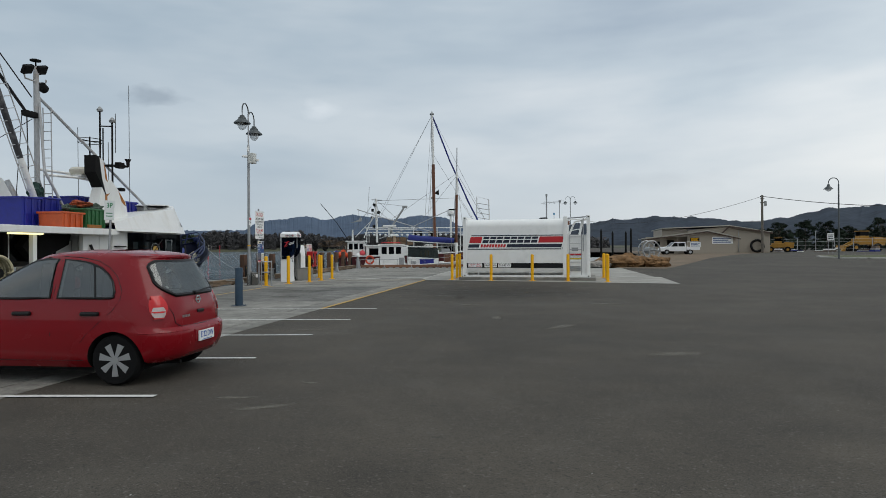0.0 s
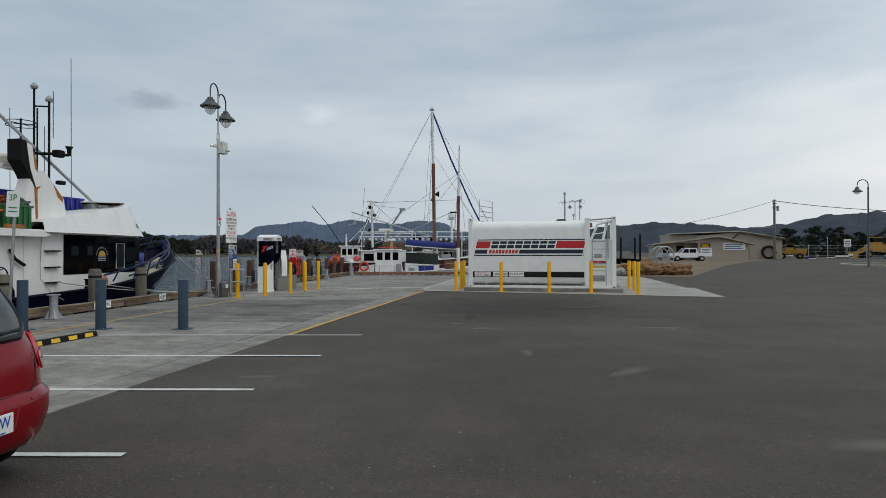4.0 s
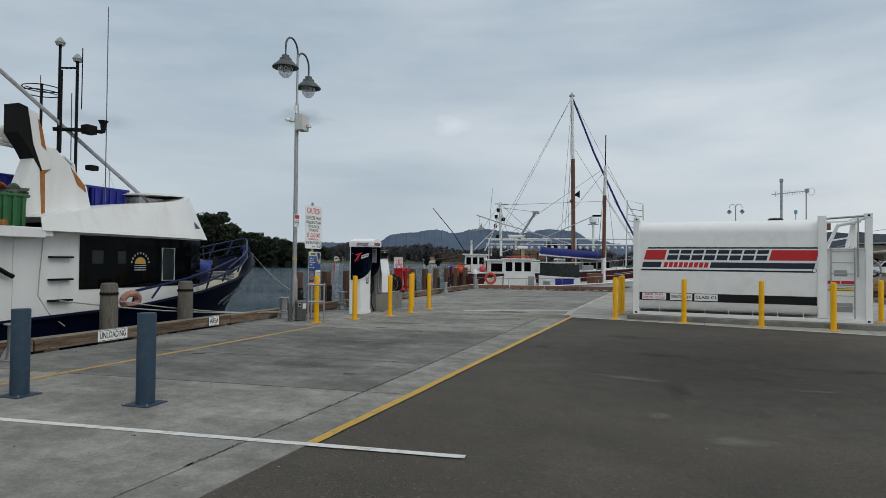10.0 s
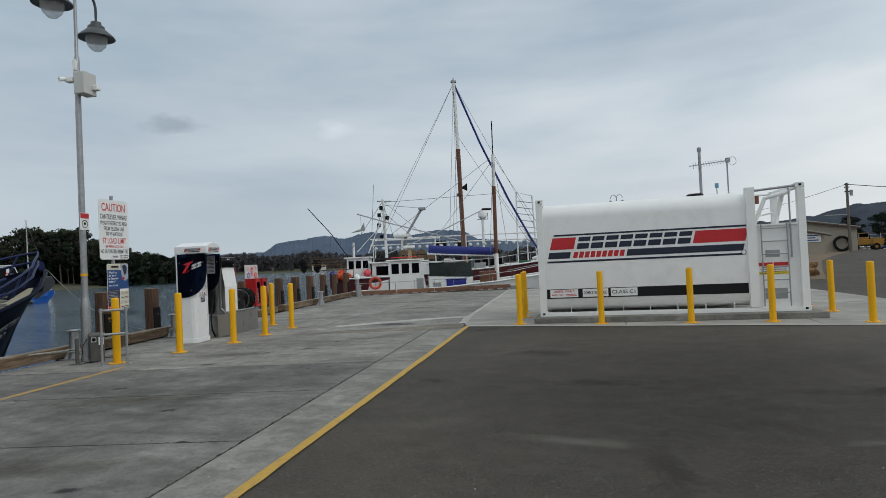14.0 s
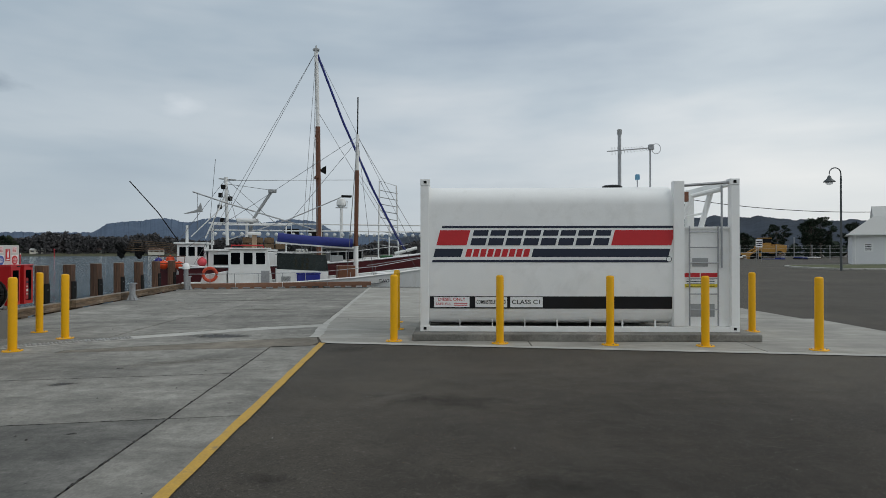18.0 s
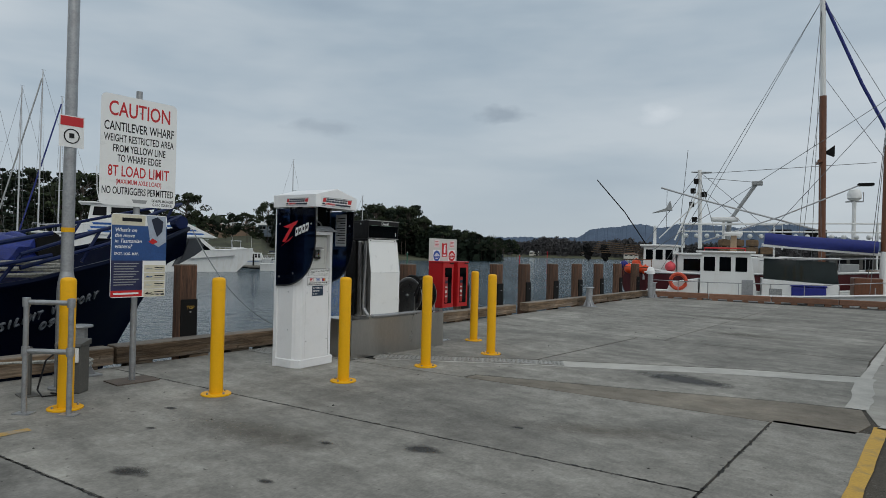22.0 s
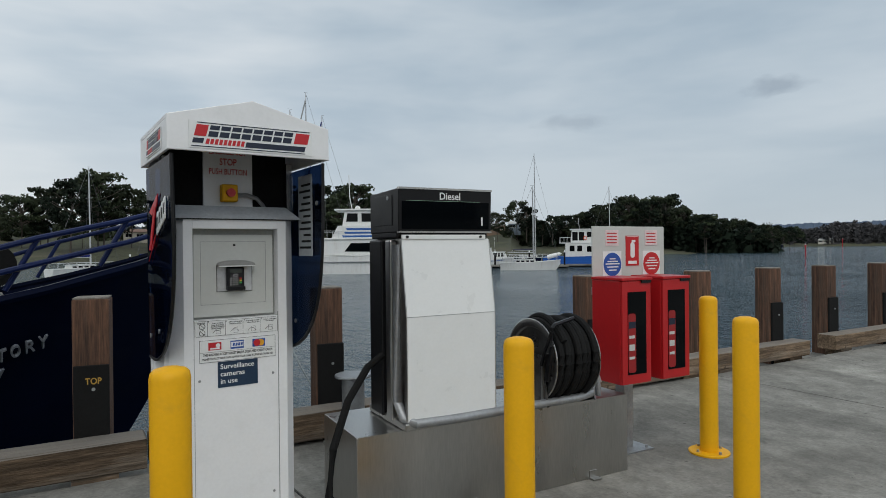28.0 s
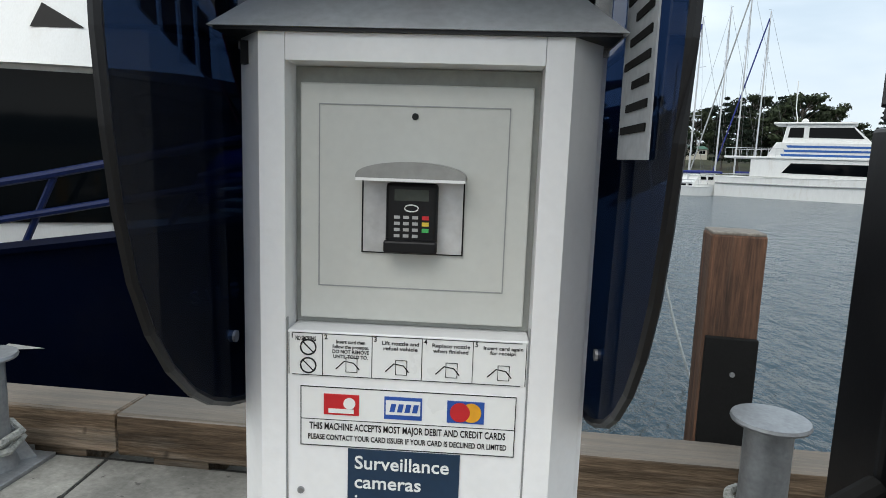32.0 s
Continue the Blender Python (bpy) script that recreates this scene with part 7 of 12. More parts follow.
part("mast_yoke", tb([(0.35, -11.1, 7.4), (0.35, -11.06, 7.25), (0.35, -10.2, 7.25), (0.35, -10.16, 7.42)], 0.028, 8), M_MAST, fv)
for y, z in ((-11.05, 7.55), (-10.45, 7.68)):
    lampbox = bx(-0.05, -0.20, -0.15, 0.07, 0.20, 0.15, bevel=0.015)
    lampbox.transform(Matrix.Translation((0.42, y, z)) @ Matrix.Rotation(radians(18), 4, "X") @ Matrix.Rotation(radians(35), 4, "Y"))
    part("floodlight", lampbox, M_DARK, fv, "black floodlight")
part("floodlight", lathe(B(), [(0.0, -0.1), (0.14, -0.1), (0.17, 0.1), (0.0, 0.14)], 14, Matrix.Translation((0.42, -10.38, 7.08)) @ Matrix.Rotation(radians(70), 4, "X")), M_DARK, fv, "black floodlight")
part("mast_cap", lathe(B(), [(0.17, 7.93), (0.17, 7.97), (0.0, 8.02)], 14, Matrix.Translation((0.35, -10.62, 0))), M_DARK, fv)
part("cap_stem", tb([(0.35, -10.6, 7.7), (0.35, -10.62, 7.95)], 0.025, 6), M_DARK, fv)
M_BOOM = mat("black_boom", (0.03, 0.03, 0.034), 0.5, stain=(0.3, 0.3, 0.3), stain_amount=0.5)
part("derrick", tb([(0.55, -10.62, 2.6), (0.55, -11.5, 4.55)], 0.10, 10), M_BOAT_WHITE, fv, smooth=True)
part("derrick", tb([(0.55, -11.48, 4.5), (0.55, -12.57, 7.04), (0.55, -13.8, 9.8)], 0.095, 10), M_BOOM, fv, smooth=True)
part("derrick_foot", tb([(0.2, -10.7, 2.45), (-0.4, -11.0, 3.9)], 0.08, 10), M_MAST, fv)
for o in (-0.30, 0.34):
    part("derrick_ladder", tb([(0.6, -11.0 + o, 3.6 + 0.3 * o), (0.6, -13.8 + o, 9.8 + 0.3 * o)], 0.018, 6), M_MAST, fv)
for k in range(18):
    p = Vector((0.6, -11.0, 3.6)).lerp(Vector((0.6, -13.8, 9.8)), k / 18)
    part("derrick_rung", tb([p + Vector((0, -0.30, -0.09)), p + Vector((0, 0.34, 0.10))], 0.013, 5), M_MAST, fv)
part("forestay_bar", tb([(0.35, -10.5, 6.75), (1.0, -5.4, 3.25)], 0.05, 8), M_MAST, fv, smooth=True)
part("stay_bar", tb([(0.35, -10.5, 6.9), (0.9, -10.9, 4.2), (1.2, -10.0, 2.45)], 0.045, 8), M_MAST, fv, smooth=True)
for a, b, r in (((0.35, -10.79, 6.68), (0.35, -14.0, 9.5), 0.02), ((0.35, -11.03, 6.17), (0.35, -14.2, 9.15), 0.035), ((0.35, -11.06, 6.12), (0.35, -14.2, 9.0), 0.02), ((0.35, -11.0, 6.1), (0.3, -10.85, 2.6), 0.02),
                ((0.3, -11.15, 6.0), (0.2, -11.3, 3.2), 0.013), ((0.2, -10.6, 6.0), (-4.5, -12.5, 2.5), 0.012)):
    part("wire", tb([a, b], r, 6), M_CABLE, fv)
part("pulley_block", bx(0.25, -11.15, 6.0, 0.45, -10.6, 6.2, bevel=0.04), M_DARK, fv)
# radar arch, raft canister, aerial mast, whip aerials
for x, z in ((0.55, 4.30), (1.05, 4.12)):
    part("radar_arch", tb([(0.40 + 0.3 * (x - 0.5), -10.55, z), (x, -9.6, z), (x, -8.0, z - 0.05), (x, -7.75, z - 0.2), (x, -7.65, 3.0)], 0.045, 8), M_BOAT_WHITE, fv, smooth=True)
part("radar_shelf", bx(0.5, -9.5, 4.17, 1.1, -8.3, 4.24, bevel=0.02), M_BOAT_WHITE, fv)
part("radar_dome", lathe(B(), [(0.0, 4.26), (0.42, 4.26), (0.46, 4.32), (0.46, 4.46), (0.38, 4.54), (0.0, 4.56)], 24, Matrix.Translation((0.8, -8.95, 0))), mat("buff_plastic", (0.55, 0.52, 0.44), 0.5), fv, smooth=True)
for x, y, z0, z1, r in ((0.55, -7.75, 3.3, 6.9, 0.032), (0.95, -7.6, 3.3, 6.5, 0.035), (0.75, -7.85, 4.2, 6.2, 0.025), (0.35, -8.05, 4.2, 5.85, 0.03), (1.05, -7.55, 5.3, 6.8, 0.012)):
    part("aerial_mast", tb([(x, y, z0), (x, y, z1)], r, 8), M_DARK, fv)
for z in (5.62, 5.74):
    part("aerial_loop", tb([(0.35 + 0.40 * math.cos(a), -8.05 + 0.40 * math.sin(a), z) for a in (2 * math.pi * k / 20 for k in range(20))], 0.013, 5, True), M_DARK, fv)
part("aerial_cross", tb([(0.35, -8.45, 5.68), (0.35, -7.65, 5.68)], 0.012, 5), M_DARK, fv)
part("aerial_cross", tb([(0.55, -7.75, 6.3), (0.95, -7.6, 6.3)], 0.025, 6), M_DARK, fv)
part("aerial_cross", tb([(0.55, -7.9, 4.78), (1.0, -7.4, 4.82), (1.25, -7.1, 4.82)], 0.05, 6), M_DARK, fv)
part("horn", lathe(B(), [(0.05, 0.0), (0.07, 0.2), (0.12, 0.3)], 10, Matrix.Translation((1.25, -7.1, 4.80))), M_DARK, fv)
part("searchlight", bx(0.95, -7.5, 4.72, 1.2, -7.2, 4.95, bevel=0.04), M_DARK, fv)
part("searchlight", bx(0.95, -7.35, 3.85, 1.15, -7.1, 3.98, bevel=0.03), M_DARK, fv)
for x, y, z in ((0.55, -7.75, 6.85), (0.95, -7.6, 6.45)):
    part("nav_light", lathe(B(), [(0.09, z), (0.12, z + 0.07), (0.05, z + 0.17), (0.0, z + 0.21)], 12, Matrix.Translation((x, y, 0))), M_GREY, fv)
for x, y, z0, z1 in ((1.25, -7.0, 3.1, 8.0), (0.8, -7.6, 3.2, 5.7), (-0.8, -7.2, 3.2, 6.4)):
    part("whip_aerial", tb([(x, y, z0), (x - 0.02, y, z1)], 0.012, 5), M_WIRE, fv)
# bow rails
for lift, y1 in ((0.25, -4.6), (0.50, -4.2)):
    path = []
    for y, b, zs, w, zb in FV[:7]:
        if y < y1:
            break
        path.append((max(0.0, b - 0.12), y - 0.1, zs + lift * (1.0 - 0.25 * (y < -2.5))))
    path = [(-x, y, z) for x, y, z in path[:0:-1]] + path
    part("bow_rail", tb(path, 0.030, 8), M_RAIL_BLUE, fv, smooth=True)
for y, b, zs, w, zb in FV[1:6]:
    for sgn in (1, -1):
        part("rail_stanchion", tb([(sgn * (b - 0.12), y - 0.35, zs), (sgn * (b - 0.14), y - 0.08, zs + 0.50 * (1.0 - 0.25 * (y < -2.5)))], 0.026, 8), M_RAIL_BLUE, fv)
part("side_rail", tb([(2.62, -7.4, 0.62), (2.62, -7.3, 0.92), (2.50, -5.6, 1.15), (2.36, -4.4, 1.38), (2.0, -2.9, 1.72)], 0.034, 8), M_RAIL_BLUE, fv, "blue side rail", smooth=True)
part("side_rail", tb([(2.55, -5.9, 0.86), (2.44, -4.8, 1.02), (2.0, -2.9, 1.40)], 0.03, 8), M_RAIL_BLUE, fv, "blue side rail", smooth=True)
for y, x in ((-6.4, 2.56), (-5.2, 2.45), (-4.3, 2.34)):
    part("rail_stanchion", tb([(x, y - 0.35, 0.72), (x - 0.03, y, 1.06 + 0.17 * (y + 6.4))], 0.026, 6), M_RAIL_BLUE, fv)
part("anchor", pr([(0.30, 1.74), (0.52, 1.76), (0.64, 1.60), (0.58, 1.48), (0.42, 1.38), (0.02, 1.16), (0.22, 1.42)], "x", -0.09, 0.09, 0.02), mat("anchor_steel", (0.05, 0.055, 0.065), 0.5, 0.4), fv, "dark steel plough anchor")
part("bow_roller", cy((-0.12, 0.12, 2.05), (0.12, 0.12, 2.05), 0.13, 0.13, 14), M_RAIL_BLUE, fv)
M_BLUE_TARP = mat("blue_tarpaulin", (0.006, 0.022, 0.20), 0.5, var=0.4, scale=4, bump=0.6, bump_dist=0.05)


def lump(bm, c, r, seed=0, seg=10, squash=(1, 1, 1), rough=0.25):
    res = bmesh.ops.create_icosphere(bm, subdivisions=3, radius=1.0)
    off = Vector((seed * 3.7, seed * 1.3, seed * 2.1))
    for v in res["verts"]:
        k = 1 + rough * (noise.noise(v.co * 1.7 + off) + 0.5 * noise.noise(v.co * 4.3 + off))
        v.co = Vector((v.co.x * squash[0], v.co.y * squash[1], v.co.z * squash[2])) * r * k + Vector(c)


M_DRUM_HOSE = mat("buff_hose", (0.36, 0.31, 0.20), 0.7, var=0.2)
# working deck under the canopy: hose drum and covered winch
part("hose_drum", cy((2.0, -12.58, 0.74), (2.0, -11.96, 0.74), 0.22, 0.22, 20), M_DARK, fv)
for k in range(9):
    y = -12.54 + 0.065 * k
    part("hose_turn", tb([(2.0 + 0.30 * math.cos(a), y + 0.02 * math.sin(a), 0.74 + 0.33 * math.sin(a)) for a in (2 * math.pi * q / 22 for q in range(22))], 0.034, 7, True), M_DRUM_HOSE, fv, smooth=True)
for y in (-12.62, -11.92):
    part("drum_stand", tb([(2.25, y, 0.0), (2.0, y, 0.78), (1.75, y, 0.0)], 0.03, 6), M_GALV, fv)
gear = B()
lump(gear, (2.0, -10.95, 0.62), 0.46, 11, squash=(0.8, 1.1, 0.9), rough=0.7)
part("deck_winch", gear, M_DARK, fv, "dark covered deck winch", smooth=True)
part("deck_bin", bx(1.7, -13.75, 0.1, 2.2, -13.2, 1.1, bevel=0.05), M_GALV, fv, "grey steel deck bin")
winch = B()
lump(winch, (0.75, -3.25, 1.30), 0.50, 3, squash=(1.0, 1.35, 0.75), rough=0.3)
lump(winch, (0.35, -2.9, 1.45), 0.36, 5, squash=(1.0, 1.0, 0.8), rough=0.3)
part("covered_winch", winch, M_BLUE_TARP, fv, "winch under a blue tarpaulin", smooth=True)
part("winch_drum", cy((0.3, -2.75, 1.50), (0.95, -2.55, 1.52), 0.19, 0.17, 18), M_DARK, fv)
part("drum_flange", cy((0.90, -2.57, 1.52), (0.95, -2.55, 1.52), 0.24, 0.24, 18), M_DARK, fv)
part("rope_coil", tb([(1.45 + 0.25 * math.cos(k * 0.8), -2.9 + 0.5 * math.sin(k * 0.8), 1.02 + 0.012 * k) for k in range(26)], 0.03, 6), M_ROPE, fv, "pale rope heaped on deck")
# name on the bow
ring = tagged(part("life_ring", tb([(2.72 + 0.02 * math.sin(a), -7.55 + 0.22 * math.cos(a), 0.72 + 0.15 * math.sin(a)) for a in (2 * math.pi * k / 24 for k in range(24))], 0.08, 8, True), mat("faded_orange", (0.36, 0.19, 0.14), 0.8, var=0.3), fv, "faded orange life ring", smooth=True))
part("fairlead", lathe(B(), [(0.12, 0.0), (0.09, 0.1), (0.09, 0.25), (0.14, 0.3)], 12, Matrix.Translation((2.75, -8.15, 0.55))), M_DARK, fv)
# stern gear on the side deck
M_HOSE_Y = mat("cream_hose", (0.48, 0.44, 0.30), 0.7, var=0.15)
part("hose_drum", cy((1.75, -14.2, 0.95), (2.35, -14.2, 0.95), 0.14, 0.14, 16), M_DARK, fv)
for k in range(8):
    r = 0.46 + 0.015 * (k % 3)
    part("hose_turn", tb([(1.78 + 0.075 * k, -14.2 + r * math.cos(a), 0.95 + r * math.sin(a)) for a in (2 * math.pi * j / 24 for j in range(24))], 0.045, 6, True), M_HOSE_Y, fv, smooth=True)
part("net_winch", lathe(B(), [(0.5, -0.3), (0.5, 0.3)], 18, Matrix.Translation((1.7, -12.9, 0.75)) @ Matrix.Rotation(radians(90), 4, "Y")), M_DARK, fv)
part("hand_wheel", tb([(2.2, -10.75 + 0.24 * math.cos(a), 1.02 + 0.24 * math.sin(a)) for a in (2 * math.pi * k / 20 for k in range(20))], 0.02, 6, True), M_DARK, fv)
for k in range(3):
    a = math.pi * k / 3
    part("spoke", tb([(2.2, -11.5 - 0.24 * math.cos(a), 1.15 - 0.24 * math.sin(a)), (2.2, -10.75 + 0.24 * math.cos(a), 1.02 + 0.24 * math.sin(a))], 0.012, 5), M_DARK, fv)
part("hatch_coaming", bx(0.5, -18.6, 0.0, 2.0, -15.9, 1.05, bevel=0.05), M_GREY, fv)
part("hydraulic_motor", cy((2.1, -16.2, 1.15), (2.1, -15.3, 1.15), 0.13, 0.11, 12), M_DARK, fv)
part("after_window", bx(1.305, -11.9, 1.15, 1.312, -11.3, 1.95), M_WINDOW, fv)
part("port_frame", tb([(1.31, -11.0, 0.3), (1.31, -10.3, 0.3), (1.31, -10.2, 1.9), (1.31, -11.1, 1.9)], 0.02, 6, True), M_GREY, fv)
part("hung_gloves", tb([(2.16, -10.4, 1.75), (2.2, -10.3, 1.5), (2.2, -10.05, 1.35), (2.2, -9.95, 1.3)], 0.045, 6), M_DARK, fv)
part("hose_loose", tb([(2.16, -9.3, 2.2), (2.2, -9.4, 1.3), (2.3, -9.5, 0.9), (2.6, -9.45, 0.5), (2.95, -9.4, 0.3)], 0.012, 5), M_ROPE, fv)

# tubs and bins on the canopy
M_TUB_BLUE = mat("blue_fish_tub", (0.008, 0.014, 0.20), 0.45, var=0.15, bump=0.05)
M_TUB_GREEN = mat("green_fish_tub", (0.02, 0.11, 0.035), 0.5, var=0.15)
M_TUB_ORANGE = mat("orange_fish_bin", (0.50, 0.085, 0.02), 0.5, var=0.12)


def tub(name, label, loc, size, material, ribs=4, group=""):
    sx, sy, sz = size
    p = fv.matrix_world @ Vector(loc)
    t = thing(name, Matrix.Translation(p) @ Matrix.Rotation(radians(5), 4, "Z"), label, "fish tub", group)
    bm = B()
    box(bm, -sx / 2, -sy / 2, 0, sx / 2, sy / 2, sz, bevel=0.05)
    for v in bm.verts:
        k = 0.92 + 0.08 * v.co.z / sz
        v.co.x *= k
        v.co.y *= k
    part("shell", bm, material, t)
    part("rim", bx(-sx / 2 - 0.03, -sy / 2 - 0.03, sz - 0.07, sx / 2 + 0.03, sy / 2 + 0.03, sz - 0.005, bevel=0.02), material, t)
    for k in range(ribs):
        y = -sy / 2 + sy * (k + 0.5) / ribs
        part("rib", bx(-sx / 2 - 0.02, y - 0.04, 0.03, sx / 2 + 0.02, y + 0.04, sz - 0.06, bevel=0.012), material, t)
    return t


for y, h in ((-11.75, 0.98), (-10.95, 1.02)):
    tub("fish_tub", "tall dark blue plastic fish tub on the canopy roof", (0.75, y, 2.29), (0.9, 0.78, h), M_TUB_BLUE, 3, group="blue tubs")
for k in range(3):
    tub("fish_tub", "dark blue plastic fish tub stowed on the canopy roof", (0.3, -8.8 + 1.16 * k, 2.29), (1.1, 1.1, 0.62), M_TUB_BLUE, 5, group="blue tubs")
    tub("fish_tub", "dark blue plastic fish tub stacked on another", (0.3, -8.8 + 1.16 * k, 2.915), (1.1, 1.1, 0.60), M_TUB_BLUE, 5, group="blue tubs")
tub("net_tub", "green tub heaped with fishing net on the canopy", (1.75, -10.15, 2.29), (0.9, 0.95, 0.68), M_TUB_GREEN, 5)
tub("catch_bin", "orange red fish bin on the canopy roof", (1.75, -11.2, 2.29), (0.9, 0.95, 0.52), M_TUB_ORANGE)
net = B()
pn = fv.matrix_world @ Vector((1.6, -10.15, 2.98))
for k in range(7):
    lump(net, (pn.x + random.uniform(-0.3, 0.2), pn.y + random.uniform(-0.4, 0.4), pn.z + random.uniform(-0.05, 0.05)), random.uniform(0.16, 0.26), k, squash=(1, 1.2, 0.6), rough=0.6)
solo("fishing_net", net, mat("green_grey_net", (0.06, 0.085, 0.065), 0.9, var=0.5, scale=20, bump=1.0, bump_dist=0.04), "tangled green-grey fishing net over the tubs", "fishing net", smooth=True)
net = B()
lump(net, (pn.x + 0.1, pn.y - 0.1, pn.z + 0.16), 0.24, 11, squash=(1, 1.4, 0.5), rough=0.6)
solo("fishing_net", net, mat("orange_net", (0.30, 0.06, 0.02), 0.9, var=0.4, scale=20, bump=1.0, bump_dist=0.03), "bundle of orange fishing net", "fishing net", smooth=True)
pn = fv.matrix_world @ Vector((0.45, -10.75, 3.5))
net = B()
for k in range(4):
    lump(net, (pn.x, pn.y - 0.05 * k, pn.z - 0.28 * k), 0.24 - 0.03 * k, 20 + k, squash=(1, 1, 1.2), rough=0.6)
solo("net_bundle", net, mat("dark_green_net", (0.02, 0.05, 0.04), 0.9, var=0.5, scale=20, bump=1.0, bump_dist=0.03), "dark green rope bundle hung on the mast", "net", smooth=True)
# mooring lines
def sagging(name, a, b, sag, r, material, label, n=18, parent=None):
    a, b = Vector(a), Vector(b)
    pts = []
    for k in range(n + 1):
        u = k / n
        p = a.lerp(b, u)
        p.z -= sag * 4 * u * (1 - u)
        pts.append(p)
    bm = tb(pts, r, 6)
    if parent:
        return part(name, bm, material, parent)
    return solo(name, bm, material, label, "rope", smooth=True)


bow = fv.matrix_world @ Vector((0.12, 0.34, 1.93))
mb = wharf(1.55, 0.20)
sagging("mooring_line", bow, (mb.x, mb.y, 0.2), 0.55, 0.010, mat("blue_grey_rope", (0.20, 0.22, 0.22), 0.8, var=0.3, scale=30), "blue-grey mooring line from the bow to a bollard")
ml = fv.matrix_world @ Vector((2.76, -8.1, 0.75))
mb = wharf(-2.08, 0.20)
sagging("mooring_line", ml + Vector((0.0, -1.2, 0.05)), (mb.x, mb.y - 0.1, 0.20), 0.12, 0.016, M_ROPE, "pale grey mooring line doubled along the hull side")
sagging("mooring_line", ml, (mb.x - 0.1, mb.y, 0.16), 0.10, 0.016, M_ROPE, "pale grey mooring line along the hull side")
mb2 = wharf(-2.08, 0.20)
coil2 = [(mb2.x + (0.125 + 0.02 * (k % 2)) * math.cos(k * 0.5), mb2.y + (0.125 + 0.02 * (k % 2)) * math.sin(k * 0.5), 0.12 + 0.004 * k) for k in range(26)]
solo("rope_coil", tb(coil2, 0.02, 6), M_ROPE, "pale rope wound round a mooring bollard", "rope", smooth=True)
mb3 = wharf(1.55, 0.20)
coil3 = [(mb3.x + 0.13 * math.cos(k * 0.5), mb3.y + 0.13 * math.sin(k * 0.5), 0.14 + 0.004 * k) for k in range(26)]
solo("rope_coil", tb(coil3, 0.02, 6), M_ROPE, "pale rope wound round a mooring bollard", "rope", smooth=True)
# parking sign behind the blue bollards
ps = thing("parking_sign", pose(-7.02, -15.62, 0, 0, 3, 12), "leaning white and green parking limit sign on a post", "sign")
part("post", tb([(0, 0, 0), (0, 0, 2.92)], 0.032, 10), M_GALV, ps, smooth=True)
part("plate", pr(rrect(-0.16, 2.40, 0.12, 2.94, 0.03), "y", -0.045, -0.038), M_PANEL, ps)
lettering("writing", "3P", ps, mat("sign_green", (0.02, 0.22, 0.08), 0.5, bump=0), face(-0.02, -0.047, 2.80), 0.14, 0.17)
for z in (2.50, 2.58):
    part("print_bar", bx(-0.11, -0.047, z, 0.07, -0.044, z + 0.025), MATS["sign_green"], ps)

# vessel's name and number on the bow
M_NAME = mat("faded_name_paint", (0.22, 0.235, 0.26), 0.7, var=0.3, scale=8, bump=0)
bow_side = [Vector(p) for p in ((1.87, -3.52, 0.38), (1.65, -2.80, 0.55), (1.41, -2.02, 0.77))]


def bow_place(u, drop=0.0):
    """A place on the starboard bow, u from 0 to 1 along the name, with its facing."""
    a, b, v = (bow_side[0], bow_side[1], u * 2) if u < 0.5 else (bow_side[1], bow_side[2], u * 2 - 1)
    x = (bow_side[2] - bow_side[0]).normalized().lerp((b - a).normalized(), 0.5).normalized()
    nrm = Vector((0.755, 0.40 + 0.08 * u, -0.51)).normalized()
    nrm = (nrm - x * nrm.dot(x)).normalized()
    up = nrm.cross(x)
    p = a.lerp(b, v) + nrm * 0.02 - up * drop
    return Matrix(((x.x, up.x, nrm.x, p.x), (x.y, up.y, nrm.y, p.y), (x.z, up.z, nrm.z, p.z), (0, 0, 0, 1)))


for k, ch in enumerate("SILENT VICTORY"):
    if ch != " ":
        lettering("writing", ch, fv, M_NAME, bow_place((k + 0.5) / 14), 0.15, 0.03 if ch == "I" else 0.085, 0.03, 0.18)
for k, ch in enumerate("0997"):
    lettering("writing", ch, fv, M_NAME, bow_place(0.46 + 0.085 * k, 0.25), 0.15, 0.10, 0.03, 0.18)


# ---- boats at the wharf's end ----
END_TURN = math.degrees(math.atan2(end_dir.y, end_dir.x))


def end_pose(s, off, z=0.0):
    """Along the wharf's end: s metres along it, off metres beyond it; x runs along the end."""
    p = end_a + end_dir * s + Vector((-end_dir.y, end_dir.x, 0)) * off
    return pose(p.x, p.y, z, 0, 0, END_TURN)


M_VARNISH = mat("varnished_spar", (0.13, 0.045, 0.018), 0.4, var=0.25, scale=4, stretch=(6, 6, 0.6))
M_MAROON = mat("maroon_hull", (0.085, 0.012, 0.014), 0.4, var=0.15)
M_SAIL_BLUE = mat("blue_sail_cover", (0.010, 0.02, 0.16), 0.7, var=0.2, scale=5, bump=0.4, bump_dist=0.03)
M_FLOAT = mat("orange_float", (0.75, 0.08, 0.015), 0.45, var=0.1)
M_CRATE = mat("crate_brown", (0.12, 0.075, 0.04), 0.8, var=0.4)


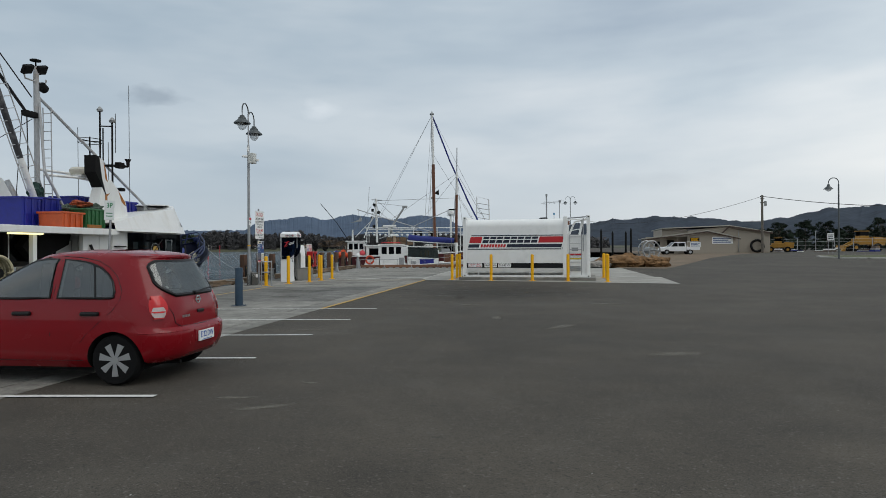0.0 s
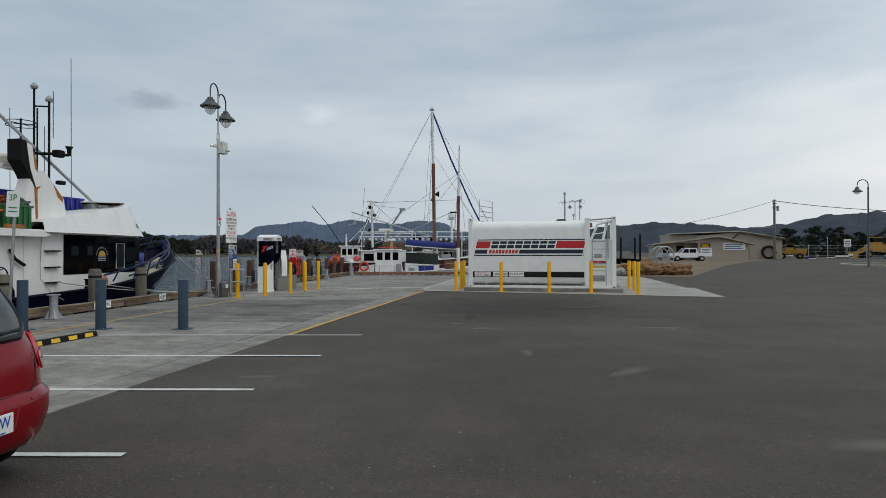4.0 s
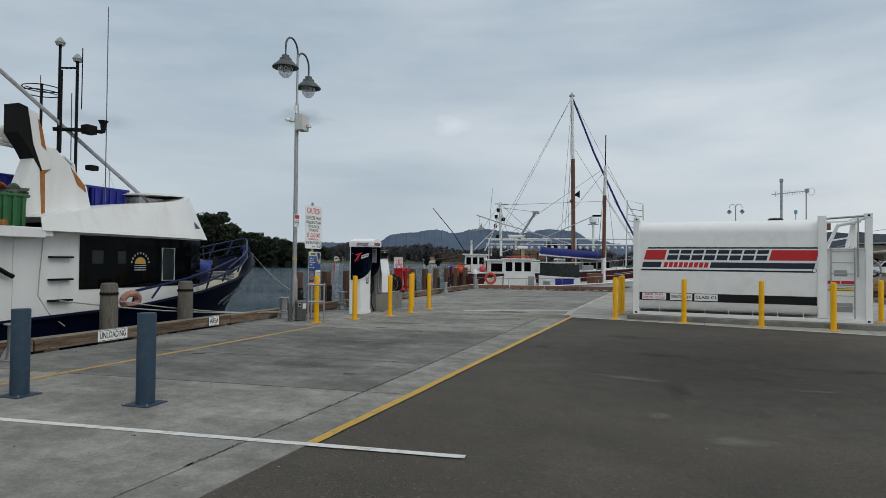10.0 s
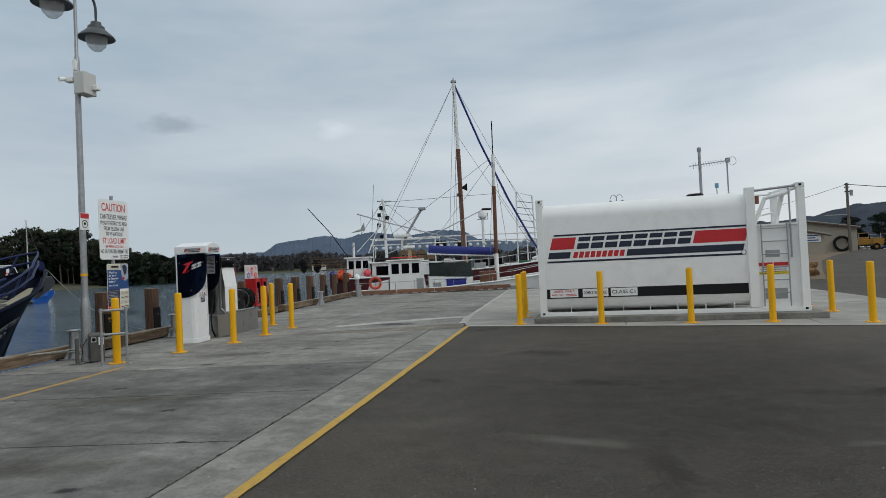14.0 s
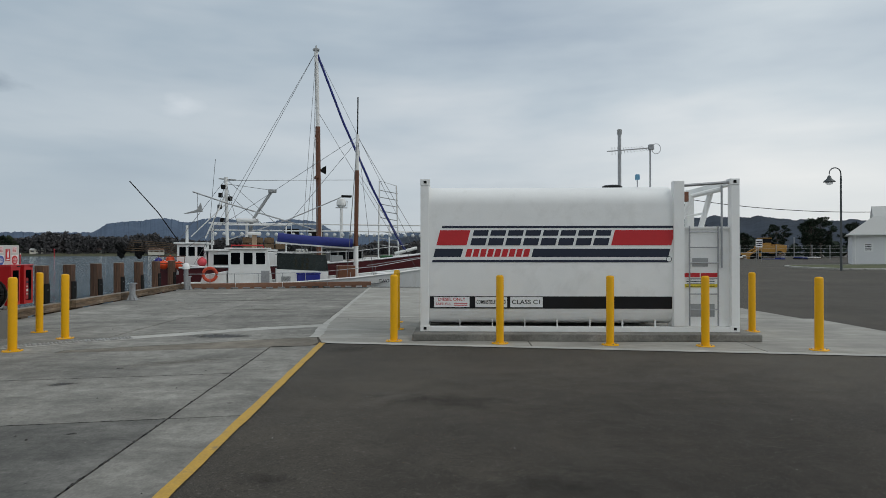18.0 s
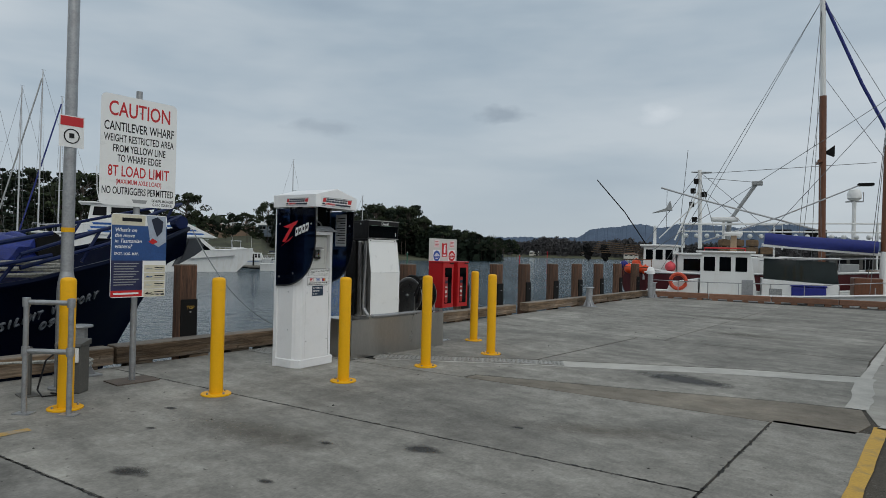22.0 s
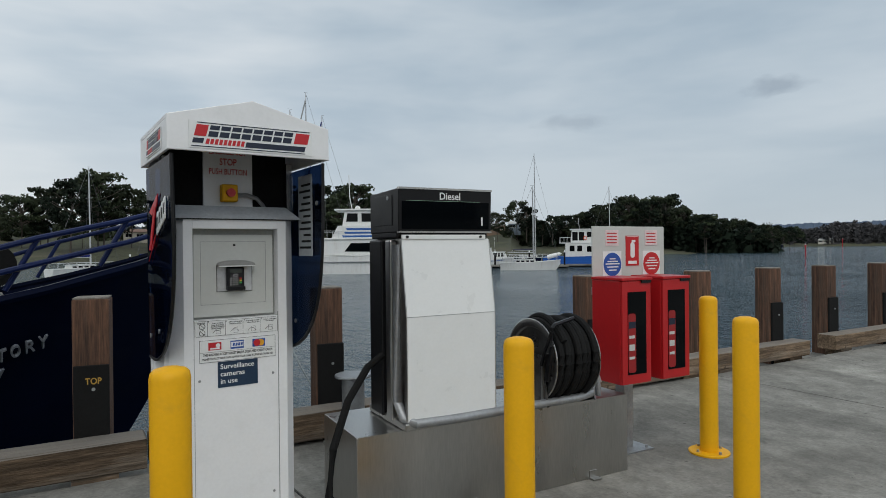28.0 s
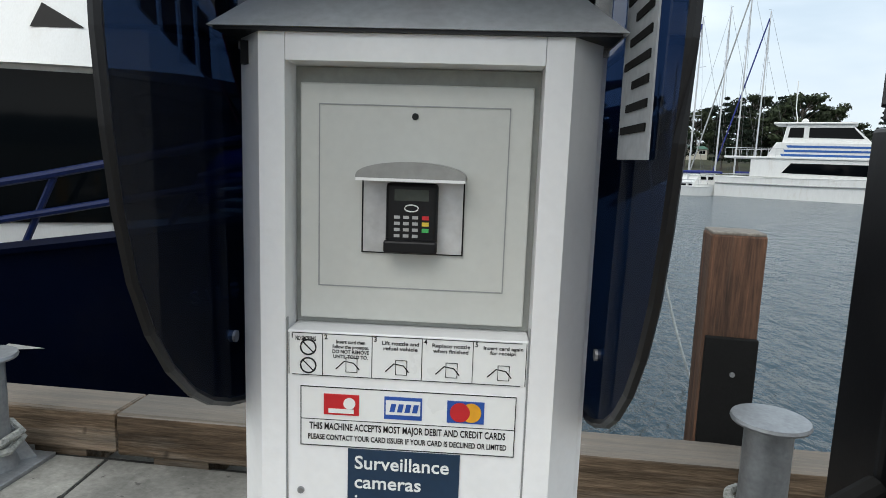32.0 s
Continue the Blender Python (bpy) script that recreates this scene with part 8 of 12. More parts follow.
def long_hull(parent, length, beam, sheer, foot, material, bow_rise=0.5, stern=0.7, name="hull", rail=None, deck_drop=0.25):
    """A hull along x with its bow at x = length; built on hull()'s rows and turned."""
    st = []
    for u, k, w in ((0.0, 0.04, 0.0), (0.04, 0.30, 0.05), (0.10, 0.55, 0.2), (0.2, 0.82, 0.5), (0.35, 0.97, 0.8), (0.55, 1.0, 0.88), (0.8, 0.92, 0.78), (1.0, stern, stern * 0.7)):
        st.append((-u * length, beam / 2 * k, sheer + bow_rise * (1 - u) ** 2.2, beam / 2 * w * k ** 0.3, foot + (1 - min(1, u / 0.10)) * (sheer + bow_rise - foot) * 0.7 if u < 0.1 else foot))
    before = set(bpy.data.objects)
    hull(st, name, material, parent, 6, 1.3, deck_drop, rail_mat=rail)
    for o in set(bpy.data.objects) - before:
        o.matrix_basis = Matrix.Translation((length, 0, 0)) @ Matrix.Rotation(radians(-90), 4, "Z") @ o.matrix_basis


def wire(parent, a, b, r=0.012, material=None, name="stay"):
    return part(name, tb([a, b], r, 5), material or M_WIRE, parent)


def cabin(parent, x0, x1, w, z0, z1, material, wins=3, rake=0.25, roof=0.12, win_h=0.45):
    """A wheelhouse with a raked front, an overhanging roof and dark windows with frames."""
    part("cabin", pr([(x0, z0), (x1, z0), (x1 - rake, z1), (x0 + rake * 0.2, z1)], "y", -w / 2, w / 2, 0.02), material, parent)
    part("cabin_roof", bx(x0 - 0.15, -w / 2 - 0.12, z1, x1 - rake + 0.18, w / 2 + 0.12, z1 + roof, bevel=0.03), material, parent)
    span = (x1 - rake) - (x0 + 0.1)
    for k in range(wins):
        a = x0 + 0.15 + span * k / wins
        b = a + span / wins * 0.72
        for sgn in (-1, 1):
            part("window", bx(a, sgn * (w / 2 + 0.004) - 0.006, z1 - 0.18 - win_h, b, sgn * (w / 2 + 0.004) + 0.006, z1 - 0.16, bevel=0.004), M_WINDOW, parent)


# nearest: white ketch
ka = thing("white_ketch", end_pose(-0.6, 2.5), "white wooden ketch with low cabin and blue sail cover", "ketch")
long_hull(ka, 13.2, 3.6, 0.10, -2.1, M_BOAT_WHITE, 0.85, 0.75)
part("rub_strake", tb([(0.2, -1.42, -0.02), (5.0, -1.83, -0.02), (9.5, -1.62, 0.12), (12.4, -0.62, 0.62)], 0.04, 6), M_GREY, ka)
cabin(ka, 2.35, 4.5, 2.0, -0.1, 1.82, M_BOAT_WHITE, 3, 0.3, 0.08, 0.55)
part("trunk", pr([(1.0, -0.1), (2.3, -0.1), (2.3, 0.75), (1.2, 0.55)], "y", -0.9, 0.9, 0.02), M_BOAT_WHITE, ka)
part("coaming", pr([(4.6, -0.1), (7.2, -0.1), (7.15, 0.70), (4.6, 0.85)], "y", -1.2, 1.2, 0.02), M_BOAT_WHITE, ka)
part("windscreen", pr([(4.65, 0.86), (7.15, 0.72), (7.05, 1.55), (4.65, 1.65)], "y", -1.15, -1.10), M_CARGLASS, ka, "dark cockpit screen")
part("cockpit_roof", bx(4.5, -1.25, 1.66, 7.2, 1.25, 1.71, bevel=0.02), M_BOAT_WHITE, ka)
part("roof_rail", tb([(2.5, -0.8, 1.9), (2.5, -0.8, 2.02), (4.0, -0.8, 2.02), (4.0, -0.8, 1.9)], 0.03, 6), M_REDV, ka)
part("exhaust_box", bx(3.45, -0.12, 1.88, 3.68, 0.12, 2.55, bevel=0.03), mat("tan_paint", (0.35, 0.25, 0.16), 0.6), ka)
part("vent", bx(3.2, -0.3, 2.55, 3.9, 0.3, 2.70, bevel=0.05), M_BOAT_WHITE, ka)
part("life_ring", tb([(1.55 + 0.30 * math.cos(a), -1.08, 0.62 + 0.30 * math.sin(a)) for a in (2 * math.pi * k / 24 for k in range(24))], 0.075, 8, True), mat("red_orange", (0.55, 0.06, 0.02), 0.5), ka, "red life ring", smooth=True)
part("foremast", tb([(8.7, 0, -0.2), (8.7, 0, 2.0)], 0.13, 10), M_BOAT_WHITE, ka, smooth=True)
part("foremast", tb([(8.7, 0, 2.0), (8.75, 0, 6.0)], 0.115, 10), M_VARNISH, ka, smooth=True)
part("foremast", tb([(8.75, 0, 6.0), (8.78, 0, 7.9)], 0.095, 10), M_BOAT_WHITE, ka, smooth=True)
part("topmast", tb([(8.78, 0, 7.9), (8.8, 0, 9.9)], 0.035, 6), M_DARK, ka)
bm = B()
pts = [(8.5, 0, 2.15), (7.0, 0, 2.25), (5.6, 0, 2.35), (4.7, 0, 2.45)]
tube(bm, pts, 0.24, 12)
part("sail_cover", bm, M_SAIL_BLUE, ka, "boom under a dark blue sail cover", smooth=True)
part("boom", tb([(8.6, 0, 1.9), (4.6, 0, 2.2)], 0.07, 8), M_BOAT_WHITE, ka)
part("pulpit", tb([(9.5, -1.35, 0.3), (9.5, -1.35, 0.95), (12.0, -0.7, 1.35), (13.0, 0, 1.5), (12.0, 0.7, 1.35), (9.5, 1.35, 0.95)], 0.02, 6), M_GALV, ka)
part("side_rail", tb([(0.4, -1.45, 0.65), (3.0, -1.7, 0.65), (6.5, -1.78, 0.7), (9.5, -1.35, 0.95)], 0.018, 6), M_GALV, ka)
for k in range(9):
    x = 0.5 + 1.1 * k
    part("stanchion", tb([(x, -1.5 - 0.2 * math.sin(x / 3), 0.05), (x, -1.5 - 0.2 * math.sin(x / 3), 0.67)], 0.016, 5), M_GALV, ka)
part("gate", bx(3.9, -1.78, 0.1, 4.3, -1.74, 0.8, bevel=0.01), M_GALV, ka)
part("deck_locker", bx(7.65, -0.9, -0.1, 8.55, 0.1, 1.0, bevel=0.04), M_VARNISH, ka, "varnished brown deck locker")
part("deck_box", bx(9.7, -0.7, 0.1, 11.2, 0.5, 0.62, bevel=0.03), M_BOAT_WHITE, ka)
for a, b in (((8.78, 0, 7.8), (12.9, 0, 0.95)), ((8.78, 0, 7.8), (8.0, -1.7, 0.2)), ((8.78, 0, 7.8), (9.4, -1.5, 0.3)), ((8.78, 0, 7.8), (0.4, 0, 1.9)), ((8.78, 0, 7.6), (4.7, 0, 2.5)), ((8.78, 0, 7.8), (8.4, 1.7, 0.2)), ((8.75, 0, 6.0), (12.0, 0.3, 0.9))):
    wire(ka, a, b)
lettering("writing", "TWO", ka, M_BLACK, face(9.9, -1.62, 0.22), 0.16, 0.55)
tubb = thing("deck_tub", end_pose(5.0, 1.35, -0.08), "blue plastic tub standing on the ketch deck", "tub")
part("tub", bx(0, -0.1, 0, 1.15, 0.5, 0.68, bevel=0.06), M_TUB_BLUE, tubb)
part("lid", bx(-0.03, -0.13, 0.68, 1.18, 0.53, 0.74, bevel=0.03), M_TUB_BLUE, tubb)
tubc = thing("deck_bin", end_pose(4.2, 1.4, -0.08), "grey plastic bin standing on the ketch deck", "bin")
part("bin", bx(0, -0.1, 0, 0.55, 0.5, 0.62, bevel=0.05), M_GREY, tubc)

# behind it: maroon hulled sailing ketch with a tall mast
kb = thing("maroon_ketch", end_pose(-1.0, 7.5), "maroon wooden sailing ketch with a tall brown mast", "ketch")
long_hull(kb, 14.0, 4.0, 0.85, -2.1, M_MAROON, 0.75, 0.8, rail=M_BOAT_WHITE)
part("deck_house", bx(2.5, -1.3, 0.5, 6.0, 1.3, 1.7, bevel=0.05), M_BOAT_WHITE, kb)
part("mainmast", tb([(7.6, 0, 0.3), (7.5, 0, 9.2)], 0.15, 10), M_VARNISH, kb, smooth=True)
part("mainmast", tb([(7.5, 0, 9.2), (7.4, 0, 13.8)], 0.12, 10), M_BOAT_WHITE, kb, smooth=True)
part("mast_cap", lathe(B(), [(0.2, 13.75), (0.2, 13.85), (0.05, 13.95), (0.02, 14.1)], 10, Matrix.Translation((7.4, 0, 0))), M_GREY, kb)
part("radar_reflector", pr([(7.6, 6.6), (8.0, 6.9), (8.0, 6.4)], "y", -0.05, 0.3), M_DARK, kb)
part("crosstree", bx(7.3, -0.5, 6.1, 7.5, 0.5, 6.2), M_VARNISH, kb)
part("furled_jib", tb([(7.45, 0, 13.6), (9.0, 0, 9.6), (10.8, 0, 5.6), (12.3, 0, 2.7), (12.9, 0, 1.75)], 0.07, 8), M_SAIL_BLUE, kb, "furled dark blue jib", smooth=True)
part("bowsprit", tb([(12.2, 0, 1.6), (13.6, 0, 1.95)], 0.10, 8), M_BOAT_WHITE, kb)
for a, b in (((7.4, 0, 13.7), (7.0, -1.9, 1.0)), ((7.4, 0, 13.7), (6.4, -1.9, 1.0)), ((7.4, 0, 13.7), (0.6, 0, 1.0)), ((7.4, 0, 13.7), (0.9, 0.5, 1.0)), ((7.45, 0, 6.2), (7.4, -1.9, 1.0)), ((7.4, 0, 13.7), (13.4, 0, 1.9)), ((7.45, 0, 10.2), (12.6, 0, 1.8)),
             ((7.4, 0, 9.2), (6.8, 1.9, 1.0)), ((10.4, 0, 6.2), (13.0, 0.4, 1.8))):
    wire(kb, a, b)
part("derrick_boom", tb([(7.45, 0, 3.0), (2.6, -0.6, 4.4), (0.6, -0.8, 5.05)], 0.045, 6), M_MAST, kb)
part("boom_lamp", bx(8.9, -0.3, 5.0, 9.5, 0.1, 5.12, bevel=0.02), M_DARK, kb)
part("derrick_boom", tb([(9.0, -0.2, 5.05), (5.8, -0.3, 3.6), (2.5, -0.3, 2.4)], 0.035, 6), M_MAST, kb)
part("deck_rail", tb([(5.0, -1.95, 1.55), (9.5, -1.7, 1.75), (12.3, -0.6, 2.05), (13.0, 0, 2.15)], 0.025, 6), M_GALV, kb)
for k in range(8):
    x = 5.2 + 0.95 * k
    part("stanchion", tb([(x, -1.93 + max(0, x - 8) * 0.2, 0.9), (x, -1.93 + max(0, x - 8) * 0.2, 1.62 + 0.05 * (x - 5))], 0.016, 5), M_GALV, kb)
for k in range(6):
    part("deck_box", bx(6.2 + 1.0 * k, -1.0, 0.9, 6.9 + 1.0 * k, -0.3, 1.25 + 0.12 * (k % 3), bevel=0.03), (M_TUB_BLUE, M_BOAT_WHITE, M_GREY, M_CRATE, M_BOAT_WHITE, M_TUB_GREEN)[k], kb)

# left: crayfish boat with wheelhouse, floats and long poles
kc = thing("crayfish_boat", end_pose(-4.3, 9.2), "maroon and white crayfish boat with orange floats and poles", "fishing boat")
long_hull(kc, 10.0, 3.7, 0.45, -2.1, M_MAROON, 0.8, 0.85, rail=M_BOAT_WHITE)
for o in [c for c in kc.children]:
    o.matrix_basis = Matrix.Translation((11.6, 0, 0)) @ Matrix.Rotation(radians(180), 4, "Z") @ o.matrix_basis
cabin(kc, 2.9, 4.6, 2.2, 0.4, 2.15, M_BOAT_WHITE, 3, 0.15, 0.10, 0.5)
part("upper_deck", bx(4.4, -1.3, 1.75, 8.5, 1.3, 1.85, bevel=0.03), M_BOAT_WHITE, kc)
part("after_house", bx(4.6, -1.1, 0.4, 6.2, 1.1, 1.75, bevel=0.03), M_BOAT_WHITE, kc)
part("after_window", bx(4.9, -1.12, 0.95, 5.9, -1.09, 1.55), M_WINDOW, kc)
part("mast", tb([(5.6, 0, 2.1), (5.5, 0, 6.2)], 0.10, 8), M_BOAT_WHITE, kc, smooth=True)
part("mast_brace", tb([(5.5, 0, 5.2), (4.4, -0.6, 2.5)], 0.04, 6), M_BOAT_WHITE, kc)
part("mast_brace", tb([(5.5, 0, 4.6), (3.6, -0.4, 2.6)], 0.03, 6), M_BOAT_WHITE, kc)
part("mast_cross", tb([(5.1, 0, 6.1), (6.1, 0, 6.05)], 0.04, 6), M_GREY, kc)
for z, x in ((5.6, 5.35), (5.1, 5.2), (4.4, 5.15), (3.6, 5.3), (4.9, 5.75)):
    part("mast_lamp", bx(x - 0.12, -0.16, z - 0.12, x + 0.12, 0.16, z + 0.14, bevel=0.03), M_DARK, kc)
part("loudhailer", pr([(3.2, 3.95), (4.2, 4.1), (4.1, 4.6), (3.9, 4.2)], "y", -0.3, 0.1), M_GREY, kc)
part("crane", tb([(7.0, 0.2, 3.6), (8.2, 0.2, 5.5)], 0.09, 8), M_GREY, kc)
part("crane", tb([(6.8, 0.2, 2.1), (7.0, 0.2, 3.7)], 0.12, 8), M_GREY, kc)
part("crane_head", bx(7.95, 0.0, 5.35, 8.45, 0.4, 5.55, bevel=0.03), M_GREY, kc)
part("radar", bx(6.1, -0.5, 3.5, 7.4, 0.3, 3.72, bevel=0.08), M_BOAT_WHITE, kc)
part("radar_post", cy((6.7, 0, 2.1), (6.7, 0, 3.5), 0.09, 0.07, 10), M_BOAT_WHITE, kc)
part("goal_post", tb([(4.9, -1.2, 2.1), (4.9, -1.2, 3.3), (9.3, -1.2, 3.3), (9.3, -1.2, 2.1)], 0.05, 6), M_BOAT_WHITE, kc)
part("funnel", cy((3.3, 0.3, 2.2), (3.3, 0.3, 3.3), 0.09, 0.07, 12), M_BOAT_WHITE, kc)
part("whip_aerial", tb([(4.6, 0.1, 3.5), (4.9, 0.1, 7.3)], 0.014, 5), M_WIRE, kc)
part("whip_aerial", tb([(3.9, 0.1, 3.0), (3.9, 0.1, 5.2)], 0.012, 5), M_WIRE, kc)
part("outrigger_pole", tb([(3.2, -1.0, 2.0), (2.0, -1.5, 3.9), (0.6, -1.9, 5.6)], 0.03, 6), M_DARK, kc)
for k in range(6):
    part("fishing_pole", tb([(4.0, -0.9 + 0.3 * k, 1.3), (2.4, -1.0 + 0.3 * k, 1.7 + 0.1 * k), (0.2, -1.1 + 0.35 * k, 1.8 + 0.12 * k)], 0.02, 5), M_CRATE, kc)
for x, y, z in ((0.0, -0.9, 1.85), (0.8, -0.3, 1.8)):
    bm = B()
    for k in range(5):
        lump(bm, (x + 0.12 * (k % 3) - 0.1, y + 0.1 * (k % 2), z - 0.14 * k + 0.2), 0.2 - 0.015 * k, k + int(x * 10), squash=(0.9, 0.7, 1.1), rough=0.7)
    part("pennant", bm, M_DARK, kc, "black plastic marker flags on the poles")
for a, b in (((5.5, 0, 6.1), (1.9, 0, 1.0)), ((5.5, 0, 6.1), (11.2, 0, 0.9)), ((5.5, 0, 5.3), (9.2, -1.1, 1.9)), ((5.5, 0, 6.0), (13.2, 0.2, 6.3)), ((5.5, 0, 5.8), (8.2, 0.2, 5.5)), ((5.5, 0, 5.9), (4.2, -1.3, 0.9)), ((5.5, 0, 5.9), (6.9, -1.5, 0.8))):
    wire(kc, a, b, 0.014)
for k in range(7):
    x = 6.5 + 0.62 * (k % 4)
    pot = part("cray_pot", bx(x, -1.3, 1.86 + 0.36 * (k // 4), x + 0.55, -0.75, 2.19 + 0.36 * (k // 4), bevel=0.05), M_CRATE, kc, "dark cane crayfish pot")
    part("pot_neck", cy((x + 0.27, -1.02, 2.18 + 0.36 * (k // 4)), (x + 0.27, -1.02, 2.22 + 0.36 * (k // 4)), 0.14, 0.11, 10), M_DARK, pot)
part("stern_frame", tb([(2.0, -1.5, 0.6), (2.0, -1.5, 1.45), (3.4, -1.6, 1.45), (3.4, -1.6, 0.6)], 0.03, 6), M_VARNISH, kc)
part("stern_frame", tb([(2.0, -1.5, 1.05), (3.4, -1.6, 1.05)], 0.025, 6), M_VARNISH, kc)
for i, (x, y, z, r, mm) in enumerate(((2.2, -1.0, 0.95, 0.26, M_FLOAT), (2.65, -1.1, 0.98, 0.28, M_FLOAT), (2.5, -0.6, 1.25, 0.24, M_FLOAT), (3.05, -1.2, 0.92, 0.24, M_FLOAT), (4.3, -1.4, 1.12, 0.26, mat("pink_float", (0.65, 0.07, 0.09), 0.45)), (1.9, -0.8, 1.15, 0.22, M_TUB_BLUE))):
    p = end_pose(-4.3, 9.2) @ Vector((x, y, z))
    fl = thing("fishing_float", Matrix.Translation(p), "round orange fishing float on the boat deck" if mm is M_FLOAT else "round coloured fishing float on the boat deck", "float", "floats")
    bm = B()
    bmesh.ops.create_uvsphere(bm, u_segments=16, v_segments=10, radius=r)
    part("ball", bm, mm, fl, smooth=True)
    part("eye", cy((0, 0, r * 0.95), (0, 0, r * 1.15), r * 0.2, r * 0.16, 8), mm, fl)

# far right of them: squid boat with lamp racks
kd = thing("squid_boat", end_pose(2.0, 13.5), "grey squid fishing boat with racks of glass lamps", "fishing boat")
long_hull(kd, 16.0, 4.6, 0.5, -2.1, mat("pale_grey_hull", (0.42, 0.44, 0.45), 0.5), 0.7, 0.85)
cabin(kd, 5.6, 8.2, 2.6, 0.3, 1.9, M_BOX_GREY, 4, 0.3, 0.10, 0.5)
for z in (3.1, 3.55):
    part("lamp_rack", tb([(-2.0, -1.6, z), (12.5, -1.6, z)], 0.05, 6), M_BOAT_WHITE, kd)
M_LAMP_GLASS = mat("lamp_glass_white", (0.6, 0.62, 0.62), 0.2, var=0.1)
for k in range(26):
    bm = B()
    bmesh.ops.create_uvsphere(bm, u_segments=8, v_segments=6, radius=0.13)
    bmesh.ops.transform(bm, matrix=Matrix.Translation((-1.6 + 0.54 * k, -1.65, 2.85)), verts=bm.verts)
    part("fishing_lamp", bm, M_LAMP_GLASS, kd, smooth=True)
for k in range(7):
    part("rack_post", tb([(-1.8 + 2.3 * k, -1.6, 0.6), (-1.8 + 2.3 * k, -1.6, 3.6)], 0.05, 6), M_BOAT_WHITE, kd)
for x in (2.7, 4.3):
    bm = B()
    box(bm, x, -1.3, 2.5, x + 0.95, -0.4, 3.25, bevel=0.05)
    part("lamp_cage", bm, M_DARK, kd)
part("gantry", tb([(10.6, -0.6, 0.6), (10.4, -0.6, 6.4), (9.2, -0.6, 6.7), (9.1, -0.6, 0.6)], 0.055, 8), M_BOAT_WHITE, kd)
for k in range(9):
    part("gantry_rung", tb([(9.25 + 0.0 * k, -0.6, 2.2 + 0.48 * k), (10.5, -0.6, 2.0 + 0.48 * k)], 0.03, 5), M_GREY, kd)
part("dome_mast", tb([(6.6, 0, 2.6), (6.6, 0, 4.9)], 0.10, 8), M_BOAT_WHITE, kd)
part("dome", lathe(B(), [(0.2, 4.85), (0.33, 4.98), (0.34, 5.2), (0.25, 5.42), (0.0, 5.53)], 16, Matrix.Translation((6.6, 0, 0))), M_BOAT_WHITE, kd, smooth=True)
part("dome_arm", tb([(6.2, 0, 4.8), (7.0, 0, 4.8), (7.0, 0, 5.3)], 0.04, 6), M_GREY, kd)


# ---- red hatchback ----
M_CAR = mat("dark_red_car_paint", (0.20, 0.003, 0.008), 0.26, 0.0, var=0.03, scale=2, bump=0.0, coat=0.28, spec=0.2)
M_TYRE = mat("tyre_rubber", (0.007, 0.007, 0.0075), 0.85, spec=0.15, var=0.2)
M_ALLOY = mat("wheel_silver", (0.40, 0.41, 0.42), 0.35, 0.6, var=0.05)
M_TAIL = mat("tail_lamp_red", (0.5, 0.01, 0.012), 0.15, bump=0)
M_LENS = mat("clear_lamp_lens", (0.46, 0.39, 0.38), 0.15, bump=0)
car = thing("hatchback_car", pose(0.41, -23.20, 0, 0, 0, 186.5), "parked dark red five-door hatchback on a painted bay", "car")
# local x forward, rear axle at x = 0; the shell is a stack of rounded outlines
def along(table, z):
    for (z0, v0), (z1, v1) in zip(table, table[1:]):
        if z <= z1:
            u = max(0.0, (z - z0) / (z1 - z0))
            return v0 + (v1 - v0) * u
    return table[-1][1]


REAR = [(0.20, -0.30), (0.24, -0.52), (0.28, -0.62), (0.36, -0.675), (0.50, -0.70), (0.60, -0.70), (0.63, -0.682), (0.66, -0.634), (0.78, -0.625), (0.90, -0.605), (1.0, -0.56), (1.2, -0.465), (1.36, -0.375), (1.43, -0.33), (1.47, -0.22), (1.495, 0.0), (1.515, 0.35)]
FRONT = [(0.20, 2.95), (0.3, 3.08), (0.5, 3.13), (0.7, 3.08), (0.85, 2.86), (0.92, 2.55), (0.98, 2.22), (1.15, 1.90), (1.3, 1.62), (1.4, 1.42), (1.47, 1.2), (1.495, 1.0), (1.515, 0.75)]
HALF = [(0.20, 0.74), (0.28, 0.80), (0.45, 0.832), (0.62, 0.838), (0.80, 0.826), (0.95, 0.80), (1.0, 0.785), (1.2, 0.72), (1.38, 0.655), (1.43, 0.625), (1.47, 0.57), (1.495, 0.48), (1.515, 0.25)]


def corner(z):
    k = 1.0 if z < 1.44 else 0.75
    return 0.42 * k, min(0.50 * k, along(HALF, z) * 0.8), 0.75 * k, min(0.55, along(HALF, z) * 0.8)


def rear_corner(angle, z, out=0.0):
    rx, ry, fx, fy = corner(z)
    return (along(REAR, z) + rx - (rx + out) * math.cos(angle), along(HALF, z) - ry + (ry + out) * math.sin(angle))


def body_y(x, z, out=0.0):
    rx, ry, fx, fy = corner(z)
    a, b, w = along(REAR, z) + rx, along(FRONT, z) - fx, along(HALF, z)
    if x < a:
        return w - ry + ry * math.sqrt(max(0, 1 - ((a - x) / rx) ** 2)) + out
    if x > b:
        return w - fy + fy * math.sqrt(max(0, 1 - min(1, (x - b) / fx) ** 2)) + out
    return w + out


def back_x(y, z, out=0.0):
    rx, ry, fx, fy = corner(z)
    c = along(HALF, z) - ry
    if abs(y) <= c:
        return along(REAR, z) - out
    return along(REAR, z) + rx - rx * math.sqrt(max(0, 1 - ((abs(y) - c) / ry) ** 2)) - out


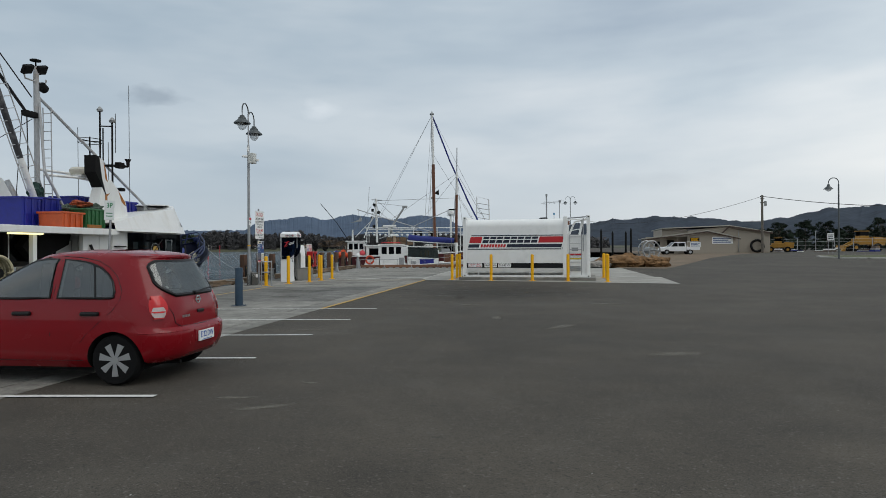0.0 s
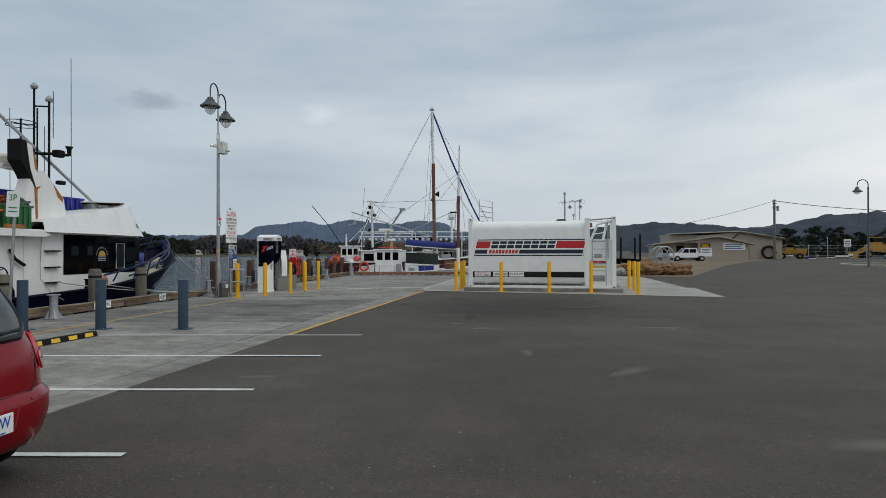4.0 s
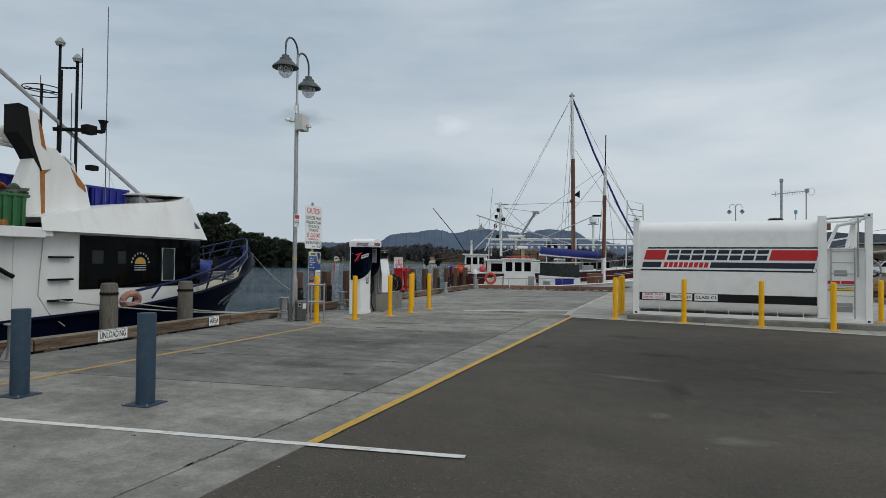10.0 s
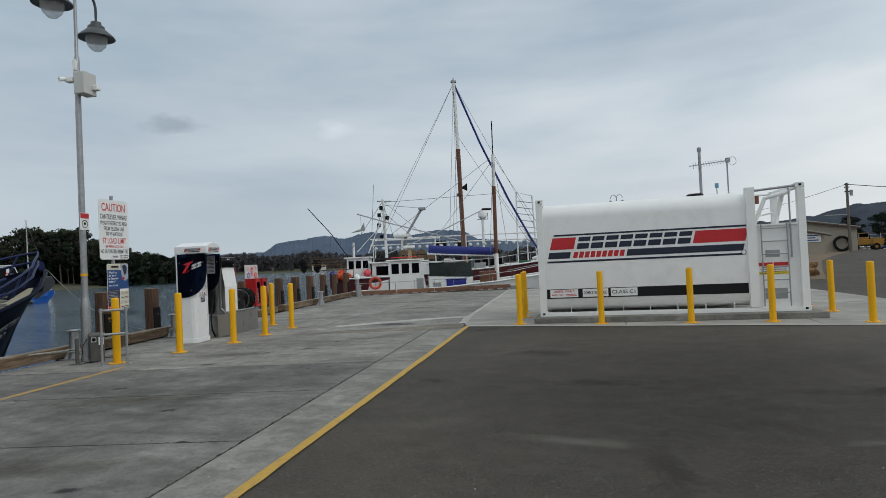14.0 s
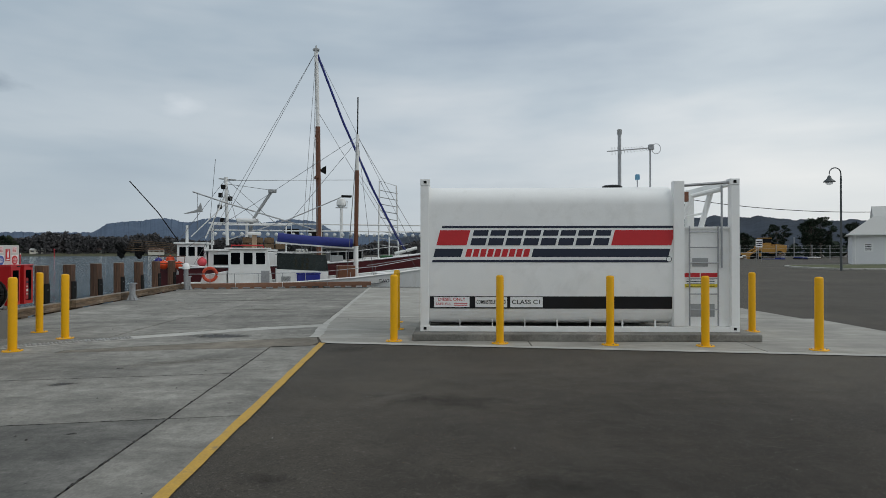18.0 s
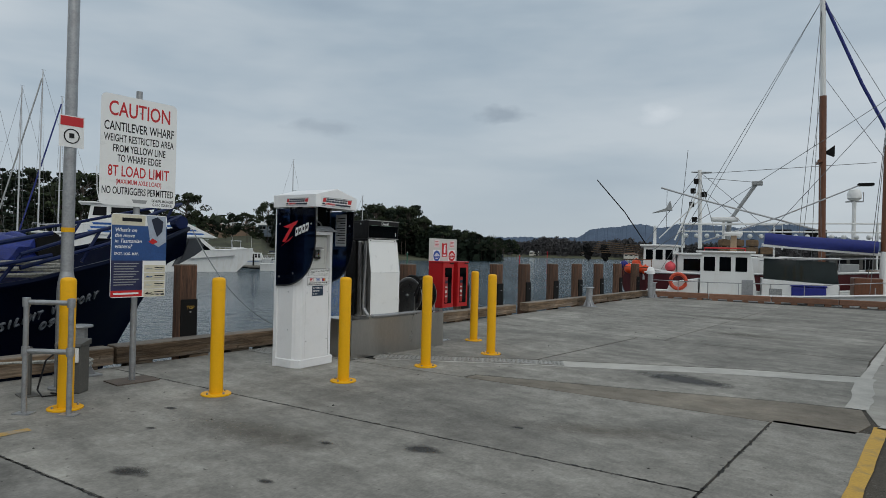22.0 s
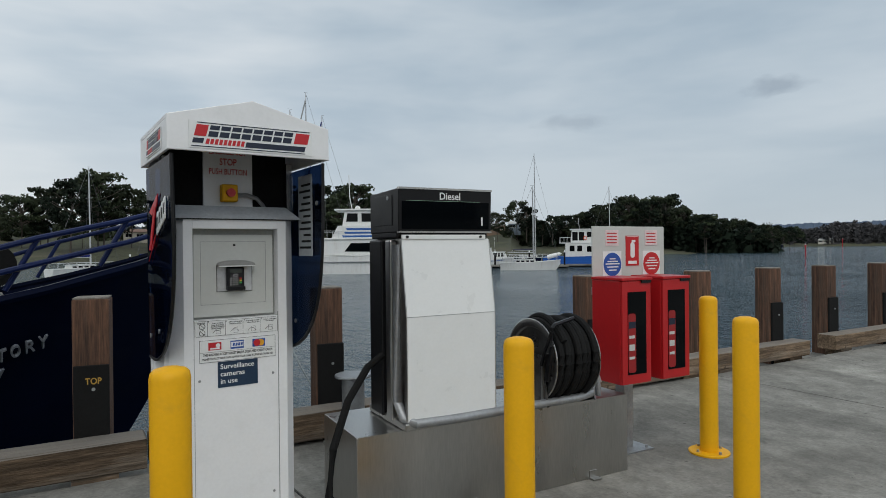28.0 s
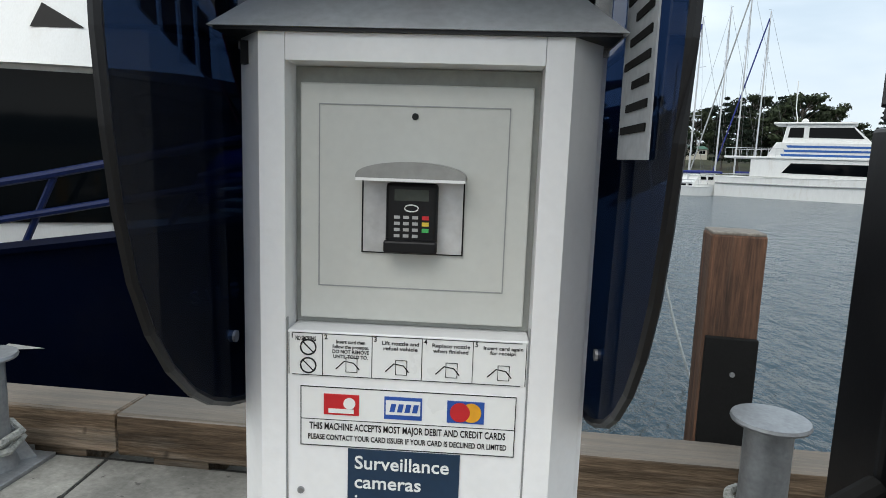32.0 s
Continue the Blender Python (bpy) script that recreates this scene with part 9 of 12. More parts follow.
def outline(z):
    rx, ry, fx, fy = corner(z)
    r, f, w = along(REAR, z), along(FRONT, z), along(HALF, z)
    half = [(r, (w - ry) * k / 4) for k in range(4)]
    half += [(r + rx - rx * math.cos(a), w - ry + ry * math.sin(a)) for a in (math.pi / 2 * k / 8 for k in range(9))]
    half += [(r + rx + (f - fx - r - rx) * k / 10, w) for k in range(1, 10)]
    half += [(f - fx + fx * math.sin(a), w - fy + fy * math.cos(a)) for a in (math.pi / 2 * k / 8 for k in range(9))]
    half += [(f, (w - fy) * (1 - k / 4)) for k in range(1, 5)]
    return half + [(x, -y) for x, y in half[-2:0:-1]]


LEVELS = (0.20, 0.24, 0.28, 0.34, 0.42, 0.50, 0.56, 0.60, 0.63, 0.66, 0.70, 0.78, 0.86, 0.92, 0.955, 0.98, 1.02, 1.10, 1.20, 1.30, 1.37, 1.41, 1.44, 1.465, 1.485, 1.50, 1.515)
bm = B()
layers = [[bm.verts.new((x, y, z)) for x, y in outline(z)] for z in LEVELS]
for a, b in zip(layers, layers[1:]):
    for k in range(len(a)):
        bm.faces.new((a[k], a[(k + 1) % len(a)], b[(k + 1) % len(a)], b[k]))
bm.faces.new(layers[0][::-1])
top = layers[-1]
half_n = len(top) // 2
for k in range(half_n):
    q = (top[k], top[k + 1], top[-k - 1], top[-k]) if k else (top[0], top[1], top[-1])
    if k + 1 == half_n:
        q = (top[k], top[k + 1], top[-k])
    bm.faces.new(q)
shell = part("body", bm, M_CAR, car, smooth=True)
cut = B()
for x in (0.0, 2.45):
    for sgn in (-1, 1):
        cyl(cut, (x, sgn * 0.50, 0.29), (x, sgn * 1.0, 0.29), 0.345, 0.345, 36)
cutter = part("wheel_housing", cut, M_DARK, car)
mod = shell.modifiers.new("arches", "BOOLEAN")
mod.operation, mod.solver, mod.object = "DIFFERENCE", "EXACT", cutter
mod.material_mode = "TRANSFER"
bpy.context.view_layer.update()
opened = bpy.data.meshes.new_from_object(shell.evaluated_get(bpy.context.evaluated_depsgraph_get()))
shell.modifiers.clear()
shell.data = opened
opened.set_sharp_from_angle(angle=radians(40))
bpy.data.objects.remove(cutter)
# the cabin is hollow: a lining inside the shell, opened at the windows
REAR_COLS = ((0.02, 1.0, 1.06), (0.06, 0.99, 1.16), (0.14, 0.99, 1.245), (0.25, 0.99, 1.315), (0.40, 0.99, 1.365), (0.55, 0.99, 1.39), (0.73, 0.99, 1.405))
FRONT_COLS = ((0.83, 0.99, 1.41), (1.0, 0.99, 1.41), (1.2, 0.985, 1.39), (1.4, 0.985, 1.32), (1.6, 0.985, 1.22), (1.8, 0.98, 1.10), (1.95, 0.98, 1.0))
M_TRIM = mat("grey_cabin_trim", (0.16, 0.165, 0.16), 0.8, var=0.2)


def carve(target, bm, name):
    tool = part(name, bm, M_TRIM, car)
    md = target.modifiers.new("carve", "BOOLEAN")
    md.operation, md.solver, md.object = "DIFFERENCE", "EXACT", tool
    md.material_mode = "TRANSFER"
    bpy.context.view_layer.update()
    me = bpy.data.meshes.new_from_object(target.evaluated_get(bpy.context.evaluated_depsgraph_get()))
    target.modifiers.clear()
    target.data = me
    bpy.data.objects.remove(tool)
    me.set_sharp_from_angle(angle=radians(40))


bm = B()
inner = []
for z in (0.80, 0.95, 1.0, 1.1, 1.2, 1.3, 1.38, 1.43):
    r, f, w = along(REAR, z) + 0.07, min(along(FRONT, z) - 0.12, 1.95), along(HALF, z) - 0.055
    inner.append([bm.verts.new((x, y, z)) for x, y in ((r, -w + 0.3), (r + 0.3, -w), (f - 0.2, -w), (f, -w + 0.2), (f, w - 0.2), (f - 0.2, w), (r + 0.3, w), (r, w - 0.3))])
for lo, hi in zip(inner, inner[1:]):
    for k in range(8):
        bm.faces.new((lo[k], lo[(k + 1) % 8], hi[(k + 1) % 8], hi[k]))
bm.faces.new(inner[0][::-1])
bm.faces.new(inner[-1])
carve(shell, bm, "cabin_room")
for cols in (REAR_COLS, FRONT_COLS):
    carve(shell, pr([(x, lo) for x, lo, hi in cols] + [(x, hi) for x, lo, hi in cols[::-1]], "y", -1.2, 1.2), "window_room")


def rear_half(z, inset=0.0):
    """Half the width of the tailgate glass, with rounded corners."""
    low, high = max(0.0, 1 - (z - 1.0) / 0.17), max(0.0, 1 - (1.375 - z) / 0.06)
    return 0.635 - 0.10 * (z - 1.0) / 0.375 - 0.20 * low ** 2 - 0.08 * high ** 2 - inset


ZS_GLASS = (1.0, 1.02, 1.05, 1.08, 1.12, 1.16, 1.20, 1.24, 1.28, 1.32, 1.345, 1.36, 1.375)
carve(shell, pr([(rear_half(z, 0.02), z + (0.01 if z == 1.0 else -0.01 if z == 1.375 else 0)) for z in ZS_GLASS] + [(-rear_half(z, 0.02), z + (0.01 if z == 1.0 else -0.01 if z == 1.375 else 0)) for z in ZS_GLASS[::-1]], "x", -0.9, 0.0), "window_room")


def inner_cols(rows):
    """The same rows with their ends drawn in."""
    return [[Vector(r[0]).lerp(Vector(r[1]), 0.55), r[1], r[2], r[3], Vector(r[3]).lerp(Vector(r[4]), 0.45)] for r in rows]


def skin(name, material, rows, label="", parent=None):
    """A patch laid on the shell from rows of points."""
    bm = B()
    grid = [[bm.verts.new(p) for p in row] for row in rows]
    for a, b in zip(grid, grid[1:]):
        for k in range(len(a) - 1):
            bm.faces.new((a[k], a[k + 1], b[k + 1], b[k]))
    return part(name, bm, material, parent or car, label, smooth=True)


M_AUTO_GLASS = glass("green_tinted_car_glass", (0.05, 0.064, 0.070), 0.03, 0.46, 2.4, (0.82, 0.90, 0.88))
M_SEAT = mat("dark_seat_cloth", (0.022, 0.022, 0.024), 0.9, var=0.25)
for x, y, z in ((0.30, -0.36, 0.86), (0.30, 0.36, 0.86), (1.12, -0.36, 0.86), (1.12, 0.36, 0.86)):
    part("seat_back", pr([(x - 0.10, z - 0.1), (x + 0.06, z - 0.1), (x + 0.0, z + 0.32), (x - 0.02, z + 0.50), (x - 0.12, z + 0.50), (x - 0.14, z + 0.32)], "y", y - 0.22, y + 0.22, 0.03), M_SEAT, car, "dark cloth seat back with headrest")
for sgn in (-1, 1):
    # windows as columns from sill to the curved top edge
    for cols, name in ((REAR_COLS, "rear_side_window"), (FRONT_COLS, "front_side_window")):
        part("window_rubber", tb([(x, sgn * body_y(x, z, 0.006), z) for x, z in [(x, lo) for x, lo, hi in cols] + [(x, hi) for x, lo, hi in cols[::-1]]], 0.014, 6, True), M_BLACK, car, smooth=True)
        skin(name, M_AUTO_GLASS, [[(x + (0.012 if k == 0 else -0.012 if k == len(cols) - 1 else 0), sgn * body_y(x, z, 0.014), z) for z in (lo + (hi - lo) * q / 6 for q in range(7))] for k, (x, lo, hi) in enumerate(cols)])
    part("pillar_bar", tb([(0.24, sgn * body_y(0.24, 0.99, 0.012), 0.99), (0.33, sgn * body_y(0.33, 1.34, 0.012), 1.34)], 0.014, 5), M_BLACK, car)
    for x0 in (0.18, 1.05):
        part("door_handle", bx(x0, sgn * 0.832 - 0.03, 0.80, x0 + 0.23, sgn * 0.832 + 0.03, 0.845, bevel=0.018), M_BLACK, car, "black door handle")
    for line in ([(0.78, 1.40), (0.79, 1.1), (0.80, 0.97), (0.80, 0.6), (0.80, 0.30)], [(-0.07, 1.06), (-0.06, 0.97), (0.02, 0.86), (0.22, 0.70), (0.36, 0.58), (0.42, 0.5)], [(1.95, 0.93), (1.98, 0.6), (1.98, 0.30)], [(0.40, 0.29), (1.2, 0.285), (2.05, 0.29)],
                 [(-0.07, 1.06), (0.02, 1.22), (0.14, 1.32), (0.3, 1.39), (0.55, 1.43), (0.78, 1.44)]):
        part("panel_gap", tb([(x, sgn * body_y(x, z, -0.001), z) for x, z in line], 0.004, 5), M_BLACK, car)
    part("wing_mirror", bx(1.72, sgn * 0.86 - 0.09, 0.98, 1.86, sgn * 0.86 + 0.09, 1.14, bevel=0.04), M_CAR, car)
    angles = [radians(a) for a in (34, 41, 48, 55, 61)]

    def lamp_rows(z0, z1, out, bulge):
        rows = []
        for k in range(7):
            z = z0 + (z1 - z0) * k / 6
            inset = 0.13 * (2 * k / 6 - 1) ** 2
            rows.append([(q[0], sgn * q[1], z) for q in (rear_corner(a + (inset if i == 0 else -inset if i == 4 else 0), z, out + bulge * (1 - ((i - 2) / 2) ** 2)) for i, a in enumerate(angles))])
        return rows
    tl = skin("tail_lamp", M_TAIL, lamp_rows(0.76, 1.01, 0.004, 0.022), "red tail lamp")
    skin("reverse_lens", M_LENS, inner_cols(lamp_rows(0.775, 0.885, 0.009, 0.022)), "clear reversing lens", tl)
    skin("lens_band", M_TAIL, inner_cols(lamp_rows(0.825, 0.842, 0.012, 0.022)), "", tl)
part("fuel_flap_gap", tb([(x, -body_y(x, z, -0.001), z) for x, z in rrect(-0.26, 0.70, -0.08, 0.86, 0.03)], 0.003, 4, True), M_BLACK, car)
# tailgate glass, wiper, badge, plate, bumper
rim = [(y, 1.0) for y in (-0.3, 0.0, 0.3)] + [(rear_half(z), z) for z in ZS_GLASS] + [(y, 1.375) for y in (0.25, 0.0, -0.25)] + [(-rear_half(z), z) for z in ZS_GLASS[::-1]]
part("rear_window_rubber", tb([(back_x(y, z, 0.006), y, z) for y, z in rim], 0.022, 6, True), M_BLACK, car, smooth=True)
skin("rear_window", M_AUTO_GLASS, [[(back_x(y, z, 0.017), y, z) for y in [rear_half(z) * k / 16 for k in range(-16, 17)]] for z in ZS_GLASS])
part("rear_wiper", tb([(back_x(0.0, 1.01, 0.03), 0.02, 1.01), (back_x(0.2, 1.035, 0.025), -0.22, 1.035), (back_x(0.45, 1.045, 0.02), -0.45, 1.045)], 0.013, 6), M_BLACK, car)
part("wiper_boss", bx(-0.61, -0.05, 0.985, -0.55, 0.07, 1.03, bevel=0.018), M_BLACK, car)
part("roof_spoiler", tb([(back_x(y, 1.425, 0.012 - 0.02 * (y / 0.46) ** 2), y, 1.43 - 0.02 * (y / 0.46) ** 2) for y in [-0.46 + 0.046 * k for k in range(21)]], 0.026, 8), M_CAR, car, smooth=True)
part("badge", tb([(-0.603, 0.045 * math.cos(a), 0.925 + 0.042 * math.sin(a)) for a in (2 * math.pi * k / 18 for k in range(18))], 0.009, 6, True), M_ALLOY, car)
part("badge_bar", bx(-0.612, -0.06, 0.917, -0.590, 0.06, 0.933), M_ALLOY, car)
for k in range(5):
    part("badge_mark", bx(back_x(0.40, 0.76, 0.008), 0.25 + 0.035 * k, 0.748, back_x(0.40, 0.76, -0.012), 0.272 + 0.035 * k, 0.775), M_ALLOY, car)
part("tailgate_gap", tb([(back_x(y, z, 0.001), y, z) for y, z in ((-0.68, 0.99), (-0.60, 0.93), (-0.545, 0.80), (-0.53, 0.70), (-0.45, 0.655), (0.0, 0.648), (0.45, 0.655), (0.53, 0.70), (0.545, 0.80), (0.60, 0.93), (0.68, 0.99))], 0.005, 5), M_BLACK, car)
part("tailgate_pull", bx(-0.640, -0.09, 0.775, -0.610, 0.07, 0.812, bevel=0.01), M_BLACK, car)
# the upper body stands a little taller
for o in car.children_recursive:
    for v in o.data.vertices:
        if v.co.z > 0.62:
            v.co.z = 0.62 + (v.co.z - 0.62) * 1.09
plate = part("number_plate", bx(-0.722, -0.19, 0.44, -0.704, 0.19, 0.57, bevel=0.004), M_PANEL, car, "white number plate with blue letters")
lettering("writing", "E 22 DW", plate, M_CARD_BLUE, Matrix.Translation((-0.7235, 0, 0.515)) @ Matrix.Rotation(radians(-90), 4, "Z") @ UPRIGHT, 0.075, 0.32)
part("print_bar", bx(-0.7235, -0.12, 0.447, -0.7215, 0.12, 0.457), M_CARD_BLUE, plate)
for sgn in (-1, 1):
    part("plate_recess_edge", tb([(back_x(0.3, 0.60, 0.0), sgn * 0.27, 0.60), (back_x(0.27, 0.44, 0.002), sgn * 0.23, 0.45)], 0.010, 6), M_CAR, car)
    part("bumper_crease", tb([(q[0], sgn * q[1], 0.612) for q in (rear_corner(radians(a), 0.612, -0.006) for a in range(5, 86, 10))], 0.012, 6), M_CAR, car, smooth=True)
part("under_body", bx(-0.22, -0.56, 0.15, 2.9, 0.66, 0.24), M_DARK, car)
part("exhaust", cy((-0.56, 0.35, 0.215), (-0.2, 0.35, 0.20), 0.025, 0.025, 10), M_DARK, car)
part("roof_aerial", tb([(0.0, 0, 1.56), (-0.12, 0, 1.72)], 0.005, 5), M_BLACK, car)
for x in (0.0, 2.45):
    for sgn in (-1, 1):
        base_w = part("wheel", lathe(B(), [(0.20, -0.085), (0.275, -0.09), (0.297, -0.06), (0.30, 0.0), (0.297, 0.06), (0.275, 0.09), (0.20, 0.085)], 32, Matrix.Translation((x, sgn * 0.72, 0.30)) @ Matrix.Rotation(radians(90), 4, "X")), M_TYRE, car, "black tyre", smooth=True)
        cov = lathe(B(), [(0.0, 0.075), (0.19, 0.060), (0.20, 0.075), (0.205, 0.060)], 28, Matrix.Translation((x, sgn * 0.72, 0.30)) @ Matrix.Rotation(radians(90 * -sgn), 4, "X"))
        part("rim", cov, M_DARK, base_w, smooth=True)
        for k in range(7):
            a = 2 * math.pi * k / 7 + 0.2
            bm = B()
            c, s = math.cos(a), math.sin(a)
            pts = [(0.03, -0.018), (0.19, -0.042), (0.195, 0.042), (0.03, 0.018)]
            prism(bm, [(x + u * c - v * s, 0.30 + u * s + v * c) for u, v in pts], "y", sgn * 0.72 + sgn * 0.078, sgn * 0.72 + sgn * 0.088)
            part("spoke", bm, M_ALLOY, base_w)
        part("hub_cap", pr([(x + 0.05 * math.cos(a), 0.30 + 0.05 * math.sin(a)) for a in (2 * math.pi * k / 14 for k in range(14))], "y", sgn * 0.79, sgn * 0.813), M_ALLOY, base_w)


# ---- far shores, hills and the marina ----
rng = random.Random(11)


def polar(az, d, z=0.0):
    """A place by its bearing from north, degrees to the right, and its distance from the wharf's corner."""
    a = radians(az)
    return Vector((-5 + d * math.sin(a), -3 + d * math.cos(a), z))


M_LEAF = mat("eucalypt_leaf", (0.030, 0.040, 0.020), 0.75, var=0.45, scale=0.25, fine=2.0, bump=0, per_object=0.3, spec=0.2)
M_LEAF_DARK = mat("dark_conifer_leaf", (0.014, 0.022, 0.014), 0.8, var=0.4, scale=0.3, fine=2.0, bump=0, per_object=0.25, spec=0.15)
M_BARK = mat("grey_bark", (0.085, 0.07, 0.058), 0.9, var=0.3, scale=1.0, fine=8, bump=0.3)
M_SCRUB = mat("shore_scrub", (0.055, 0.058, 0.030), 0.9, var=0.5, scale=0.08, fine=1.2, bump=0.4, bump_dist=0.5, stain=(0.12, 0.10, 0.06), stain_amount=0.7, stain_scale=0.05)
# distance haze is mixed into the next three base colours
M_HILL_HAZE = mat("haze_blue_hills", (0.085, 0.115, 0.165), 0.95, var=0.14, scale=0.004, fine=0.03, bump=0, spec=0.05)
M_HILL_WOOD = mat("hazed_wooded_hills", (0.042, 0.052, 0.068), 0.95, var=0.28, scale=0.008, fine=0.05, bump=0, spec=0.05)
M_FAR_WOOD = mat("hazed_shore_woods", (0.082, 0.080, 0.082), 0.95, var=0.25, scale=0.05, fine=0.4, bump=0, spec=0.05)


def ridge(name, points, d, d_foot, foot_z, material, label, rough, step, seed, tufts=0.0):
    """Hills with a wooded, uneven skyline: bearing and height above the horizon in degrees, at a distance."""
    r = random.Random(seed)
    bm = B()
    n = int((points[-1][0] - points[0][0]) / step)
    jag = [r.uniform(-1, 1) for _ in range(n + 4)]
    prev, k = None, 0
    for i in range(n + 1):
        az = points[0][0] + i * step
        while k + 2 < len(points) and points[k + 1][0] < az:
            k += 1
        (a0, e0), (a1, e1) = points[k], points[k + 1]
        u = min(1, max(0, (az - a0) / (a1 - a0)))
        el = e0 + (e1 - e0) * u * u * (3 - 2 * u)
        top = 1.7 + d * math.tan(radians(el)) + rough * (0.5 * jag[i] + 0.5 * jag[i // 5]) + (tufts * abs(jag[i + 1]) if jag[i + 2] > 0.85 else 0)
        col = []
        for q, h in ((0.0, 0.0), (0.18, 0.32), (0.45, 0.62), (0.75, 0.86), (1.0, 1.0)):
            fold = 1 + 0.10 * math.sin(az * 1.9 + 5 * q + seed) * (0 < q < 1)
            col.append(bm.verts.new(polar(az, d_foot + (d - d_foot) * q, foot_z + (top - foot_z) * h * fold if q < 1 else top)))
        col.append(bm.verts.new(polar(az, d * 1.02, foot_z)))
        if prev:
            for a, b, c, e in zip(prev, prev[1:], col[1:], col):
                bm.faces.new((a, b, c, e))
        prev = col
    return solo(name, bm, material, label, "hills", kind="structure", smooth=True)


# furthest ridge wears the bluest haze paint, nearer ones less
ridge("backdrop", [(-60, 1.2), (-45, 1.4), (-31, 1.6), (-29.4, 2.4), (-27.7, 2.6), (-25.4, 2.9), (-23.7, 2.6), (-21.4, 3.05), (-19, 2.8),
                   (-17.5, 2.65), (-14.9, 3.0), (-12.8, 2.8), (-11.2, 2.0), (-8, 1.6), (-3, 1.85), (4, 2.0)], 4000, 3000, -2, M_HILL_HAZE,
      "far hills across the harbour, blued for haze", 5, 0.06, 3)
ridge("backdrop", [(-7, 0.9), (-4, 1.5), (0.1, 2.1), (3, 2.4), (6.8, 2.6), (10.4, 2.4), (13.4, 2.0), (16.3, 2.2), (18.2, 2.7), (20, 2.95),
                   (22.5, 3.0), (26, 2.9), (30, 2.5), (38, 2.4), (50, 2.3), (75, 2.2), (110, 2.0)], 2500, 1500, -2, M_HILL_WOOD,
      "dark wooded hills behind the port", 2, 0.12, 5, 3)
ridge("backdrop", [(-200, 1.6), (-170, 2.2), (-140, 2.0), (-115, 2.4), (-100, 2.0), (-80, 1.6), (-55, 1.3)], 1800, 1200, -2, M_HILL_WOOD,
      "wooded hills beyond the marina", 4, 0.15, 15, 5)


def leaf_cloud(bm, c, r, n, size, rnd, squash=0.7):
    """A clump of n small leaves, turned every way, denser towards its shell."""
    for _ in range(n):
        d = Vector((rnd.gauss(0, 1), rnd.gauss(0, 1), rnd.gauss(0, 1))).normalized()
        p = Vector(c) + Vector((d.x * r, d.y * r, d.z * r * squash)) * rnd.uniform(0.45, 1.0)
        u = Vector((rnd.gauss(0, 1), rnd.gauss(0, 1), rnd.gauss(0, 1))).normalized()
        v = u.cross(d if abs(u.dot(d)) < 0.95 else Vector((1, 0, 0))).normalized()
        s = size * rnd.uniform(0.6, 1.3)
        bm.faces.new([bm.verts.new(p + q) for q in (u * s, v * s * 0.7, -u * s, -v * s * 0.7)])


def far_woods(name, az0, az1, d0, d1, base, top_of, n, size, material, label, seed, leaves=16):
    """Many tree crowns too far off to count, as one uneven mass of leaf clumps."""
    r = random.Random(seed)
    bm = B()
    for _ in range(n):
        az, d = r.uniform(az0, az1), r.uniform(d0, d1)
        top = 1.7 + d * math.tan(radians(top_of(az) * r.uniform(0.6, 1.0)))
        rad = size * r.uniform(0.6, 1.3)
        z = base
        while z < top:
            leaf_cloud(bm, polar(az, d, z), rad, leaves, rad * 0.55, r)
            z += rad * 0.9
    me = bpy.data.meshes.new(name)
    bm.to_mesh(me)
    bm.free()
    me.materials.append(material)
    ob = new(name, me)
    tagged(ob, label, "trees", kind="stuff")
    return ob


# crowns over the bay are greyed in colour for haze
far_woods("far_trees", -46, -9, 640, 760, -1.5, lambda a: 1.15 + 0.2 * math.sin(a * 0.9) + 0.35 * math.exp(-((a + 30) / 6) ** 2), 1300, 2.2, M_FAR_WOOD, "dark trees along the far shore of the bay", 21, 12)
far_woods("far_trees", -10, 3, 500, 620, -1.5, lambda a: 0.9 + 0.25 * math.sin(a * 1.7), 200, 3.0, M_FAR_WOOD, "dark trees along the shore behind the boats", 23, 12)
far_woods("marina_scrub", -112, -57, 235, 300, 2.0, lambda a: 2.3 + 0.6 * math.sin(a * 0.55), 260, 2.6, M_LEAF, "dark bushes and trees on the slope above the marina", 25, 14)
far_woods("point_scrub", -58, -38, 232, 270, -1.2, lambda a: 1.2 + 1.6 * max(0, 1 - abs(a + 48.5) / 8), 230, 2.4, M_LEAF_DARK, "dark bushes on the tree-covered point", 27, 14)

# shore slope behind the marina
bm = B()
prev = None
for i in range(76):
    az = -118 + i
    fall = min(1.0, max(0.0, (-43.5 - az) / 9))
    col = []
    for d, z in ((172, -2.2), (184, 0.1), (212, 2.6), (250, 6.2), (300, 8.6), (420, 9.5), (900, 8)):
        dd = d * (1.18 if az > -60 else 1.0)
        col.append(bm.verts.new(polar(az, dd, -2.2 + (z + 2.2) * (fall ** 0.5) * rng.uniform(0.93, 1.07))))
    if prev:
        for a, b, c, e in zip(prev, prev[1:], col[1:], col):
            bm.faces.new((a, b, c, e))
    prev = col
solo("ground", bm, M_SCRUB, "grassy scrub slope behind the marina", "shore", kind="structure")


bm = B()
prev = None
for i in range(58):
    az = -52 + i
    col = [bm.verts.new(polar(az, d, z)) for d, z in ((628, -2.2), (636, -0.4), (650, 1.2), (800, 3.0))]
    if prev:
        for a, b, c, e in zip(prev, prev[1:], col[1:], col):
            bm.faces.new((a, b, c, e))
    prev = col
solo("ground", bm, M_SCRUB, "low scrubby land along the far shore", "shore", kind="structure")


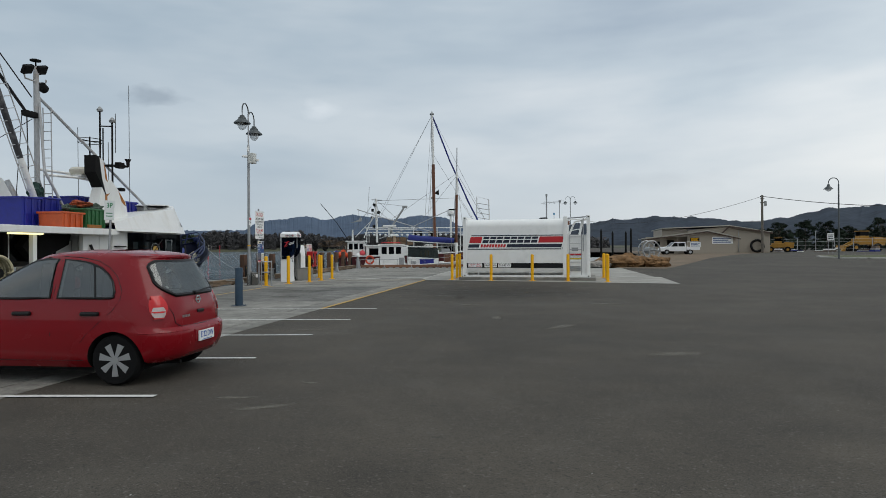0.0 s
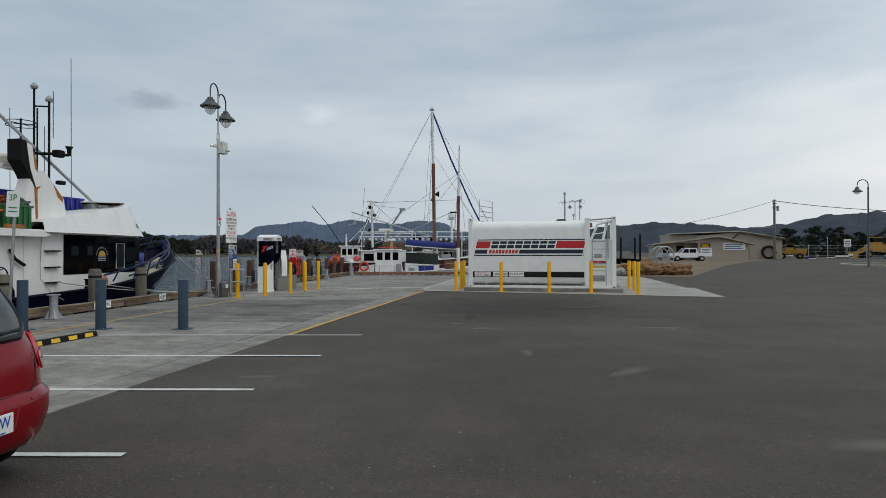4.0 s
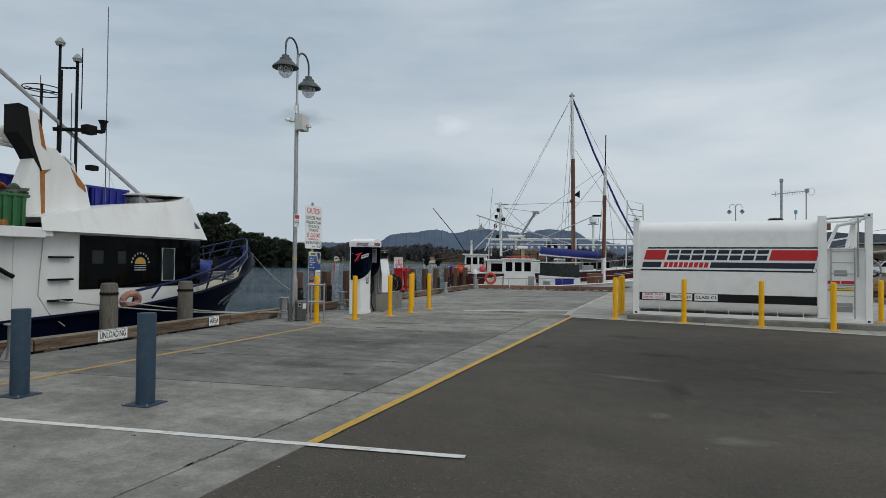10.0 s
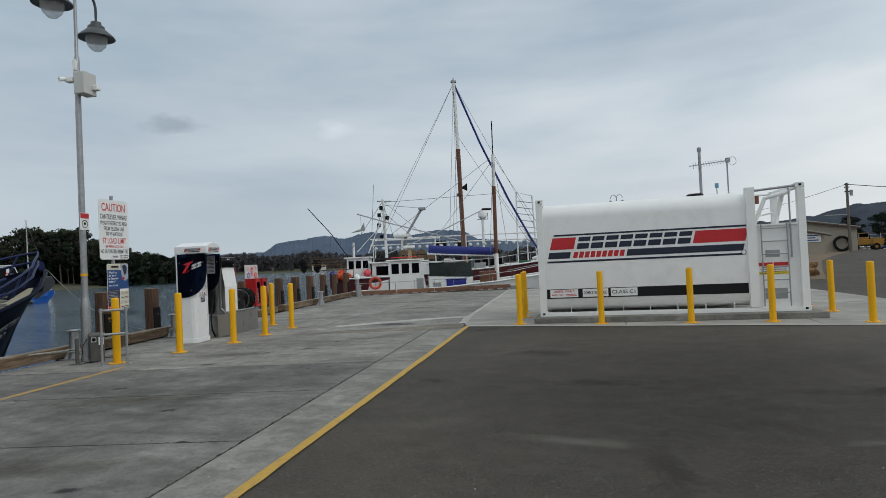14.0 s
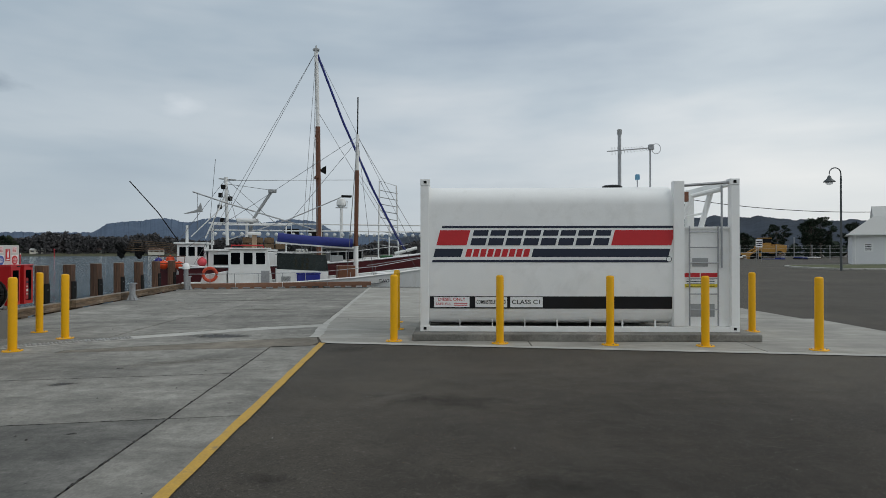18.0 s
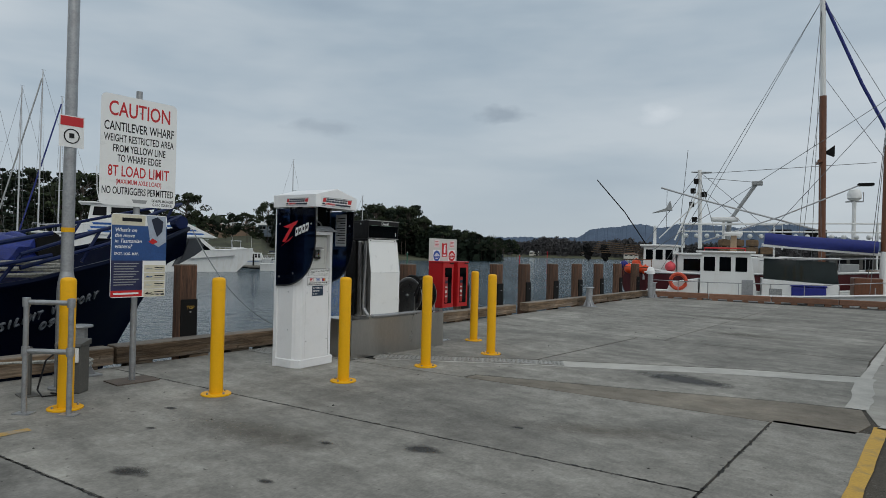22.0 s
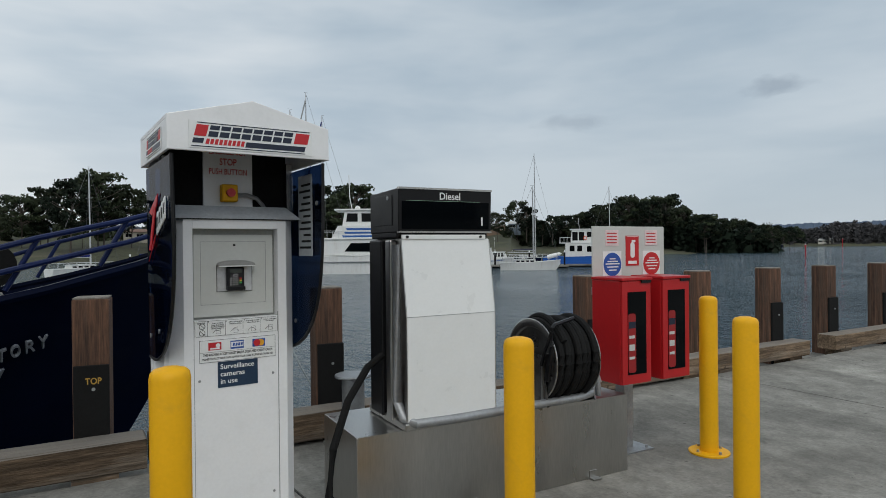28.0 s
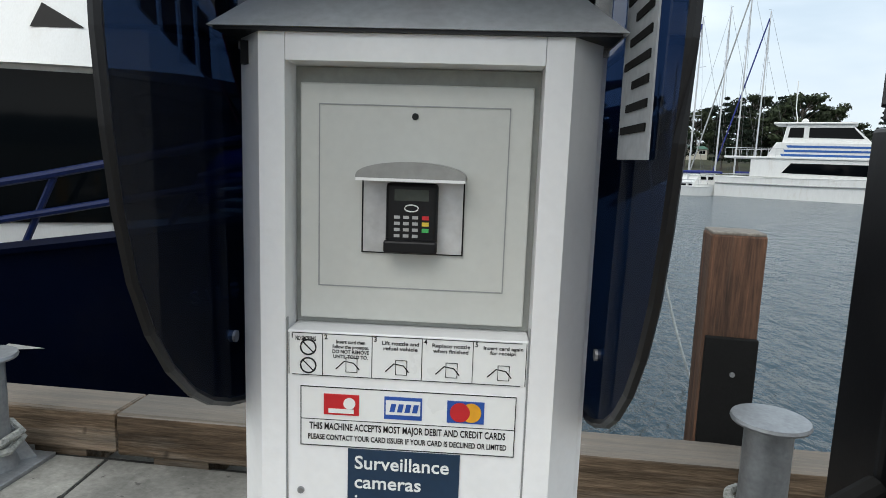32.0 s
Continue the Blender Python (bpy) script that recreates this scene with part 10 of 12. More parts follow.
# trees: four sorts, copied
def gum_tree(height, seed, material, spread=0.42, clumps=40, leaves=60, size=0.24, lean=0.05):
    r = random.Random(seed)
    t = thing("tree", pose(0, 0, 0), "tall dark eucalypt with open clumped crown", "tree", "shore trees")
    bm = B()
    top = Vector((lean * height, 0, height * 0.8))
    tube(bm, [(0, 0, -1.0), (0.02 * height, 0, height * 0.35), top], height * 0.013, 6)
    crown = B()
    for k in range(clumps):
        a = r.uniform(0, 2 * math.pi)
        h = r.uniform(0.38, 0.97)
        out = spread * height * (1 - abs(h - 0.68) * 1.7) * r.uniform(0.35, 1.0)
        c = Vector((lean * height * h + out * math.cos(a), out * math.sin(a), h * height))
        root = Vector((lean * height * h * 0.8, 0, h * height * 0.78))
        tube(bm, [root, (root + c) / 2 + Vector((0, 0, -0.02 * height)), c], height * 0.005, 4)
        leaf_cloud(crown, c, height * r.uniform(0.06, 0.125), leaves, height * size * 0.1, r, 0.62)
    part("trunk", bm, M_BARK, t)
    part("crown", crown, material, t)
    return t


def pine_tree(height, seed):
    r = random.Random(seed)
    t = thing("tree", pose(0, 0, 0), "tall dark conifer with level branches", "tree", "shore trees")
    part("trunk", cy((0, 0, -1), (0, 0, height), height * 0.016, 0.03, 6), M_BARK, t)
    crown = B()
    for k in range(11):
        h = 0.14 + 0.84 * k / 10
        rad = height * 0.21 * (1 - h) ** 0.7 + 0.2
        for j in range(7):
            a = j * 0.9 + k * 0.47 + r.uniform(-0.2, 0.2)
            leaf_cloud(crown, (rad * 0.62 * math.cos(a), rad * 0.62 * math.sin(a), h * height), rad * 0.46, 13, height * 0.026, r, 0.3)
    part("crown", crown, M_LEAF_DARK, t)
    return t


def bare_tree(height, seed):
    r = random.Random(seed)
    t = thing("bare_tree", pose(0, 0, 0), "bare grey leafless tree on the shore", "tree", "bare trees")
    bm = B()
    tube(bm, [(0, 0, -1), (0.1, 0, height * 0.35)], height * 0.016, 6)

    def fork(p, d, ln, w, n):
        e = p + d * ln
        tube(bm, [p, (p + e) / 2 + Vector((r.uniform(-1, 1), r.uniform(-1, 1), 0)) * ln * 0.06, e], w, 4)
        if n:
            for _ in range(3):
                fork(e, (d + Vector((r.uniform(-1, 1), r.uniform(-1, 1), r.uniform(-0.2, 0.5))) * 0.65).normalized(), ln * 0.68, w * 0.55, n - 1)
    fork(Vector((0.1, 0, height * 0.33)), Vector((0, 0, 1)), height * 0.26, height * 0.011, 4)
    part("trunk", bm, M_BARK, t)
    return t


sorts = [gum_tree(14, 1, M_LEAF), gum_tree(14, 2, M_LEAF_DARK, 0.34, 44), gum_tree(14, 3, M_LEAF, 0.48, 38, lean=-0.04), gum_tree(14, 4, M_LEAF_DARK, 0.42, 46, 56)]
pine, bare = pine_tree(15, 7), bare_tree(11, 8)


plots = {}


def plant(sort, az, d, z, h):
    """Notes a place for a tree of that height; all are set down together."""
    p = polar(az, d, z)
    base = 15 if sort is pine else 11 if sort is bare else 14
    plots.setdefault(sort, []).append(pose(p.x, p.y, z, 0, 0, rng.uniform(0, 360)) @ Matrix.Scale(h / base, 4))



# the point with its dense stand, and the slope behind the marina
POINT = [(-60, 2.4), (-54, 2.7), (-51, 3.9), (-49.7, 4.3), (-46.2, 4.2), (-44.5, 2.9), (-41.8, 2.2), (-38.5, 1.5), (-35, 1.1)]


def skyline(az):
    for (a0, e0), (a1, e1) in zip(POINT, POINT[1:]):
        if a0 <= az <= a1:
            return e0 + (e1 - e0) * (az - a0) / (a1 - a0)
    return 1.0


for k in range(64):
    az = -59 + 23 * (k + rng.uniform(0, 1)) / 64
    d = rng.uniform(228, 262)
    gz = 3.0 * min(1, max(0, (-43.5 - az) / 6)) - 0.6
    tall = skyline(az) * (rng.uniform(0.86, 1.04) if k % 3 else rng.uniform(0.55, 0.8))
    plant(sorts[k % 4], az, d, gz, max(4.5, 1.7 + d * math.tan(radians(tall)) - gz))
plant(bare, -42.6, 240, 0, 10)
plant(bare, -38.6, 265, -1, 11)
for k in range(60):
    az = -114 + 56 * (k + rng.uniform(0.1, 0.9)) / 60
    el = 4.0 + 0.8 * math.sin(az * 0.31) + (0.6 if az < -72 else -0.7) + (rng.uniform(-0.6, 0.5) if k % 3 else -1.6)
    d = rng.uniform(192, 250)
    gz = 0.5 + (d - 184) * 0.075
    plant(sorts[(k * 3) % 4], az, d, gz, max(5, 1.7 + d * math.tan(radians(el)) - gz))
for az, el in ((-89.5, 5.0), (-87.6, 4.6), (-79.8, 5.6), (-78.6, 5.3), (-69.0, 4.4)):
    plant(pine, az, 190, 1, 1.7 + 190 * math.tan(radians(el)) - 1)
for az, el in ((-95.5, 6.4), (-86.2, 5.8), (-74.4, 5.8), (-66.5, 4.6)):
    plant(sorts[2], az, 200, 1.8, 1.7 + 200 * math.tan(radians(el)) - 1.8)

M_ROOF_GREEN = mat("green_iron_roof", (0.055, 0.15, 0.10), 0.5, var=0.1)
M_ROOF_BROWN = mat("brown_iron_roof", (0.16, 0.09, 0.06), 0.6, var=0.15)
M_ROOF_GREY = mat("pale_iron_roof", (0.46, 0.46, 0.44), 0.5, var=0.08, stretch=(20, 1, 1))
M_WALL_TAN = mat("tan_brick_wall", (0.24, 0.17, 0.12), 0.85, var=0.15)
M_WALL_CREAM = mat("cream_house_wall", (0.55, 0.52, 0.45), 0.75, var=0.06)


def house(m, w, d, h, wall, roof, label, wins=3, rise=1.3, hip=0.0):
    t = thing("house", m, label, "house", "houses on the slope")
    part("wall", bx(-w / 2, -d / 2, -1.5, w / 2, d / 2, h), wall, t)
    bm = B()
    v = [bm.verts.new(p) for p in ((-w / 2 - .4, -d / 2 - .4, h), (w / 2 + .4, -d / 2 - .4, h), (w / 2 + .4, d / 2 + .4, h), (-w / 2 - .4, d / 2 + .4, h),
                                   (-w / 2 - .4 + hip, 0, h + rise), (w / 2 + .4 - hip, 0, h + rise))]
    for q in ((0, 1, 5, 4), (2, 3, 4, 5), (1, 2, 5), (3, 0, 4), (3, 2, 1, 0)):
        bm.faces.new([v[i] for i in q])
    part("roof", bm, roof, t)
    part("chimney", bx(w * 0.2, -0.3, h + rise * 0.4, w * 0.2 + 0.5, 0.3, h + rise + 0.7), wall, t)
    for k in range(wins):
        x = -w / 2 + w * (k + 0.5) / wins
        win = part("window", bx(x - w / wins * 0.3, -d / 2 - 0.03, h - 1.6, x + w / wins * 0.3, -d / 2 + 0.02, h - 0.5), M_WINDOW, t)
        part("frame", bx(x - w / wins * 0.3 - 0.08, -d / 2 - 0.05, h - 1.72, x + w / wins * 0.3 + 0.08, -d / 2 - 0.02, h - 1.6), M_WHITE, win)
        part("mullion", bx(x - 0.04, -d / 2 - 0.05, h - 1.6, x + 0.04, -d / 2 - 0.03, h - 0.5), M_WHITE, win)
    return t


for az, d, z, w, wall, roof, label, hip in (
        (-71.2, 228, 4.6, 15, M_WALL_TAN, M_ROOF_GREEN, "long brown house with green iron roof", 0), (-67.2, 238, 5.2, 13, M_WALL_TAN, M_ROOF_GREEN, "tan house with green roof among trees", 0),
        (-64.6, 245, 6.2, 14, M_WALL_TAN, M_ROOF_BROWN, "low brown brick house on the slope", 2), (-62.0, 250, 6.8, 13, M_WALL_TAN, M_ROOF_GREY, "brown brick house with flat grey roof", 1),
        (-58.6, 255, 7.6, 14, mat("blue_weatherboard", (0.20, 0.25, 0.30), 0.7, var=0.06), M_ROOF_GREY, "blue-grey house with wide windows", 0), (-57.0, 258, 7.4, 9, mat("blue_weatherboard", (0.2, 0.25, 0.3)), M_ROOF_GREY, "small blue-grey house beside a larger one", 0),
        (-82.5, 225, 4.0, 12, M_WALL_CREAM, M_ROOF_GREEN, "cream house with green roof above the marina", 1.5), (-92, 230, 4.4, 13, M_WALL_CREAM, M_ROOF_BROWN, "cream house with brown roof on the slope", 2)):
    p = polar(az, d)
    house(pose(p.x, p.y, z, 0, 0, -az + 180 + 180), w, 8, 3.0, wall, roof, label, 4, 1.2, hip)
for az, d, w in ((-34.5, 690, 12), (-30.2, 700, 10), (-26.0, 680, 14), (-22.3, 700, 10), (-17.0, 690, 11), (-13.8, 690, 12), (-40.5, 640, 12)):
    p = polar(az, d - 45)
    house(pose(p.x, p.y, 0.5, 0, 0, -az), w, 8, 3.2, M_WALL_CREAM if w > 10 else M_WHITE, M_ROOF_BROWN if w != 12 else M_ROOF_GREY, "small pale house on the far shore", 3, 1.6, 1)


# ---- boats in the marina ----
M_FERRY_BLUE = mat("bright_blue_hull", (0.012, 0.10, 0.42), 0.35, var=0.08)
M_STRIPE_BLUE = mat("blue_hull_stripe", (0.02, 0.10, 0.35), 0.4, var=0.05)
M_ALLOY = mat("alloy_mast", (0.55, 0.56, 0.57), 0.4, 0.3, var=0.04)


def rail(parent, x0, x1, y, z, h=0.8, n=6):
    for sgn in (-1, 1):
        part("rail", tb([(x0, sgn * y, z + h), (x1, sgn * y, z + h)], 0.03, 5), M_ALLOY, parent)
        for k in range(n):
            x = x0 + (x1 - x0) * k / (n - 1)
            part("stanchion", tb([(x, sgn * y, z), (x, sgn * y, z + h)], 0.025, 5), M_ALLOY, parent)


def closer(m):
    """The inner berths lie nearer than the outer moorings: their place is drawn in, and the boats are smaller to match."""
    p = m.translation
    k = 0.79 if math.hypot(p.x + 5, p.y + 3) < 170 else 1.0
    return Matrix.Translation((-5 + k * (p.x + 5), -3 + k * (p.y + 3), p.z)) @ m.to_3x3().to_4x4() @ Matrix.Diagonal((k, k, k * (1.08 if k < 1 else 1), 1))


def launch(m, length, label, hull_mat, house=0.45, fly=True, group="moored boats", name="motor_launch", mast=0.0):
    """A cabin boat with a flared hull, wheelhouse, fly bridge and rails."""
    t = thing(name, closer(m), label, "boat", group)
    beam = length * 0.3
    long_hull(t, length, beam, length * 0.09, -0.5, hull_mat, length * 0.06, 0.85)
    part("strake", tb([(0.1, -beam * 0.43, length * 0.075), (length * 0.5, -beam * 0.505, length * 0.078), (length * 0.8, -beam * 0.42, length * 0.1)], 0.05, 5), M_STRIPE_BLUE, t)
    z0 = length * 0.085
    h = 1.0 + length * 0.09
    cabin(t, length * 0.22, length * (0.22 + house), beam * 0.72, z0 - 0.1, z0 + h, M_BOAT_WHITE, 4, h * 0.5, 0.1, h * 0.38)
    if fly:
        part("fly_bridge", pr([(length * 0.28, z0 + h + 0.1), (length * 0.52, z0 + h + 0.1), (length * 0.50, z0 + h + 0.75), (length * 0.30, z0 + h + 0.6)], "y", -beam * 0.3, beam * 0.3, 0.03), M_BOAT_WHITE, t)
        part("canopy", bx(length * 0.26, -beam * 0.33, z0 + h + 1.9, length * 0.46, beam * 0.33, z0 + h + 1.97, bevel=0.02), M_BOAT_WHITE, t)
        for x in (0.28, 0.44):
            for sgn in (-1, 1):
                part("canopy_post", tb([(length * x, sgn * beam * 0.28, z0 + h), (length * x, sgn * beam * 0.3, z0 + h + 1.9)], 0.03, 5), M_ALLOY, t)
    rail(t, length * 0.62, length * 0.93, beam * 0.22, z0 + length * 0.03)
    part("aerial", tb([(length * 0.3, 0.3, z0 + h), (length * 0.28, 0.3, z0 + h + 3.0)], 0.02, 4), M_WHITE, t)
    if mast:
        part("mast", tb([(length * 0.3, 0, z0 + h), (length * 0.3, 0, z0 + h + mast)], 0.05, 6), M_ALLOY, t)
        part("crosstree", tb([(length * 0.3, -0.8, z0 + h + mast * 0.7), (length * 0.3, 0.8, z0 + h + mast * 0.7)], 0.03, 5), M_ALLOY, t)
    return t


def sloop(m, length, mast, label, hull_mat, cover=None, furled=None, catamaran=False):
    """A moored sailing boat: hull or two hulls, cabin, mast, boom, shrouds and spreaders."""
    t = thing("catamaran" if catamaran else "sailing_boat", closer(m), label, "sailing boat", "moored sailing boats")
    beam = length * (0.5 if catamaran else 0.28)
    if catamaran:
        for sgn in (-1, 1):
            before = set(bpy.data.objects)
            long_hull(t, length, beam * 0.24, 1.35, -0.4, hull_mat, 0.25, 0.8)
            for o in set(bpy.data.objects) - before:
                o.matrix_basis = Matrix.Translation((0, sgn * beam * 0.38, 0)) @ o.matrix_basis
        part("bridge_deck", bx(length * 0.05, -beam * 0.38, 0.9, length * 0.72, beam * 0.38, 1.4, bevel=0.05), M_BOAT_WHITE, t)
        cabin(t, length * 0.15, length * 0.6, beam * 0.6, 1.3, 2.5, M_BOAT_WHITE, 4, 0.9, 0.08, 0.4)
    else:
        long_hull(t, length, beam, 1.1, -0.4, hull_mat, 0.45, 0.75)
        cabin(t, length * 0.25, length * 0.62, beam * 0.55, 0.95, 1.65, M_BOAT_WHITE, 4, 0.5, 0.05, 0.22)
    mx = length * 0.56
    part("mast", cy((mx, 0, 1.2), (mx - 0.15, 0, mast), 0.14, 0.09, 8), M_ALLOY, t, smooth=True)
    part("boom", cy((mx, 0, 2.7), (length * 0.12, 0, 2.8), 0.07, 0.06, 6), M_ALLOY, t)
    if cover:
        part("sail_cover", tb([(mx - 0.2, 0, 2.95), (length * 0.3, 0, 2.98), (length * 0.13, 0, 2.9)], 0.17, 8), cover, t, smooth=True)
    part("furled_headsail" if furled else "forestay", tb([(length * 0.98, 0, 1.6), (mx - 0.05, 0, mast * 0.96)], 0.11 if furled else 0.02, 6), furled or M_WIRE, t)
    part("backstay", tb([(0.1, 0, 1.3), (mx - 0.15, 0, mast)], 0.02, 4), M_WIRE, t)
    for q in (0.45, 0.72):
        part("spreader", tb([(mx - 0.1, -beam * 0.25, mast * q), (mx - 0.1, beam * 0.25, mast * q)], 0.03, 5), M_ALLOY, t)
    for sgn in (-1, 1):
        part("shroud", tb([(mx - 0.1, sgn * beam * 0.42, 1.2), (mx - 0.1, sgn * beam * 0.25, mast * 0.45), (mx - 0.12, sgn * 0.06, mast * 0.95)], 0.02, 4), M_WIRE, t)
    rail(t, length * 0.06, length * 0.94, beam * (0.44 if catamaran else 0.3), 1.35, 0.6, 8)
    part("mast_head", tb([(mx - 0.5, 0, mast + 0.1), (mx + 0.2, 0, mast + 0.15)], 0.02, 4), M_WIRE, t)
    return t


def at_water(az, d, heading):
    p = polar(az, d)
    return pose(p.x, p.y, WATER_Z, 0, 0, heading)


# large motor yacht with blue stripes
my = thing("motor_yacht", closer(pose(-104, 15, WATER_Z, 0, 0, 70.4)), "large white motor yacht with blue side stripes", "yacht")
for sgn in (-1, 1):
    before = set(bpy.data.objects)
    long_hull(my, 31, 3.2, 2.5, -0.6, M_BOAT_WHITE, 1.0, 0.9)
    for o in set(bpy.data.objects) - before:
        o.matrix_basis = Matrix.Translation((0, sgn * 2.9, 0)) @ o.matrix_basis
part("bridge_deck", bx(0.8, -3.4, 1.4, 27.5, 3.4, 2.6, bevel=0.1), M_BOAT_WHITE, my)
part("rub_rail", tb([(0.1, -4.25, 1.7), (12, -4.52, 1.72), (22, -4.45, 1.9), (28, -3.9, 2.4)], 0.10, 6), M_GREY, my)
part("saloon", pr([(4.2, 2.6), (26.0, 2.6), (23.0, 4.9), (4.2, 4.9)], "y", -3.8, 3.8, 0.08), M_BOAT_WHITE, my)
part("saloon_window", pr([(8.0, 3.2), (24.6, 3.0), (22.9, 4.4), (9.0, 4.4)], "y", -3.84, -3.79), M_WINDOW, my, "long dark saloon windows")
part("after_door", bx(4.15, -2.2, 2.65, 4.19, -0.6, 4.5), M_WINDOW, my)
part("upper_deck", bx(0.9, -4.0, 4.9, 24.0, 4.0, 5.15, bevel=0.06), M_BOAT_WHITE, my)
part("upper_side", pr([(6.0, 5.15), (25.5, 4.9), (21.0, 6.9), (7.0, 6.9)], "y", -3.6, 3.6, 0.06), M_BOAT_WHITE, my)
for k in range(3):
    part("side_stripe", pr([(8.2 - 0.3 * k, 6.55 - 0.52 * k), (21.0 + 1.1 * k, 6.5 - 0.5 * k), (21.4 + 1.1 * k, 6.28 - 0.5 * k), (8.4 - 0.3 * k, 6.27 - 0.52 * k)], "y", -3.64, -3.58), M_STRIPE_BLUE, my, "blue sloping side stripe")
part("wheelhouse", pr([(7.6, 6.9), (17.6, 6.9), (15.2, 9.1), (8.0, 9.1)], "y", -2.7, 2.7, 0.06), M_BOAT_WHITE, my)
part("wheelhouse_window", pr([(10.6, 7.5), (16.7, 7.4), (15.4, 8.7), (10.6, 8.7)], "y", -2.74, -2.69), M_WINDOW, my, "dark wheelhouse windows")
part("wheelhouse_window", pr([(8.2, 7.5), (10.0, 7.5), (10.0, 8.7), (8.4, 8.7)], "y", -2.74, -2.69), M_WINDOW, my)
part("wheelhouse_roof", bx(6.4, -3.0, 9.1, 15.8, 3.0, 9.35, bevel=0.08), M_BOAT_WHITE, my)
part("radar_mast", tb([(9.0, 0, 9.3), (8.6, 0, 11.2), (8.5, 0, 14.5)], 0.07, 6), M_BOAT_WHITE, my)
part("radar_dome", lathe(B(), [(0.0, 0.0), (0.4, 0.1), (0.45, 0.35), (0.25, 0.6), (0.0, 0.65)], 12, Matrix.Translation((9.8, 0.8, 9.35))), M_BOAT_WHITE, my, smooth=True)
for k in range(6):
    part("ladder_rung", tb([(4.6 + 0.3 * k, -3.7, 2.7 + 0.38 * k), (4.6 + 0.3 * k, -3.0, 2.7 + 0.38 * k)], 0.05, 5), M_ALLOY, my)
rail(my, 1.0, 8.0, 3.9, 5.15, 1.0, 9)
rail(my, 24, 29.5, 3.0, 2.7, 0.9, 7)

def moored(x, y, heading, length):
    """A berth by the place of the mast."""
    return pose(x, y, WATER_Z, 0, 0, heading) @ Matrix.Translation((-length * 0.56, 0, 0))


sloop(moored(-103.0, 10.5, -62, 13), 13, 22.7, "white catamaran with a blue furled headsail", M_BOAT_WHITE, M_SAIL_BLUE, M_SAIL_BLUE, True)
for x, y, hd, ln, mt, lab, cov, fur in (
        (-112.3, 15.6, -75, 14, 25.8, "white sloop with a tall bare mast", None, None), (-113.5, 18.6, -80, 17, 28.9, "large white ketch hull with a grey furled headsail", M_SAIL_BLUE, M_GREY),
        (-114.3, 21.6, -78, 16, 25.6, "white sloop with a blue furled headsail by the yacht", None, M_SAIL_BLUE), (-97.3, 7.0, -70, 11, 16.0, "white sloop moored ahead of the catamaran", M_SAIL_BLUE, None),
        (-115.5, 6.4, -60, 11, 16.9, "white sloop with a dark mast in the marina", None, None)):
    sloop(moored(x, y, hd, ln), ln, mt, lab, M_BOAT_WHITE, cov, fur)
for az, d, hd, ln, mt, lab, hm, cov, fur in (
        (-60.4, 142, 60, 12, 23.0, "dark blue sloop with a navy sail cover", M_HULL_BLUE, M_NAVY, None),
        (-60.9, 104, 62, 10, 13.0, "white sloop with bare boom", M_BOAT_WHITE, None, None), (-53.4, 150, 45, 11, 16.2, "white sloop anchored off the point", M_BOAT_WHITE, None, None),
        (-40.0, 400, 100, 12, 16.5, "white sailing boat anchored far out", M_BOAT_WHITE, None, None), (-47.2, 290, 75, 10, 13, "white yacht by the point's jetty", M_BOAT_WHITE, None, None),
        (-99, 110, 130, 12, 16, "white sloop behind the fishing vessel", M_BOAT_WHITE, M_SAIL_BLUE, None), (-93, 120, 140, 12, 15, "white sloop with blue sail cover in the marina", M_BOAT_WHITE, M_SAIL_BLUE, None),
        (-88.5, 125, 135, 11, 14, "white sloop among the marina moorings", M_BOAT_WHITE, None, None)):
    sloop(at_water(az, d, hd), ln, mt, lab, hm, cov, fur)
launch(at_water(-67.6, 132, 75), 12, "white flybridge motor launch in the marina", M_BOAT_WHITE)
launch(at_water(-64.6, 128, 60), 11, "white cabin cruiser with canopy", M_BOAT_WHITE)
launch(at_water(-62.6, 130, 55), 9, "small white cabin boat on a mooring", M_BOAT_WHITE, 0.4, False)
launch(at_water(-75.8, 128, 70), 12, "white motor launch behind the yacht", M_BOAT_WHITE)
launch(at_water(-46.5, 330, 70), 14, "low white launch near the jetty", M_BOAT_WHITE, 0.5, False)
launch(at_water(-49.3, 300, 60), 10, "white cabin boat moored by the point", M_BOAT_WHITE, 0.45, False)
launch(at_water(-38.9, 430, 75), 14, "small dark-hulled fishing boat with white wheelhouse", M_HULL_BLUE, 0.35, False, "moored boats", "far_fishing_boat", 6)

# blue and white cruise catamaran
fe = thing("cruise_catamaran", closer(pose(-107.2, 63.6, WATER_Z, 0, 0, 53)), "blue and white cruise boat with tall wheelhouse", "boat")
for sgn in (-1, 1):
    before = set(bpy.data.objects)
    long_hull(fe, 15, 1.9, 1.7, -0.4, M_FERRY_BLUE, 0.35, 0.9)
    for o in set(bpy.data.objects) - before:
        o.matrix_basis = Matrix.Translation((0, sgn * 2.0, 0)) @ o.matrix_basis
part("bridge_deck", bx(3.0, -2.6, 1.0, 14.0, 2.6, 1.72, bevel=0.05), M_FERRY_BLUE, fe)
part("after_platform", bx(0.2, -2.4, 0.5, 3.0, 2.4, 0.75, bevel=0.05), M_FERRY_BLUE, fe)
part("main_cabin", pr([(4.2, 1.7), (12.6, 1.7), (10.6, 4.1), (4.2, 4.1)], "y", -2.5, 2.5, 0.05), M_BOAT_WHITE, fe)
for x in (5.0, 6.4):
    part("window", bx(x, -2.54, 2.7, x + 0.9, -2.49, 3.7), M_WINDOW, fe)
